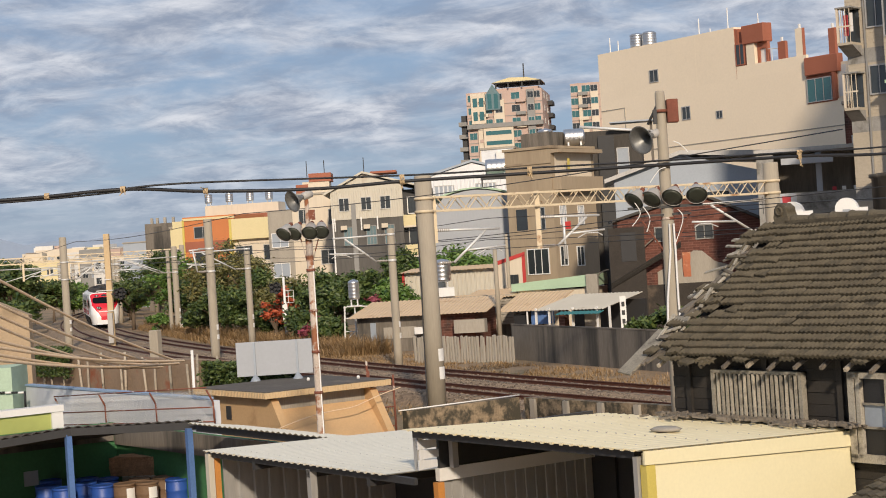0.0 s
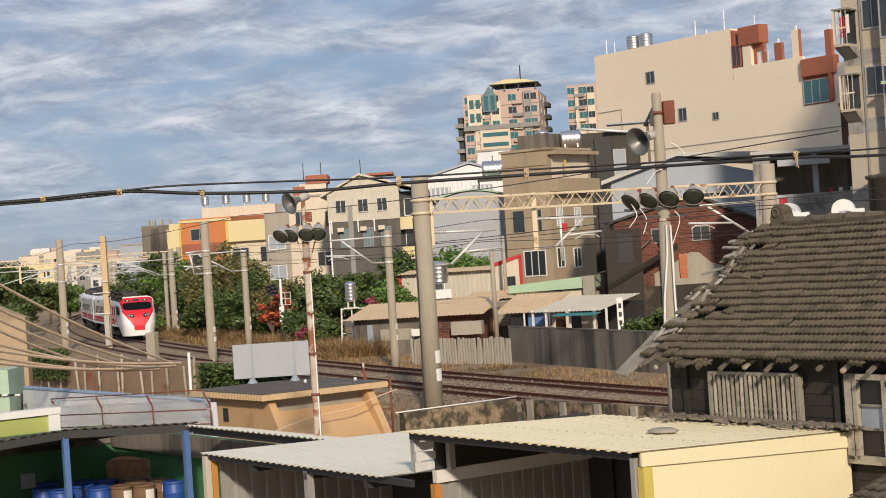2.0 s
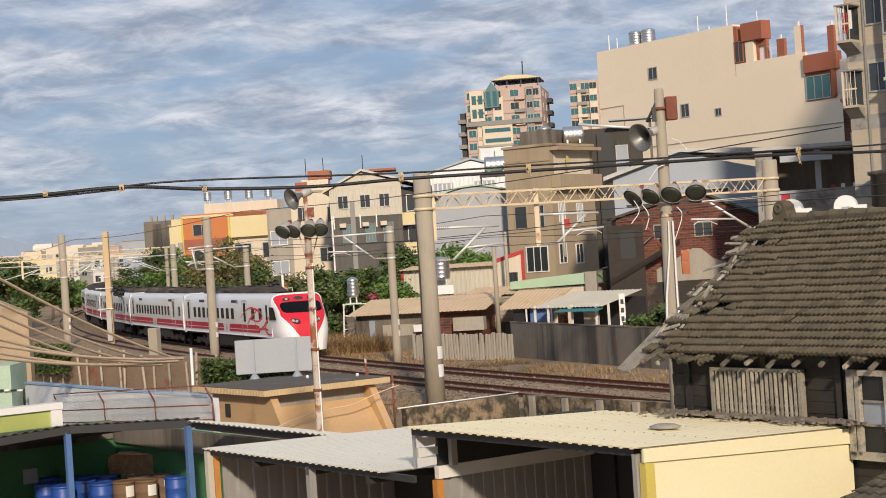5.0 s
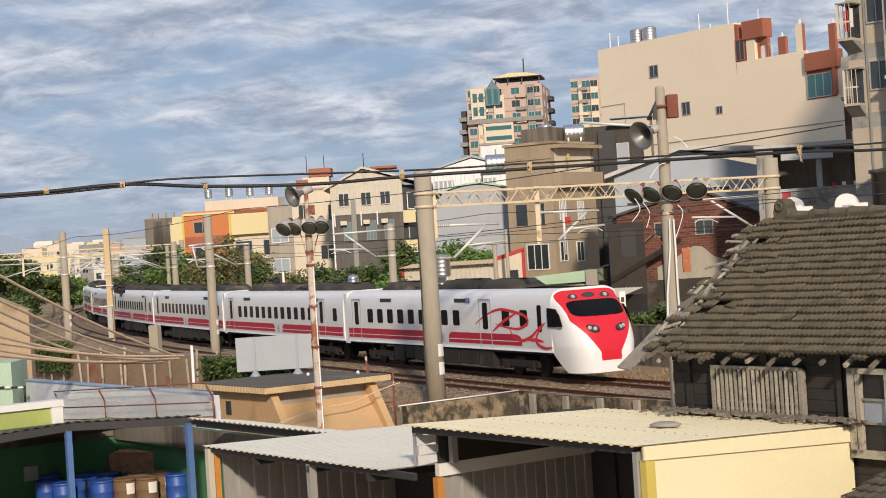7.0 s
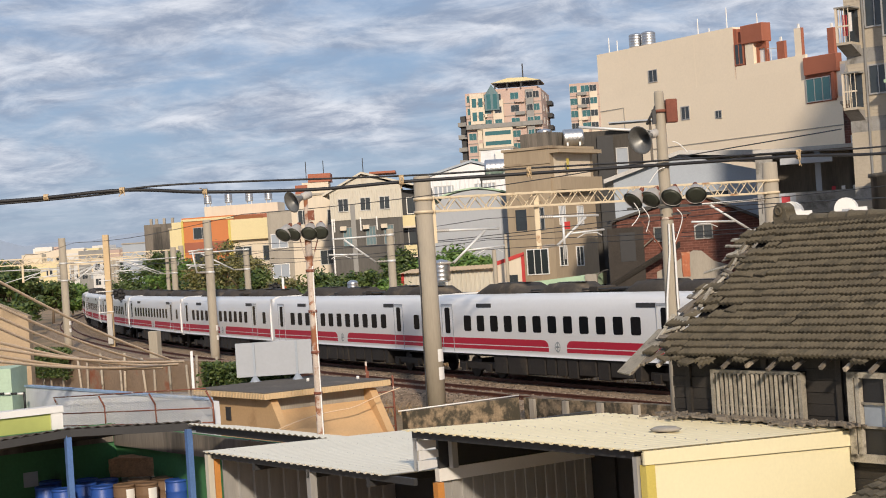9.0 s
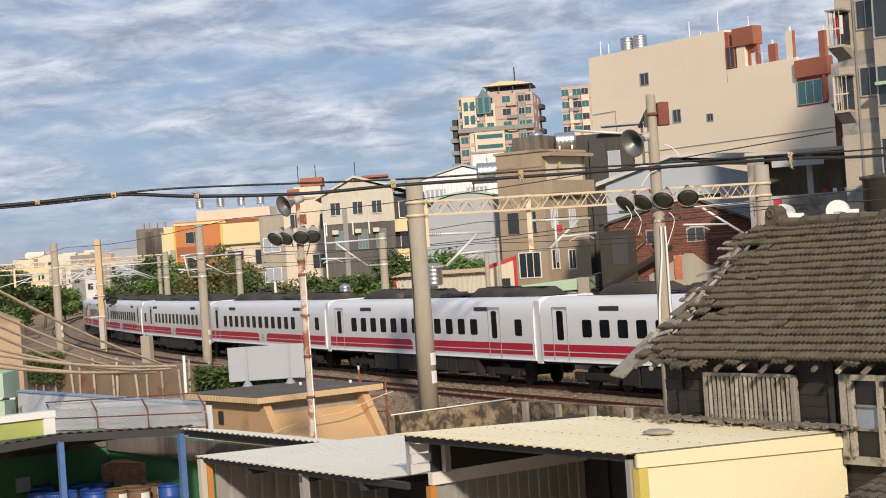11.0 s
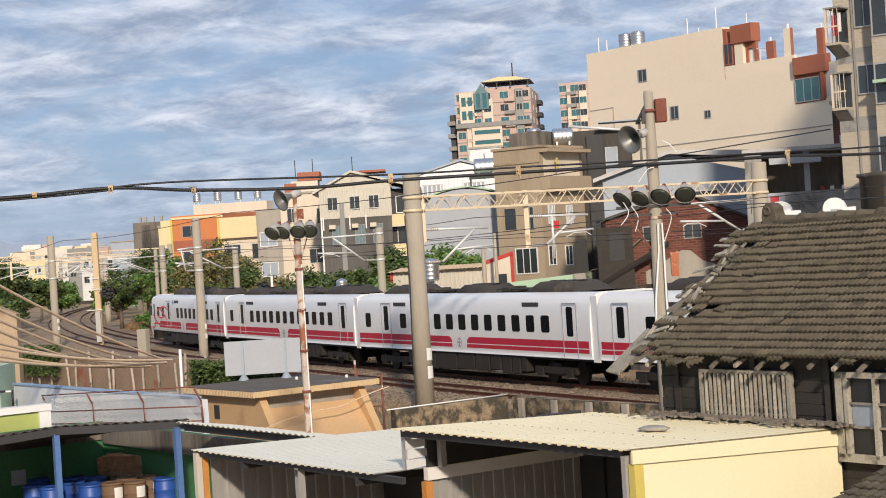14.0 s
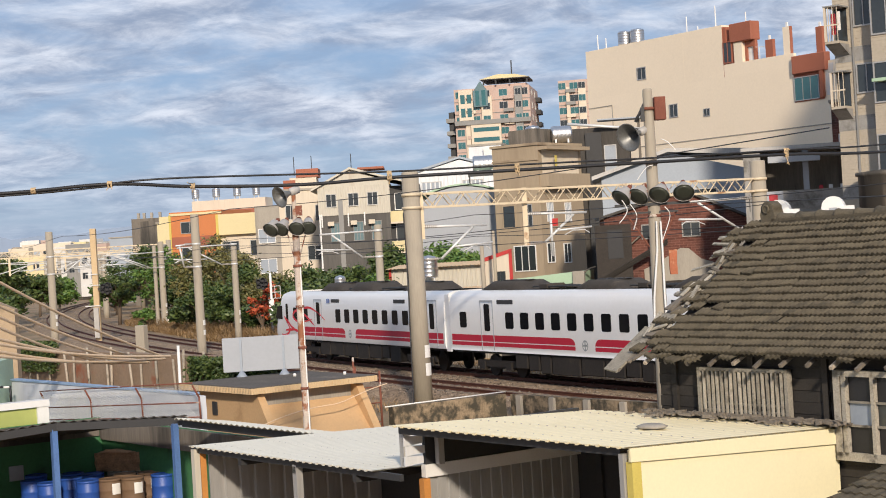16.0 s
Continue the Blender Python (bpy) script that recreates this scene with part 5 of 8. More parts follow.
            bm.faces.new((a[i], a[i + 1], b[i + 1], b[i])).smooth = a is rows[0]
    tile = part("roof_tile", bm, "tile", house)
    n_rows = int(math.hypot(RUN, RIDGE_Z - EAVE_Z) / ROW)
    first = True
    origin = Matrix.Translation((0, 0, EAVE_Z)) @ up
    for r in range(n_rows):
        # ragged left edge where tiles have fallen
        start = -0.28 + 0.25 * rng.random() + (0.3 if r in (6, 7, 8) else 0) + (0.3 if 9 < r < 16 else 0)
        c0 = round(start / W)
        for c in range(c0, 22):
            if c < c0 + 2 and rng.random() < 0.14:
                continue
            loose = c < c0 + 3
            m = origin @ pose(c * W + rng.uniform(-0.006, 0.006), r * ROW + rng.uniform(-0.008, 0.008), rng.uniform(0, 0.012),
                              rng.uniform(-2, 2), rng.uniform(-2, 2), rng.uniform(-14, 14) if loose and rng.random() < 0.5 else rng.uniform(-1, 1))
            if first:
                tile.matrix_basis = m
                first = False
            else:
                shared("roof_tile", tile, house, m)
    # tiles slipped down over the eaves
    for x, y, turn in ((0.42, -0.10, 12), (0.62, -0.16, -9), (0.98, -0.13, 16), (1.10, -0.2, 24), (1.7, -0.07, -5), (2.6, -0.05, 6), (3.9, -0.06, -4), (0.1, -0.06, -18)):
        shared("roof_tile", tile, house, origin @ pose(x, y, -0.02, -9, 3, turn))
    # ridge: a course of round caps over flat ones
    for k in range(2):
        o = B()
        box(o, 0.5 + 0.02 * k, L, RUN - 0.14 + 0.03 * k, RUN + 0.14 - 0.03 * k, RIDGE_Z - 0.06 + 0.05 * k, RIDGE_Z - 0.015 + 0.05 * k)
        part("ridge_course", o, "tile", house)
    bm = B()
    secs = []
    for x, r in ((0, 0.105), (0.03, 0.115), (0.06, 0.1), (0.42, 0.088)):
        secs.append([(x, r * math.cos(math.pi * i / 8), r * math.sin(math.pi * i / 8) * 0.95) for i in range(9)])
    rows = [[bm.verts.new(p) for p in s] for s in secs]
    for a, b in zip(rows, rows[1:]):
        for i in range(8):
            bm.faces.new((a[i], a[i + 1], b[i + 1], b[i])).smooth = True
    bm.faces.new(rows[0])
    cap = part("ridge_tile", bm, "tile", house, "half-round ridge tile")
    cap.matrix_basis = pose(0.62, RUN, RIDGE_Z + 0.02, 0, 1, 0)
    for i in range(1, 16):
        shared("ridge_tile", cap, house, pose(0.62 + i * 0.39, RUN + rng.uniform(-0.01, 0.01), RIDGE_Z + 0.02 + rng.uniform(-0.006, 0.01), 0, rng.uniform(0, 2), rng.uniform(-2, 2)))
    # scrolled end tile of the ridge
    bm = B()
    pts = [(0.0, -0.18), (0.24, -0.16), (0.28, 0.05), (0.2, 0.12), (0.24, 0.22), (0.14, 0.30), (0.02, 0.29), (-0.06, 0.2), (-0.03, 0.08), (-0.06, -0.05)]
    prism(bm, pts, RUN - 0.11, RUN + 0.11, "y")
    bevel(bm, 0.03, 2)
    fin = part("ridge_end", bm, "tile", house, "scrolled ridge-end tile")
    fin.matrix_basis = pose(0.34, 0, RIDGE_Z + 0.02)
    bm = B()
    lathe(bm, [(0.075, 0), (0.08, 0.02), (0.05, 0.03), (0.045, 0.012)], 14, Matrix.Translation((0.08, RUN - 0.11, 0.17)) @ Matrix.Rotation(radians(90), 4, "X"))
    part("scroll", bm, "tile", fin)
    # broken boards and rafters at the far corner
    for dx, r, tilt, ln in ((-0.25, 1, 20, 0.9), (-0.42, 2, 8, 1.2), (-0.1, 3, -10, 0.7), (-0.35, 5, 5, 1.0), (0.05, 4, 32, 0.8), (-0.15, 7, -5, 0.9), (-0.05, 9, 12, 0.7), (0.1, 0, -25, 0.8)):
        m = origin @ pose(-0.08 + dx * 0.6, r * ROW + 0.1, -0.03 - 0.02 * (r % 3), 0, 0, 82 + tilt)
        plank("broken_board", house, (ln * 0.6, 0.09, 0.025), m, "woodgrey")
    for x, yy, ln in ((-0.30, 0.75, 0.7), (-0.16, 1.75, 0.8), (-0.05, 2.4, 0.6)):
        plank("barge_board", house, (0.10, ln, 0.03), origin @ pose(x, yy, -0.07, 0, 0, rng.uniform(-12, 12)), "woodgrey")
    for x, yy, ln, w in ((-0.42, 0.08, 0.85, 0.17), (-0.30, 0.0, 0.7, 0.12), (-0.2, 0.15, 0.6, 0.09)):
        plank("barge_board", house, (w, ln, 0.04), origin @ pose(x, yy, -0.05 - 0.03 * x, 0, 0, -4), "woodgrey")
    # loosened laths, tile shards and splinters along the broken verge
    for i in range(46):
        yy = rng.uniform(0.05, 2.9)
        x = -0.02 + rng.gauss(0, 0.09)
        ln = rng.uniform(0.18, 0.55)
        m = origin @ pose(x, yy, rng.uniform(-0.06, 0.07), rng.uniform(-14, 14), rng.uniform(-12, 12), rng.choice((0, 90, 78, 12)) + rng.uniform(-16, 16))
        plank("splinter", house, (ln, rng.uniform(0.04, 0.11), 0.022), m, rng.choice(("woodgrey", "lattice", "lattice", "tile")))
    for i in range(5):
        plank("lath", house, (0.75, 0.055, 0.03), origin @ pose(-0.10, 1.45 + i * 0.075, -0.05 - 0.012 * i, 0, 0, rng.uniform(-4, 4)), "lattice")
    plank("fallen_sheet", house, (0.30, 1.0, 0.03), origin @ pose(-0.36, 0.12, -0.02, 0, 4, -7), "lattice")
    return house


OLD_HOUSE = tiled_house()


def debris():
    rng = random.Random(77)
    bm = B()
    for _ in range(260):
        u = rng.uniform(-19.3, -15.3)
        v = 17.5 - abs(rng.gauss(0, 0.13)) - (0.35 if rng.random() < 0.06 else 0)
        ln = rng.uniform(0.04, 0.26)
        zt = 2.57 - 0.045 * (v - 13.7) + 0.035
        box(bm, -ln / 2, ln / 2, -0.02, 0.02, 0, 0.02 + 0.03 * rng.random(), Matrix.Translation((u, v, zt + rng.uniform(0, 0.03))) @ Matrix.Rotation(rng.uniform(-0.5, 0.5), 4, "Z") @ Matrix.Rotation(rng.uniform(-0.2, 0.2), 4, "Y"))
    tagged(solid("debris", bm, "woodgrey", "splintered wood and broken tile along the roof", "debris", TOWN), kind="stuff")


debris()


def neighbour_roof():
    # edge of another old roof below the sash window
    t = thing("low_roof", TOWN @ pose(-14.45, 15.35, 0), "low weathered tiled roof beside the shed", "roof")
    tile = None
    rng = random.Random(9)
    bm = B()
    prism(bm, [(0.0, 1.55), (1.8, 2.02), (1.8, -1.15), (0.0, -1.15)], 0.0, 4.0, "x")
    part("wall_body", bm, "wood", t)
    for r in range(9):
        for c in range(9):
            m = pose(c * 0.3, r * 0.21 - 0.06, 1.56 + r * 0.055, 14.6 + rng.uniform(-2, 2), rng.uniform(-1, 1), rng.uniform(-2, 2))
            if tile is None:
                bm = B()
                for y, lift in ((0, 0.03),):
                    prof = [(i / 12 * 0.3, 0.022 * (0.5 - 0.5 * math.cos(i / 12 * 4 * math.pi))) for i in range(13)]
                lo = [bm.verts.new((x, 0, z + 0.03)) for x, z in prof]
                hi = [bm.verts.new((x, 0.26, z)) for x, z in prof]
                un = [bm.verts.new((x, 0, z + 0.008)) for x, z in prof]
                for a, b in ((lo, hi), (un, lo)):
                    for i in range(12):
                        bm.faces.new((a[i], a[i + 1], b[i + 1], b[i]))
                tile = part("roof_tile", bm, "tile", t)
                tile.matrix_basis = m
            else:
                shared("roof_tile", tile, t, m)


neighbour_roof()

# ---- railway poles, gantry and wires ----


def toward(s, off):
    x, y, _ = line_at(s, off)
    return Vector((x, y, 0))


def arm_set(parent, root, tip, z_top=6.2, z_low=4.9, reach=1.0):
    """One cantilever: a level tube, a strut with its porcelain, and a steady arm. root and tip are level points in the parent's space."""
    root, tip = Vector(root), Vector(tip)
    d = tip - root
    n = d.normalized()
    bm = B()
    tube(bm, root + Vector((0, 0, z_top)), tip + Vector((0, 0, z_top - 0.05)), 0.045, n=8)
    part("top_tube", bm, "galv", parent)
    bm = B()
    tube(bm, root + Vector((0, 0, z_low)) + n * 0.65, tip - n * d.length * 0.22 + Vector((0, 0, z_top - 0.1)), 0.05, n=8)
    part("strut", bm, "galv", parent)
    bm = B()
    tube(bm, root + n * d.length * 0.45 + Vector((0, 0, z_low + 0.42)), tip + n * 0.2 + Vector((0, 0, z_low + 0.5)), 0.04, n=8)
    part("registration_tube", bm, "galv", parent)
    bm = B()
    sweep(bm, [tip - n * 0.95 + Vector((0, 0, z_low + 0.25)), tip - n * 0.6 + Vector((0, 0, z_low + 0.40)), tip - n * 0.1 + Vector((0, 0, z_low + 0.40)), tip + n * 0.1 + Vector((0, 0, z_low + 0.28))], 0.02)
    part("steady_arm", bm, "galv", parent)
    for z0, k in ((z_top, 0.0), (z_low, 0.0)):
        bm = B()
        a = root + Vector((0, 0, z0))
        b = a + (n * 0.65 if z0 == z_top else n * 0.62 + Vector((0, 0, 0.02)))
        q = (b - a).to_track_quat("Z", "Y").to_matrix().to_4x4()
        prof = [(0.03, 0)]
        for i in range(6):
            prof += [(0.035, 0.08 + i * 0.08), (0.075, 0.10 + i * 0.08), (0.035, 0.13 + i * 0.08)]
        lathe(bm, prof + [(0.03, (b - a).length)], 10, Matrix.Translation(a) @ q)
        part("insulator", bm, "insul", parent, "ribbed grey porcelain insulator")


def catenary_pole(x, y, height, r, reach=None, base=-0.5, label="", material="pole", plate=True, z_top=6.2, z_low=4.9):
    t = thing("catenary_pole", pose(x, y, base), label or "round grey concrete railway pole with steel arms", "pole", "railway poles")
    bm = B()
    lathe(bm, [(r * 1.12, 0), (r * 1.1, 1.0), (r, height - 0.05), (r * 0.9, height)], 16)
    part("pole_shaft", bm, material, t)
    if reach is not None:
        d = Vector((reach[0] - x, reach[1] - y, 0))
        d = d.normalized()
        arm_set(t, d * r, d * (math.hypot(reach[0] - x, reach[1] - y) + 0.5), z_top - base, z_low - base)
        for z in (z_top - base, z_low - base):
            bm = B()
            lathe(bm, [(r * 1.1, -0.06), (r * 1.12, -0.06), (r * 1.12, 0.06), (r * 1.1, 0.06)], 14, Matrix.Translation((0, 0, z)))
            part("clamp", bm, "galv", t)
    if plate:
        for z, h in ((1.5, 0.28), (2.05, 0.30)):
            bm = B()
            for i in range(4):
                a0, a1 = radians(-52 + i * 13), radians(-39 + i * 13)
                bm.faces.new([bm.verts.new((1.16 * r * math.cos(a), 1.16 * r * math.sin(a), zz)) for a, zz in ((a0, z), (a1, z), (a1, z + h), (a0, z + h))])
            part("plate", bm, "white", t, "small blank white plate")
    return t


def foot(u, v):
    p = TOWN @ Vector((u, v, 0))
    return p.x, p.y


def nearest_track(x, y, off):
    best = min(range(-300, 80), key=lambda s: math.hypot(line_at(s, off)[0] - x, line_at(s, off)[1] - y))
    return line_at(best, off)[:2]


def far_side(x, y, **k):
    return catenary_pole(x, y, reach=nearest_track(x, y, 0.0), **k)


def near_side(x, y, **k):
    return catenary_pole(x, y, reach=nearest_track(x, y, NEAR), **k)


near_side(-13.4, 96.2, height=8.4, r=0.24)
near_side(-28.6, 126.5, height=8.6, r=0.27)
far_side(-2.6, 83.9, height=7.0, r=0.19)
far_side(-13.0, 111.0, height=6.6, r=0.20)
far_side(-22.9, 142.8, height=7.6, r=0.25)
far_side(-23.6, 143.6, height=7.3, r=0.16, plate=False)
near_side(-46.0, 172.0, height=7.6, r=0.25, plate=False)
far_side(-36.2, 186.0, height=7.2, r=0.3, plate=False)
near_side(-50.5, 205.0, height=7.6, r=0.22, plate=False)
far_side(-42.5, 216.0, height=7.4, r=0.25, plate=False)
near_side(-55.0, 240.0, height=7.6, r=0.22, plate=False)
# square sunlit mast carrying a signal
mast = thing("signal_mast", pose(-24.5, 122.5, -0.5), "tan square mast with a black signal head and white cabinets", "signal mast")
bm = B()
box(bm, -0.21, 0.21, -0.21, 0.21, 0, 8.55)
bevel(bm, 0.03, 1)
part("shaft", bm, "slabedge", mast)
for dz, h, mt in ((1.3, 1.5, "white"), (0.6, 0.7, "white")):
    bm = B()
    box(bm, -0.18, 0.18, -0.52, -0.3, dz, dz + h)
    part("cabinet", bm, "lampwhite", mast, "white equipment cabinet")
for z, w in ((4.4, 0.9), (5.2, 0.6), (2.9, 0.8)):
    bm = B()
    box(bm, -w, w * 0.4, -0.34, -0.29, z, z + 0.06)
    part("crossarm", bm, "galv", mast)
bm = B()
for i in range(5):
    a = 2 * math.pi * i / 5
    lathe(bm, [(0.02, 0), (0.17, 0.02), (0.17, 0.28), (0.13, 0.28), (0.12, 0.05)], 12, Matrix.Translation((0.85 + 0.30 * math.cos(a), -0.5, 4.15 + 0.30 * math.sin(a))) @ Matrix.Rotation(radians(90), 4, "X"))
box(bm, 0.5, 1.2, -0.52, -0.44, 3.8, 4.5)
box(bm, 0.2, 0.6, -0.47, -0.44, 4.1, 4.2)
part("signal_head", bm, "black", mast, "black round signal head")

# second signal among the bushes
sig = thing("signal_mast", pose(-10.6, 110.0, -0.4), "white and black signal post with a black lamp head", "signal mast")
bm = B()
tube(bm, (0, 0, 0), (0, 0, 4.6), 0.08, n=10)
part("shaft", bm, "white", sig)
bm = B()
tube(bm, (0, 0, 0), (0, 0, 1.7), 0.12, n=10)
part("shaft_base", bm, "darkgrey", sig)
for z in (1.75, 2.35):
    bm = B()
    box(bm, -0.16, 0.16, -0.16, -0.09, z, z + 0.5)
    part("plate", bm, "white", sig)
bm = B()
for i in range(5):
    a = 2 * math.pi * i / 5
    lathe(bm, [(0.02, 0), (0.16, 0.02), (0.16, 0.26), (0.12, 0.26), (0.11, 0.05)], 12, Matrix.Translation((-0.55 + 0.26 * math.cos(a), -0.2, 3.9 + 0.26 * math.sin(a))) @ Matrix.Rotation(radians(90), 4, "X"))
box(bm, -0.9, -0.2, -0.22, -0.16, 3.6, 4.2)
part("signal_head", bm, "black", sig, "black round signal head")
bm = B()
for x in (0.25, 0.6):
    tube(bm, (x, 0, 2.9), (x, 0, 3.7), 0.02, n=6)
for z in (2.9, 3.3, 3.7):
    tube(bm, (0.0, 0, z), (0.6, 0, z), 0.02, n=6)
part("cage", bm, "white", sig, "thin white guard cage")


# ---- the lattice gantry ----
GL, GR = Vector((-0.60, 60.6, 0)), Vector((13.05, 66.2, 0))


def gantry():
    t = thing("gantry", pose(GL.x, GL.y, -0.5), "cream lattice gantry across the line on round concrete poles", "gantry")
    d = (GR - GL)
    span = d.length
    n = d.normalized()
    for k, (h, r) in enumerate(((8.45, 0.31), (8.35, 0.30))):
        p = n * span * k
        bm = B()
        lathe(bm, [(r * 1.15, 0), (r * 1.05, h * 0.5), (r, h - 0.04), (r * 0.92, h)], 24, Matrix.Translation(p))
        part("pole_shaft", bm, "pole", t, "stout round concrete pole")
        for z in (7.15, 7.62):
            bm = B()
            lathe(bm, [(r * 1.0, -0.05), (r * 1.16, -0.05), (r * 1.16, 0.05), (r * 1.0, 0.05)], 20, Matrix.Translation(p + Vector((0, 0, z))))
            tube(bm, p + n * (r - 0.05) * (1 - 2 * k) + Vector((0, 0, z)), p + n * 0.62 * (1 - 2 * k) + Vector((0, 0, z)), 0.05, n=6)
            part("clamp", bm, "gantry", t)
    side = Vector((-n.y, n.x, 0)) * 0.22
    for sgn in (-1, 1):
        for z in (7.15, 7.64):
            bm = B()
            a, b = n * 0.35 + side * sgn + Vector((0, 0, z)), n * (span - 0.35) + side * sgn + Vector((0, 0, z))
            mm = Matrix.Translation(a) @ (b - a).to_track_quat("X", "Z").to_matrix().to_4x4()
            box(bm, 0, (b - a).length, -0.035, 0.035, -0.035, 0.035, mm)
            part("chord", bm, "gantry", t)
        bays = 34
        for i in range(bays):
            x0, x1 = 0.4 + (span - 0.8) * i / bays, 0.4 + (span - 0.8) * (i + 1) / bays
            za, zb = (7.15, 7.64) if i % 2 else (7.64, 7.15)
            bm = B()
            tube(bm, n * x0 + side * sgn + Vector((0, 0, za)), n * x1 + side * sgn + Vector((0, 0, zb)), 0.022, n=4)
            part("lacing_bar", bm, "gantry", t)
    for i in range(0, 17):
        x0, x1 = 0.4 + (span - 0.8) * i / 17, 0.4 + (span - 0.8) * (i + 1) / 17
        bm = B()
        tube(bm, n * x0 + side * (1 if i % 2 else -1) + Vector((0, 0, 7.66)), n * x1 - side * (1 if i % 2 else -1) + Vector((0, 0, 7.66)), 0.02, n=4)
        part("cross_lacing", bm, "gantry", t)
    # drop post between the tracks with arms both ways
    for x, zb, arms in ((span * 0.305, 5.55, 1), (0.36, 6.0, -1)):
        bm = B()
        box(bm, -0.09, 0.09, -0.09, 0.09, zb, 7.7, Matrix.Translation(n * x))
        part("drop_post", bm, "gantry", t, "cream hanging post")
    arm_set(t, n * 0.38, n * 2.9, 6.45, 5.25)
    arm_set(t, n * (span * 0.305 + 0.1), n * (span * 0.305 + 2.55), 6.72, 5.62)
    arm_set(t, n * (span - 0.35), n * (span - 3.5), 6.9, 5.7)
    bm = B()
    tube(bm, n * (span * 0.305 + 1.05) + Vector((0, 0, 5.1)), n * (span * 0.305 + 1.05) + Vector((0, 0, 6.75)), 0.05, n=8)
    part("hanger_tube", bm, "galv", t)
    bm = B()
    box(bm, 5.58, 5.83, -0.02, 0.02, 6.22, 6.5, Matrix.Rotation(math.atan2(n.y, n.x), 4, "Z"))
    part("flag_plate", bm, "redtrim", t, "small red plate")
    # cable bundle down the near pole
    bm = B()
    sweep(bm, [n * -0.34 + Vector((0, -0.05, 7.0)), n * -0.33 + Vector((0.02, -0.1, 5.5)), n * -0.30 + Vector((0.0, -0.14, 4.4)), n * -0.34 + Vector((0, -0.1, 3.0)), n * -0.36 + Vector((0, -0.1, 0))], 0.025)
    part("cable", bm, "darkgrey", t)
    for z in (1.35, 2.0):
        bm = B()
        for i in range(5):
            a0, a1 = radians(-62 + i * 11), radians(-51 + i * 11)
            bm.faces.new([bm.verts.new((0.36 * math.cos(a), 0.36 * math.sin(a), zz)) for a, zz in ((a0, z - 0.25), (a1, z - 0.25), (a1, z + 0.2), (a0, z + 0.2))])
        part("plate", bm, "white", t, "blank white plate")


gantry()


def far_gantry(s, z, half):
    x, y, a = line_at(s, 1.7)
    t = thing("gantry", pose(x, y, -0.5, 0, 0, math.degrees(a) + 90), "distant cream lattice gantry over the tracks", "gantry")
    for xx in (-half, half):
        bm = B()
        lathe(bm, [(0.28, 0), (0.25, z + 0.9)], 12, Matrix.Translation((xx, 0, 0)))
        part("pole_shaft", bm, "pole", t)
    for zz in (z, z + 0.55):
        bm = B()
        box(bm, -half, half, -0.05, 0.05, zz - 0.05, zz + 0.05)
        part("chord", bm, "gantry", t)
    n = int(half * 2 / 0.55)
    for i in range(n):
        x0, x1 = -half + 2 * half * i / n, -half + 2 * half * (i + 1) / n
        bm = B()
        tube(bm, (x0, 0, z if i % 2 else z + 0.55), (x1, 0, z + 0.55 if i % 2 else z), 0.035, n=4)
        part("lacing_bar", bm, "gantry", t)
    for xx in (-half * 0.6, -half * 0.15, half * 0.25):
        bm = B()
        box(bm, xx - 0.1, xx + 0.1, -0.1, 0.1, z - 1.7, z)
        part("drop_post", bm, "gantry", t)
        bm = B()
        tube(bm, (xx, 0, z - 0.6), (xx + 2.2, 0, z - 0.7), 0.035, n=6)
        tube(bm, (xx, 0, z - 1.6), (xx + 1.8, 0, z - 0.75), 0.035, n=6)
        part("arm", bm, "galv", t)


far_gantry(-92.0, 7.1, 9.5)
far_gantry(-152.0, 7.3, 8.5)
far_gantry(-200.0, 7.5, 8.0)


def wires():
    for off in (0.0, NEAR):
        for z, sag, r in ((5.15, 0.0, 0.011), (5.95, 0.35, 0.013)):
            pts = []
            for s in range(-240, 61, 3):
                x, y, _ = line_at(s, off)
                pts.append((x, y, z - sag * math.sin(math.pi * ((s + 240) % 45) / 45)))
            bm = B()
            sweep(bm, pts, r, 4)
            solid("overhead_wire", bm, "darkgrey", "thin overhead railway wire", "wire", group="overhead wires")
    for off, z in ((-4.6, 6.6), (-4.6, 5.6), (7.3, 7.4)):
        pts = [(*line_at(s, off)[:2], z - 0.3 * math.sin(math.pi * ((s + 240) % 40) / 40)) for s in range(-240, 40, 3)]
        bm = B()
        sweep(bm, pts, 0.014, 4)
        solid("feeder_wire", bm, "darkgrey", "thin feeder wire beside the tracks", "wire", group="overhead wires")


wires()


# ---- lamp and loudspeaker poles in the yard ----


def horn(parent, m, r, length, inside="hornmetal", outside="lampwhite"):
    bm = B()
    k = 10
    outer = [(0.05 + (r - 0.05) * (i / k) ** 2.0, length * i / k) for i in range(k + 1)]
    inner = [(max(rr - 0.012, 0.01), z + 0.006) for rr, z in outer[::-1]]
    rings = []
    nn = 24
    for rr, z in outer + inner:
        rings.append([bm.verts.new(m @ Vector((rr * math.cos(2 * math.pi * i / nn), rr * math.sin(2 * math.pi * i / nn), z))) for i in range(nn)])
    for a, b in zip(rings, rings[1:]):
        for i in range(nn):
            bm.faces.new((a[i], a[(i + 1) % nn], b[(i + 1) % nn], b[i])).smooth = True
    h = part("horn", bm, inside, parent, "grey-green flared loudspeaker horn")
    bm = B()
    lathe(bm, [(0.05, -0.25), (0.09, -0.22), (0.09, -0.02), (0.05, 0.02)], 14, m)
    part("driver", bm, outside, h)


def floodlight(parent, m, r=0.23):
    bm = B()
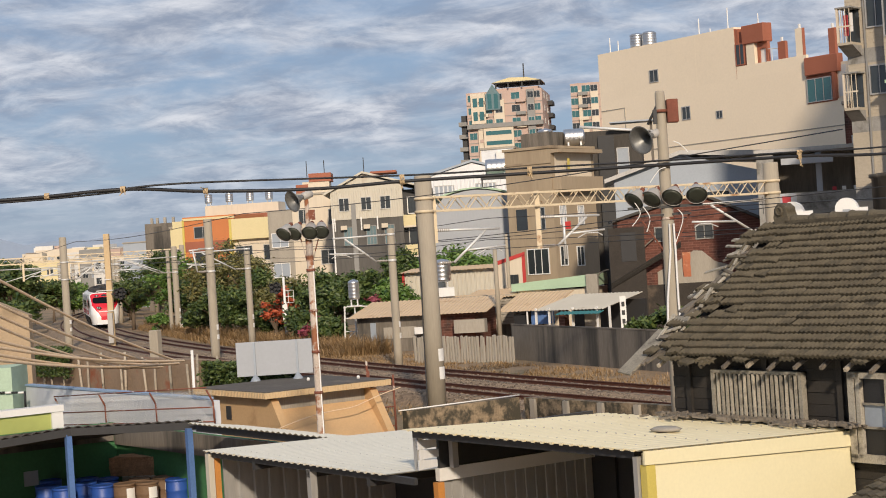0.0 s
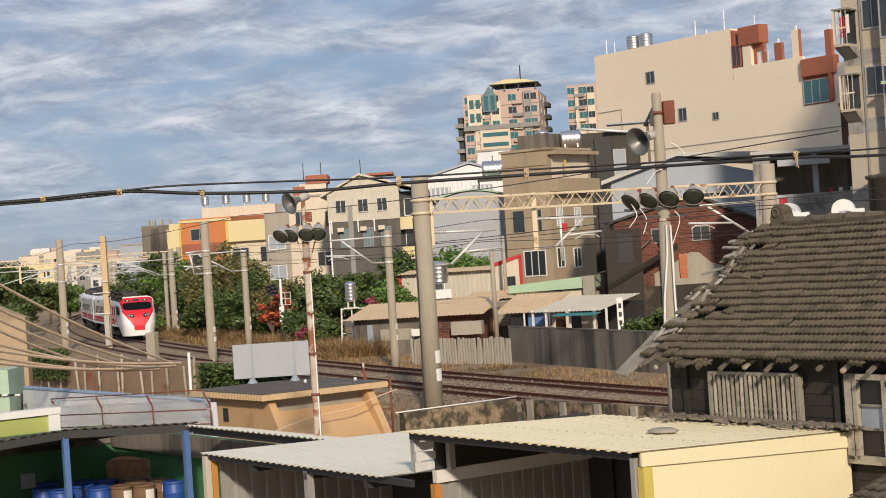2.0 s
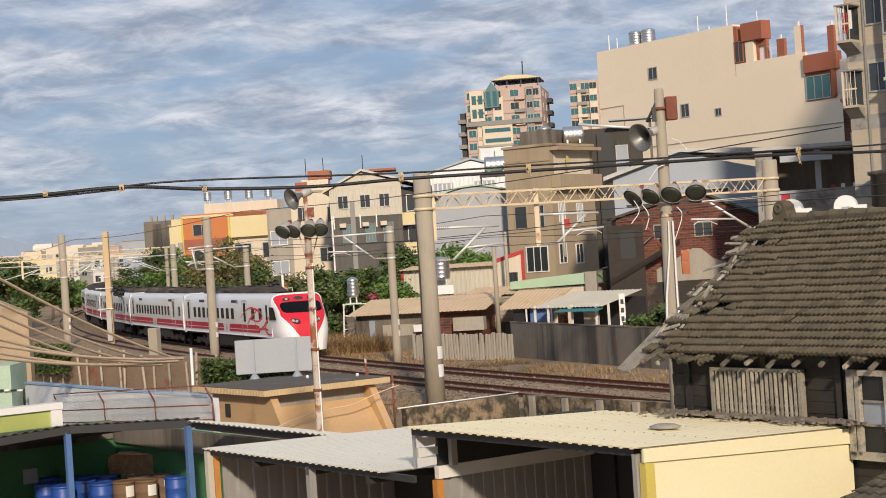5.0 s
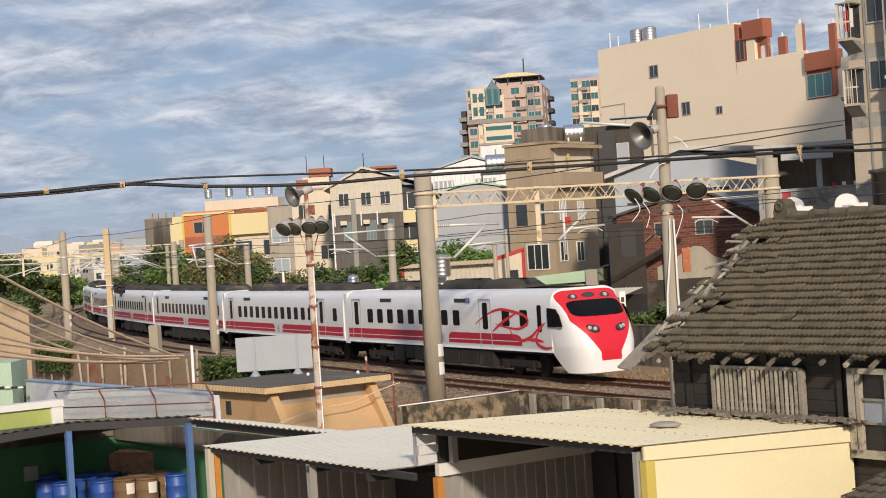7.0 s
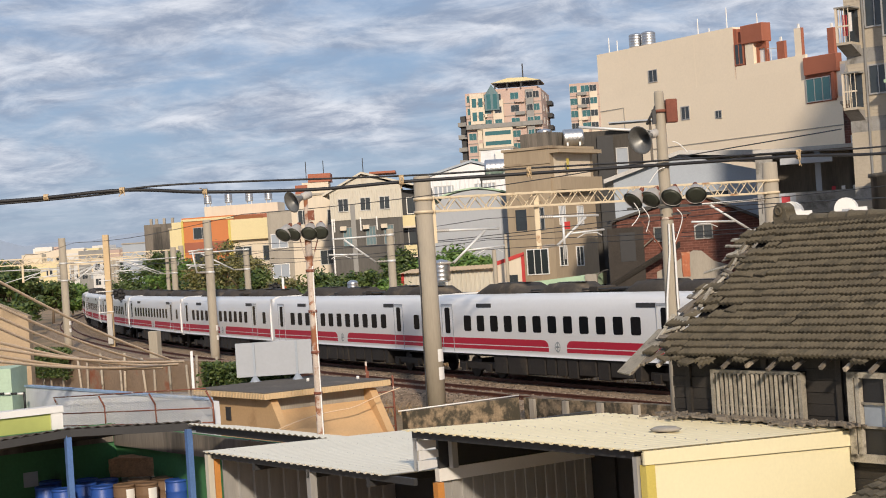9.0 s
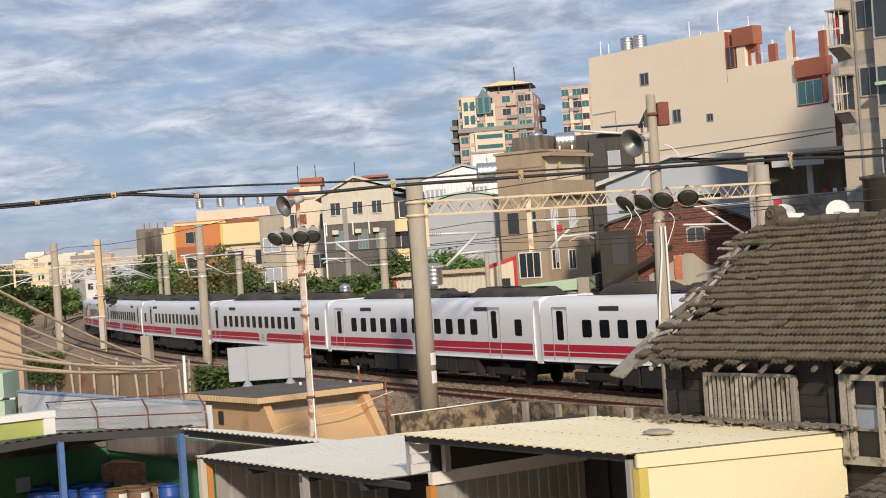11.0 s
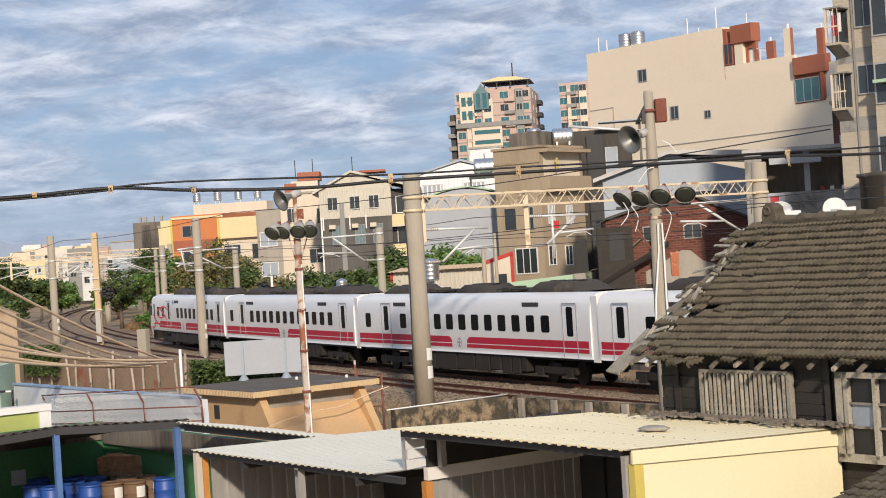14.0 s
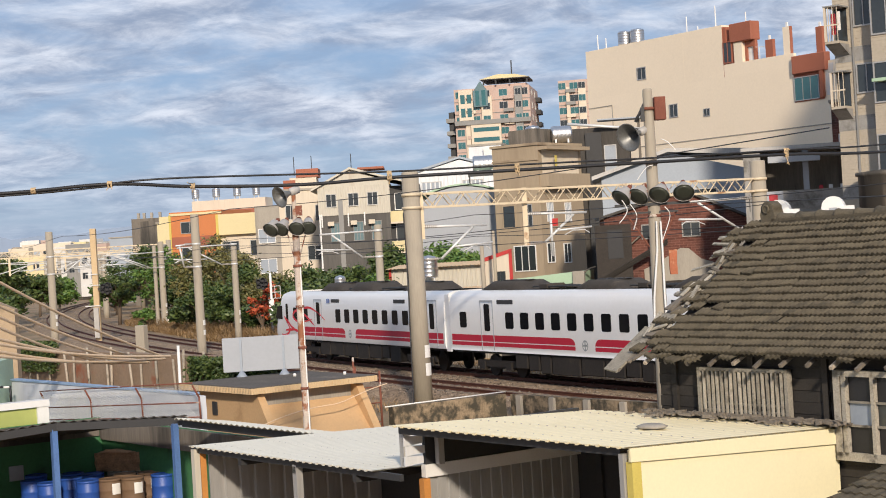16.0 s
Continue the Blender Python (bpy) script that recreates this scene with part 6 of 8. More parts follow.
    prof_o = [(0.06, -0.10), (0.10, -0.08), (r * 0.75, 0.06), (r, 0.17), (r * 1.04, 0.18), (r * 1.04, 0.195)]
    rings = []
    nn = 22
    for rr, z in prof_o:
        rings.append([bm.verts.new(m @ Vector((rr * math.cos(2 * math.pi * i / nn), rr * math.sin(2 * math.pi * i / nn), z))) for i in range(nn)])
    for a, b in zip(rings, rings[1:]):
        for i in range(nn):
            bm.faces.new((a[i], a[(i + 1) % nn], b[(i + 1) % nn], b[i])).smooth = True
    bm.faces.new(rings[0])
    f = part("floodlight", bm, "lampwhite", parent, "round floodlight with a pale housing")
    bm = B()
    lathe(bm, [(r * 0.99, 0.185), (r * 0.6, 0.20), (0.02, 0.205)], 22, m)
    part("lens", bm, "lampgreen", f, "dark greenish lens")
    bm = B()
    tube(bm, m @ Vector((0, 0, -0.1)), m @ Vector((0.0, 0, -0.2)), 0.05, n=8)
    tube(bm, m @ Vector((r * 0.8, 0, 0.05)), m @ Vector((0.0, 0, -0.25)), 0.012, n=6)
    part("stirrup", bm, "rust", f)


def aim(x, y, z, yaw, pitch):
    """z axis pointing out level, turned by yaw from the camera's side, tipped down."""
    return Matrix.Translation((x, y, z)) @ Matrix.Rotation(radians(yaw), 4, "Z") @ Matrix.Rotation(radians(90 + pitch), 4, "X")


def speaker_pole():
    t = thing("speaker_pole", pose(4.83, 36.0, -1.15), "tall tan concrete pole with loudspeaker, floodlights and rusty box", "pole")
    H = 9.45
    bm = B()
    lathe(bm, [(0.20, 0), (0.16, 4.5), (0.105, H - 0.05), (0.09, H)], 18)
    part("pole_shaft", bm, "pole", t)
    horn(t, aim(-0.22, -0.12, 8.52, -46, 16), 0.31, 0.42)
    bm = B()
    tube(bm, (-0.3, -0.05, 8.75), (-0.02, 0, 9.25), 0.03, n=8)
    tube(bm, (-0.45, -0.1, 8.62), (-0.05, 0, 8.55), 0.03, n=8)
    box(bm, -0.18, -0.1, -0.12, 0.0, 8.75, 9.05)
    part("bracket", bm, "darkgrey", t)
    bm = B()
    tube(bm, (-1.75, 0.1, 8.80), (-0.15, 0.05, 8.60), 0.03, n=8)
    part("side_arm", bm, "galv", t, "long pale side arm")
    bm = B()
    box(bm, 0.12, 0.36, -0.14, 0.1, 8.76, 9.26)
    bevel(bm, 0.015, 1)
    part("box", bm, "rustbox", t, "rusty red metal box")
    for z in (6.72, 7.86, 9.02):
        bm = B()
        lathe(bm, [(0.10, -0.03), (0.15, -0.03), (0.15, 0.03), (0.10, 0.03)], 14, Matrix.Translation((0, 0, z)))
        part("band", bm, "rust", t)
    bm = B()
    box(bm, -0.85, 0.75, -0.14, -0.06, 6.94, 7.0)
    box(bm, -0.6, 0.5, -0.10, -0.05, 6.78, 6.82)
    part("crossbar", bm, "darkgrey", t, "dark lamp crossbar")
    for x, yaw in ((-0.62, -52), (-0.28, -40), (0.14, -26), (0.62, -8)):
        floodlight(t, aim(x, -0.22, 7.27 + 0.03 * x, yaw, 40), 0.22)
    # white conduits coming together near the foot
    for x0, x1 in ((-0.18, -0.06), (0.10, 0.16)):
        bm = B()
        sweep(bm, [(x0, -0.24, 4.2), (x0 * 0.8 + 0.01, -0.22, 5.0), (x1 * 0.5 + 0.02, -0.20, 6.0), (x1 * 0.4 + 0.03, -0.18, 6.6)], 0.024)
        part("conduit", bm, "white", t, "white plastic conduit")
    for pts in (((-0.72, -0.3, 7.1), (-0.62, -0.35, 6.85), (-0.8, -0.35, 6.6)), ((-0.55, -0.3, 7.0), (-0.42, -0.34, 6.75), (-0.5, -0.3, 6.45)),
                ((-0.35, -0.2, 7.5), (-0.15, -0.22, 7.75), (0.0, -0.22, 7.8)), ((0.2, -0.2, 8.35), (0.34, -0.2, 8.28), (0.5, -0.2, 8.1)), ((0.2, -0.2, 6.9), (0.3, -0.22, 6.7), (0.12, -0.2, 6.2))):
        bm = B()
        sweep(bm, smooth3(pts), 0.011)
        part("loose_wire", bm, "white", t)
    bm = B()
    tube(bm, (-0.55, 0, 6.7), (-0.1, 0, 6.0), 0.02, n=6)
    tube(bm, (0.5, 0, 6.85), (0.12, 0, 6.1), 0.02, n=6)
    part("stay", bm, "rust", t)
    bm = B()
    box(bm, 0.24, 0.4, -0.2, -0.1, 5.45, 5.98)
    bmesh.ops.subdivide_edges(bm, edges=list(bm.edges), cuts=3, use_grid_fill=True)
    for v in bm.verts:
        v.co += noise.noise_vector(v.co * 9) * 0.02
    part("hanging_box", bm, "orangecloth", t, "faded orange box")


def smooth3(pts, n=5):
    pts = [Vector(p) for p in pts]
    out = []
    for i in range(len(pts) - 1):
        p0, p1, p2, p3 = pts[max(i - 1, 0)], pts[i], pts[i + 1], pts[min(i + 2, len(pts) - 1)]
        for k in range(n):
            q = k / n
            out.append(0.5 * (2 * p1 + (p2 - p0) * q + (2 * p0 - 5 * p1 + 4 * p2 - p3) * q * q + (3 * p1 - p0 - 3 * p2 + p3) * q ** 3))
    return out + [pts[-1]]


def lamp_pole():
    t = thing("lamp_pole", pose(-2.95, 37.0, -1.15), "rusty painted steel pole with floodlights and a horn", "pole")
    bm = B()
    lathe(bm, [(0.085, 0), (0.08, 3.4), (0.078, 3.42), (0.078, 7.0), (0.05, 7.05), (0.045, 7.75)], 14)
    part("pole_shaft", bm, "rustpale", t, "steel pole with peeling white paint and rust")
    bm = B()
    box(bm, 0.052, 0.074, -0.062, -0.02, 0.2, 6.2)
    part("conduit", bm, "white", t, "white conduit strip")
    bm = B()
    box(bm, -0.5, 0.42, -0.06, 0.0, 6.88, 6.93)
    part("crossbar", bm, "darkgrey", t)
    for x, yaw in ((-0.45, -30), (-0.24, -24), (0.07, -8), (0.30, 0)):
        floodlight(t, aim(x, -0.12, 7.02, yaw, 36), 0.175)
    horn(t, aim(-0.06, -0.05, 7.72, -48, 18), 0.245, 0.32)
    bm = B()
    box(bm, 0.03, 0.17, -0.08, 0.04, 7.2, 7.42)
    part("box", bm, "rust", t, "small rusty box")
    bm = B()
    tube(bm, (-0.2, 0, 6.9), (-0.02, 0, 6.1), 0.014, n=6)
    tube(bm, (0.25, 0, 6.9), (0.06, 0, 6.3), 0.014, n=6)
    part("stay", bm, "rust", t)
    for z in (2.2, 3.4, 4.3, 5.2, 6.1):
        bm = B()
        lathe(bm, [(0.08, -0.03), (0.098, -0.03), (0.098, 0.03), (0.08, 0.03)], 12, Matrix.Translation((0, 0, z)))
        part("band", bm, "rust", t)


speaker_pole()
lamp_pole()


def street_cables():
    main = [(-14.0, 32.6, 6.78), (-8.64, 33.0, 6.73), (-6.24, 33.0, 6.79), (-4.65, 33.5, 6.67), (-2.5, 34.0, 6.60), (-0.66, 34.5, 6.66), (1.98, 35.0, 6.68), (4.76, 35.75, 6.71), (7.95, 37.0, 6.76), (11.0, 38.4, 6.76), (20, 43, 7.2)]
    bm = B()
    sweep(bm, smooth3(main, 8), 0.035, 8)
    solid("street_cable", bm, "black", "thick black cable strung between the poles", "cable", group="street cables")
    second = [(-6.24, 33.0, 6.80), (-4.8, 33.2, 6.84), (-0.66, 34.5, 6.78), (1.98, 35.0, 6.79), (4.76, 35.75, 6.80), (7.95, 37.0, 6.86), (11.0, 38.4, 6.94), (20, 43, 7.6)]
    bm = B()
    sweep(bm, smooth3(second, 8), 0.02, 8)
    solid("street_cable", bm, "black", "thin black cable above the thick one", "cable", group="street cables")
    third = [(-14, 32.5, 6.70), (-8.64, 33.0, 6.68), (-6.24, 33.0, 6.75)]
    bm = B()
    sweep(bm, smooth3(third, 8), 0.02, 8)
    solid("street_cable", bm, "black", "thin black cable under the thick one", "cable", group="street cables")
    rng = random.Random(4)
    for i, (x, y, z) in enumerate(((-7.7, 33.0, 6.75), (-6.2, 33.0, 6.79), (-4.65, 33.5, 6.68), (-0.75, 34.45, 6.70), (1.9, 34.98, 6.72), (7.95, 37.0, 6.80))):
        big = 1.8 if i in (3, 4, 5) else 1.0
        bm = B()
        for k in range(5):
            a = rng.uniform(0, 6.28)
            pts = [Vector((0.02 * k - 0.05, 0.05 * math.cos(q + a), 0.055 * big * math.sin(q + a))) for q in np.linspace(0, 5.5, 9)]
            pts.append(pts[-1] + Vector((rng.uniform(-0.08, 0.08), 0, rng.uniform(-0.12, 0.04) * big)))
            sweep(bm, pts, 0.010, 5)
        solid("cable_tie", bm, "slabedge", "tan cord tied round the cables", "cord", pose(x, y, z), "cable ties")


street_cables()

# ---- beyond the line: windows and buildings ----
WINDOW_KINDS = {}


def window_meshes(w, h, glass, bars, frame_material):
    key = (w, h, glass, bars, frame_material)
    if key not in WINDOW_KINDS:
        bm = B()
        e = min(0.07, w * 0.08)
        for a, b, c, d in ((-w / 2 - e, w / 2 + e, -e, 0), (-w / 2 - e, w / 2 + e, h, h + e), (-w / 2 - e, -w / 2, 0, h), (w / 2, w / 2 + e, 0, h)):
            box(bm, a, b, -0.06, 0.05, c, d)
        f = bpy.data.meshes.new("window_frame")
        bm.to_mesh(f); bm.free(); f.materials.append(M[frame_material])
        bm = B()
        box(bm, -w / 2, w / 2, -0.015, 0.04, 0, h)
        g = bpy.data.meshes.new("pane")
        bm.to_mesh(g); bm.free(); g.materials.append(M[glass])
        bm = B()
        box(bm, -e * 0.35, e * 0.35, -0.05, 0.04, 0, h)
        r = bpy.data.meshes.new("bar")
        bm.to_mesh(r); bm.free(); r.materials.append(M[frame_material])
        WINDOW_KINDS[key] = (f, g, r)
    return WINDOW_KINDS[key]


def add_window(parent, face, x, z, w, h, glass="window", bars=1, frame_material="frame", size=None):
    """face: f front (-y), r right (+x) of a block of the size (w, d)."""
    f, g, r = window_meshes(w, h, glass, bars, frame_material)
    bw, bd = size
    m = pose(x, 0, z) if face == "f" else pose(bw, x, z, 0, 0, 90) if face == "r" else pose(0, x, z, 0, 0, -90)
    a = new("window", f)
    a.parent, a.matrix_basis = parent, m
    b = new("pane", g)
    b.parent = a
    for i in range(1, bars + 1):
        c = new("bar", r)
        c.parent, c.matrix_basis = a, pose(-w / 2 + w * i / (bars + 1), 0, 0)
    return a


def block(name, m, label, w, d, z0, z1, wall, category="building", parapet=0.0, roof="concrete"):
    t = thing(name, m, label, category)
    bm = B()
    box(bm, 0, w, 0, d, z0, z1)
    part("wall", bm, wall, t)
    bm = B()
    if parapet:
        for a in ((0, w, 0, 0.2), (0, w, d - 0.2, d), (0, 0.2, 0.2, d - 0.2), (w - 0.2, w, 0.2, d - 0.2)):
            box(bm, *a, z1, z1 + parapet)
        part("parapet", bm, wall, t)
    else:
        box(bm, -0.12, w + 0.12, -0.12, d + 0.12, z1, z1 + 0.18)
        part("roof", bm, roof, t)
    return t


def slab(parent, name, dims, material, label="", bev=0.0):
    bm = B()
    box(bm, *dims)
    if bev:
        bevel(bm, bev, 1)
    return part(name, bm, material, parent, label)


def tank(x, y, z, r, h, lying=False, label="polished steel water tank on a roof"):
    t = thing("water_tank", pose(x, y, z), label, "water tank", "water tanks")
    bm = B()
    turn = Matrix.Translation((-h / 2, 0, r)) @ Matrix.Rotation(radians(90), 4, "Y") if lying else Matrix.Translation((0, 0, 0.35))
    prof = [(0.05, 0), (r * 0.9, 0.02), (r, 0.1)]
    for i in range(5):
        q = 0.15 + (h - 0.3) * i / 4
        prof += [(r, q - 0.02), (r * 1.012, q), (r, q + 0.02)]
    lathe(bm, prof + [(r, h - 0.1), (r * 0.8, h), (0.05, h + 0.08)], 22, turn)
    part("tank_body", bm, "steel", t)
    bm = B()
    if lying:
        for q in (-h * 0.3, h * 0.3):
            box(bm, q - 0.06, q + 0.06, -r * 0.8, r * 0.8, -0.02, r * 0.5)
    else:
        for i in range(4):
            a = radians(45 + 90 * i)
            if i:
                part("stand_leg", bm, "galv", t)
                bm = B()
            tube(bm, (r * 0.8 * math.cos(a), r * 0.8 * math.sin(a), -0.05), (r * 0.8 * math.cos(a), r * 0.8 * math.sin(a), 0.4), 0.04, n=6)
    part("saddle" if lying else "stand_leg", bm, "galv", t)
    return t


# beige apartment block with a long blank side wall
def beige_block():
    W, D = 29.3, 12.0
    t = thing("apartment_block", TOWN @ pose(-114.5, 98.3, 0), "tall beige rendered apartment block with terracotta roof boxes", "building")
    slab(t, "wall", (0, W, 0, D, -0.5, 17.6), "beige", "beige rendered wall")
    slab(t, "upper_wall", (0, 17.0, 0, 2.0, 17.6, 21.85), "beige", "tall beige upper wall")
    slab(t, "end_tiles", (17.0, 17.06, 0.02, 1.98, 17.6, 21.7), "terracotta", "terracotta tiled wall end")
    slab(t, "parapet", (17.06, 24.6, 0, 0.25, 17.6, 18.6), "beige")
    slab(t, "panel_joint", (12.4, 12.44, -0.006, 0.0, 17.4, 21.85), "beige")
    slab(t, "band", (1.2, W - 0.1, -0.04, 0.0, 12.78, 12.86), "concrete", "thin dark drip ledge")
    slab(t, "band", (0.0, 3.2, -0.04, 0.0, 16.72, 16.79), "concrete")
    slab(t, "band", (3.13, 3.2, -0.04, 0.0, 13.2, 16.72), "concrete")
    for x, z, w, h in ((7.2, 18.6, 1.0, 0.95), (10.9, 15.0, 0.9, 1.0), (14.8, 14.7, 0.65, 0.55)):
        add_window(t, "f", x, z, w, h, "window", 1, "frame", (W, D))
    # terracotta boxes, pillars and the bay
    add_window(t, "f", 17.55, 18.75, 0.85, 1.6, "window", 1, "terracotta", (W, D))
    slab(t, "roof_box", (17.07, 17.35, 0.06, 0.5, 18.6, 21.6), "terracotta")
    slab(t, "roof_box", (17.95, 20.35, -0.15, 0.9, 20.25, 21.75), "terracotta", "terracotta roof box", 0.05)
    slab(t, "pillar", (18.25, 19.15, 0.0, 0.35, 18.6, 20.25), "beige")
    slab(t, "door_frame", (19.2, 19.42, 0.3, 0.6, 18.6, 20.25), "terracotta")
    slab(t, "door_frame", (20.1, 20.32, 0.3, 0.6, 18.6, 20.25), "terracotta")
    slab(t, "door_head", (19.42, 20.1, 0.3, 0.6, 19.75, 20.25), "terracotta")
    slab(t, "roof_door", (19.42, 20.1, 0.45, 0.5, 18.6, 19.75), "white", "white roof door")
    for x, w, z1, mt in ((21.6, 0.75, 20.0, "terracotta"), (23.5, 0.7, 20.75, "beige"), (26.85, 0.6, 20.3, "terracotta")):
        slab(t, "pillar", (x, x + w, 0.1, 0.4, 17.6, z1), mt, "roof pillar")
        slab(t, "pillar_cheek", (x + w, x + w + 0.03, 0.1, 0.4, 17.6, z1), "terracotta")
        slab(t, "pillar_lamp", (x + 0.25, x + 0.4, 0.2, 0.35, z1, z1 + 0.35), "white")
    bm = B()
    tube(bm, (20.5, 0.15, 19.6), (21.6, 0.15, 19.5), 0.03, n=6)
    tube(bm, (20.9, 0.15, 18.6), (20.9, 0.15, 19.55), 0.03, n=6)
    part("roof_rail", bm, "galv", t)
    slab(t, "bay", (24.6, 28.0, -0.35, 0.3, 16.9, 18.3), "terracotta", "terracotta bay top", 0.05)
    slab(t, "bay_recess", (24.5, 27.5, -0.05, -0.01, 14.75, 16.9), "terracotta")
    add_window(t, "f", 25.8, 14.9, 2.4, 1.7, "teal", 2, "frame", (W, D)).matrix_basis = pose(25.8, -0.06, 14.9)
    slab(t, "curtain", (25.0, 25.9, -0.062, -0.055, 14.95, 15.9), "creamfac", "pale curtain behind the glass")
    slab(t, "pillar", (27.3, 27.6, -0.3, 0.0, 14.9, 16.9), "terracotta")
    slab(t, "pillar", (28.5, W + 0.05, -0.1, 0.3, 12.9, 16.9), "beige")
    slab(t, "side_panel", (27.7, 28.5, -0.02, 0.0, 15.0, 17.4), "whitefac", "white wall panel")
    for x, h in ((0.6, 1.5), (1.7, 1.1), (12.0, 1.5), (13.3, 0.5), (15.4, 1.9), (18.8, 1.2)):
        bm = B()
        tube(bm, (x, 1.0, 18.5 if x > 17 else 21.8), (x, 1.0, (21.5 if x > 17 else 21.8) + h), 0.05, n=6)
        part("aerial", bm, "white", t, "thin white aerial")
    return t


beige_block()
for u, v in ((-110.4, 99.4), (-109.0, 99.6)):
    p = TOWN @ Vector((u, v, 21.85))
    tank(p.x, p.y, p.z - 0.3, 0.62, 1.25)


def tower(x, y, rz, w, d, z1, seed, label):
    rng = random.Random(seed)
    t = thing("tower_block", pose(x, y, 0, 0, 0, rz), label, "tower block")
    slab(t, "wall", (0, w, 0, d, -0.5, z1), "pink", "pink-grey tiled facade")
    storeys = int(z1 / 3.15)
    cols = [(0.14, 0.20, "creamfac"), (0.36, 0.5, "creamfac"), (0.80, 0.9, "greyfac")]
    for a, b, mt in cols:
        slab(t, "pier", (w * a, w * b, -0.7, 0.0, -0.5, z1 - 2.2 * rng.random()), mt, "projecting facade bay")
    for k in range(storeys):
        z = z1 - (k + 1) * 3.15 + 0.9
        if z < 8:
            break
        for a, ww in ((0.07, 1.8), (0.28, 2.0), (0.65, 2.0), (0.93, 1.6)):
            add_window(t, "f", w * a, z, ww, 1.6, rng.choice(("teal", "teal", "window")), 1, "frame", (w, d))
        for a, ww in ((0.43, 1.7), (0.85, 1.4)):
            o = add_window(t, "f", w * a, z, ww, 1.5, rng.choice(("teal", "window")), 1, "frame", (w, d))
            o.matrix_basis = pose(w * a, -0.72, z)
        for a in (0.25, 0.6):
            add_window(t, "r", d * a, z, 1.6, 1.5, rng.choice(("teal", "window")), 1, "frame", (w, d))
        for a in (0.22, 0.72):
            slab(t, "balcony", (w * a - 1.2, w * a + 1.2, -0.9, 0.0, z - 0.9, z - 0.1), rng.choice(("creamfac", "greyfac", "pink")))
        slab(t, "string_course", (0, w, -0.12, 0.0, z - 1.0, z - 0.85), "greyfac")
        slab(t, "balcony", (w, w + 1.2, d * 0.68, d * 0.95, z - 0.9, z + 0.2), "darkgrey", "dark side balcony")
    return t


TW = tower(8.0, 420.0, -9, 19.0, 22.0, 44.3, 2, "pink and cream apartment tower with teal windows")
slab(TW, "penthouse", (7.0, 18.2, 1.5, 12, 44.3, 45.0), "pink")
slab(TW, "roof_shade", (7.0, 18.8, 0.0, 13, 46.2, 46.4), "darkgrey", "dark underside of the roof shelter")
for x in (7.4, 10.5, 14, 18.3):
    slab(TW, "post", (x, x + 0.35, 0.3, 0.65, 45.0, 46.2), "darkgrey")
bm = B()
prism(bm, [(6.6, 46.4), (19.0, 46.4), (15.5, 47.25), (11.0, 47.45)], 0.2, 12, "y")
part("shelter_roof", bm, "yellowfac", TW, "pale yellow hipped shelter roof")
bm = B()
prism(bm, [(5.0, 39.6), (8.6, 39.6), (8.6, 43.4), (6.8, 45.9), (5.0, 43.4)], -1.2, -0.1, "y")
part("glass_gable", bm, "tealgrey", TW, "weathered teal gable")
for x in (5.5, 7.1):
    slab(TW, "gable_window", (x, x + 1.0, -1.24, -1.2, 39.9, 43.6), "teal")
slab(TW, "cream_bay", (1.2, 4.8, -0.9, 0.0, 36.4, 44.0), "creamfac", "cream facade bay")
for x in (1.7, 3.3):
    for z in (37.2, 40.6):
        slab(TW, "bay_window", (x, x + 1.1, -0.95, -0.9, z, z + 2.2), "teal")
slab(TW, "band", (0.0, 19.0, -1.3, 0.0, 35.2, 36.3), "greyfac")
slab(TW, "cream_band", (4.0, 11.5, -1.1, 0.0, 30.0, 35.2), "creamfac", "cream glazed storeys")
for z in (30.9, 33.4):
    slab(TW, "window_band", (4.6, 11.0, -1.16, -1.1, z, z + 1.0), "teal")
bm = B()
tube(bm, (14.5, 3, 47.0), (14.5, 3, 51.0), 0.16, n=6)
part("aerial", bm, "darkgrey", TW)
slab(TW, "side_wing", (-2.0, 0.0, 3.0, 9.0, -0.5, 39.0), "darkgrey", "dark side balconies")
for k in range(10):
    slab(TW, "balcony", (-2.6, 0.0, 2.0, 9.0, 8 + k * 3.15, 9.0 + k * 3.15), "greyfac")
T2 = tower(34.8, 428.0, -9, 14.0, 20.0, 45.8, 6, "second pink and cream apartment tower")


# brown block with corner balcony
def brown_block():
    W, D, Z = 3.8, 6.0, 11.95
    t = block("brown_block", pose(4.75, 119.8, 0, 0, 0, -35), "brown rendered four-storey house with white barred windows", W, D, -0.5, Z, "brownwall", "house", 0.0, "brownwall")
    add_window(t, "f", 1.15, 6.3, 0.95, 1.5, "window", 0, "brownwall", (W, D))
    add_window(t, "f", 2.75, 6.3, 0.6, 1.5, "window", 1, "frame", (W, D))
    add_window(t, "f", 2.3, 3.2, 1.7, 1.7, "window", 2, "white", (W, D))
    for x, z, w in ((1.2, 6.6, 0.75), (3.7, 6.5, 0.75), (1.0, 3.7, 0.9), (3.3, 3.6, 0.9)):
        add_window(t, "r", x, z, w, 1.3, "window" if z < 5 else "bluegrey", 1 if z < 5 else 3, "white", (W, D))
    slab(t, "loggia", (W - 0.02, W + 0.012, 0.5, D - 0.4, 9.9, 11.6), "creamfac", "recessed balcony wall")
    slab(t, "loggia_rail", (W, W + 0.7, 0.1, D, 9.0, 9.9), "brownwall", "solid balcony front")
    slab(t, "loggia_roof", (W, W + 0.8, 0.0, D, 11.6, 11.85), "brownwall")
    slab(t, "banner", (W + 0.4, W + 0.45, 1.6, 1.85, 10.3, 11.2), "yellowtrim", "yellow cloth")
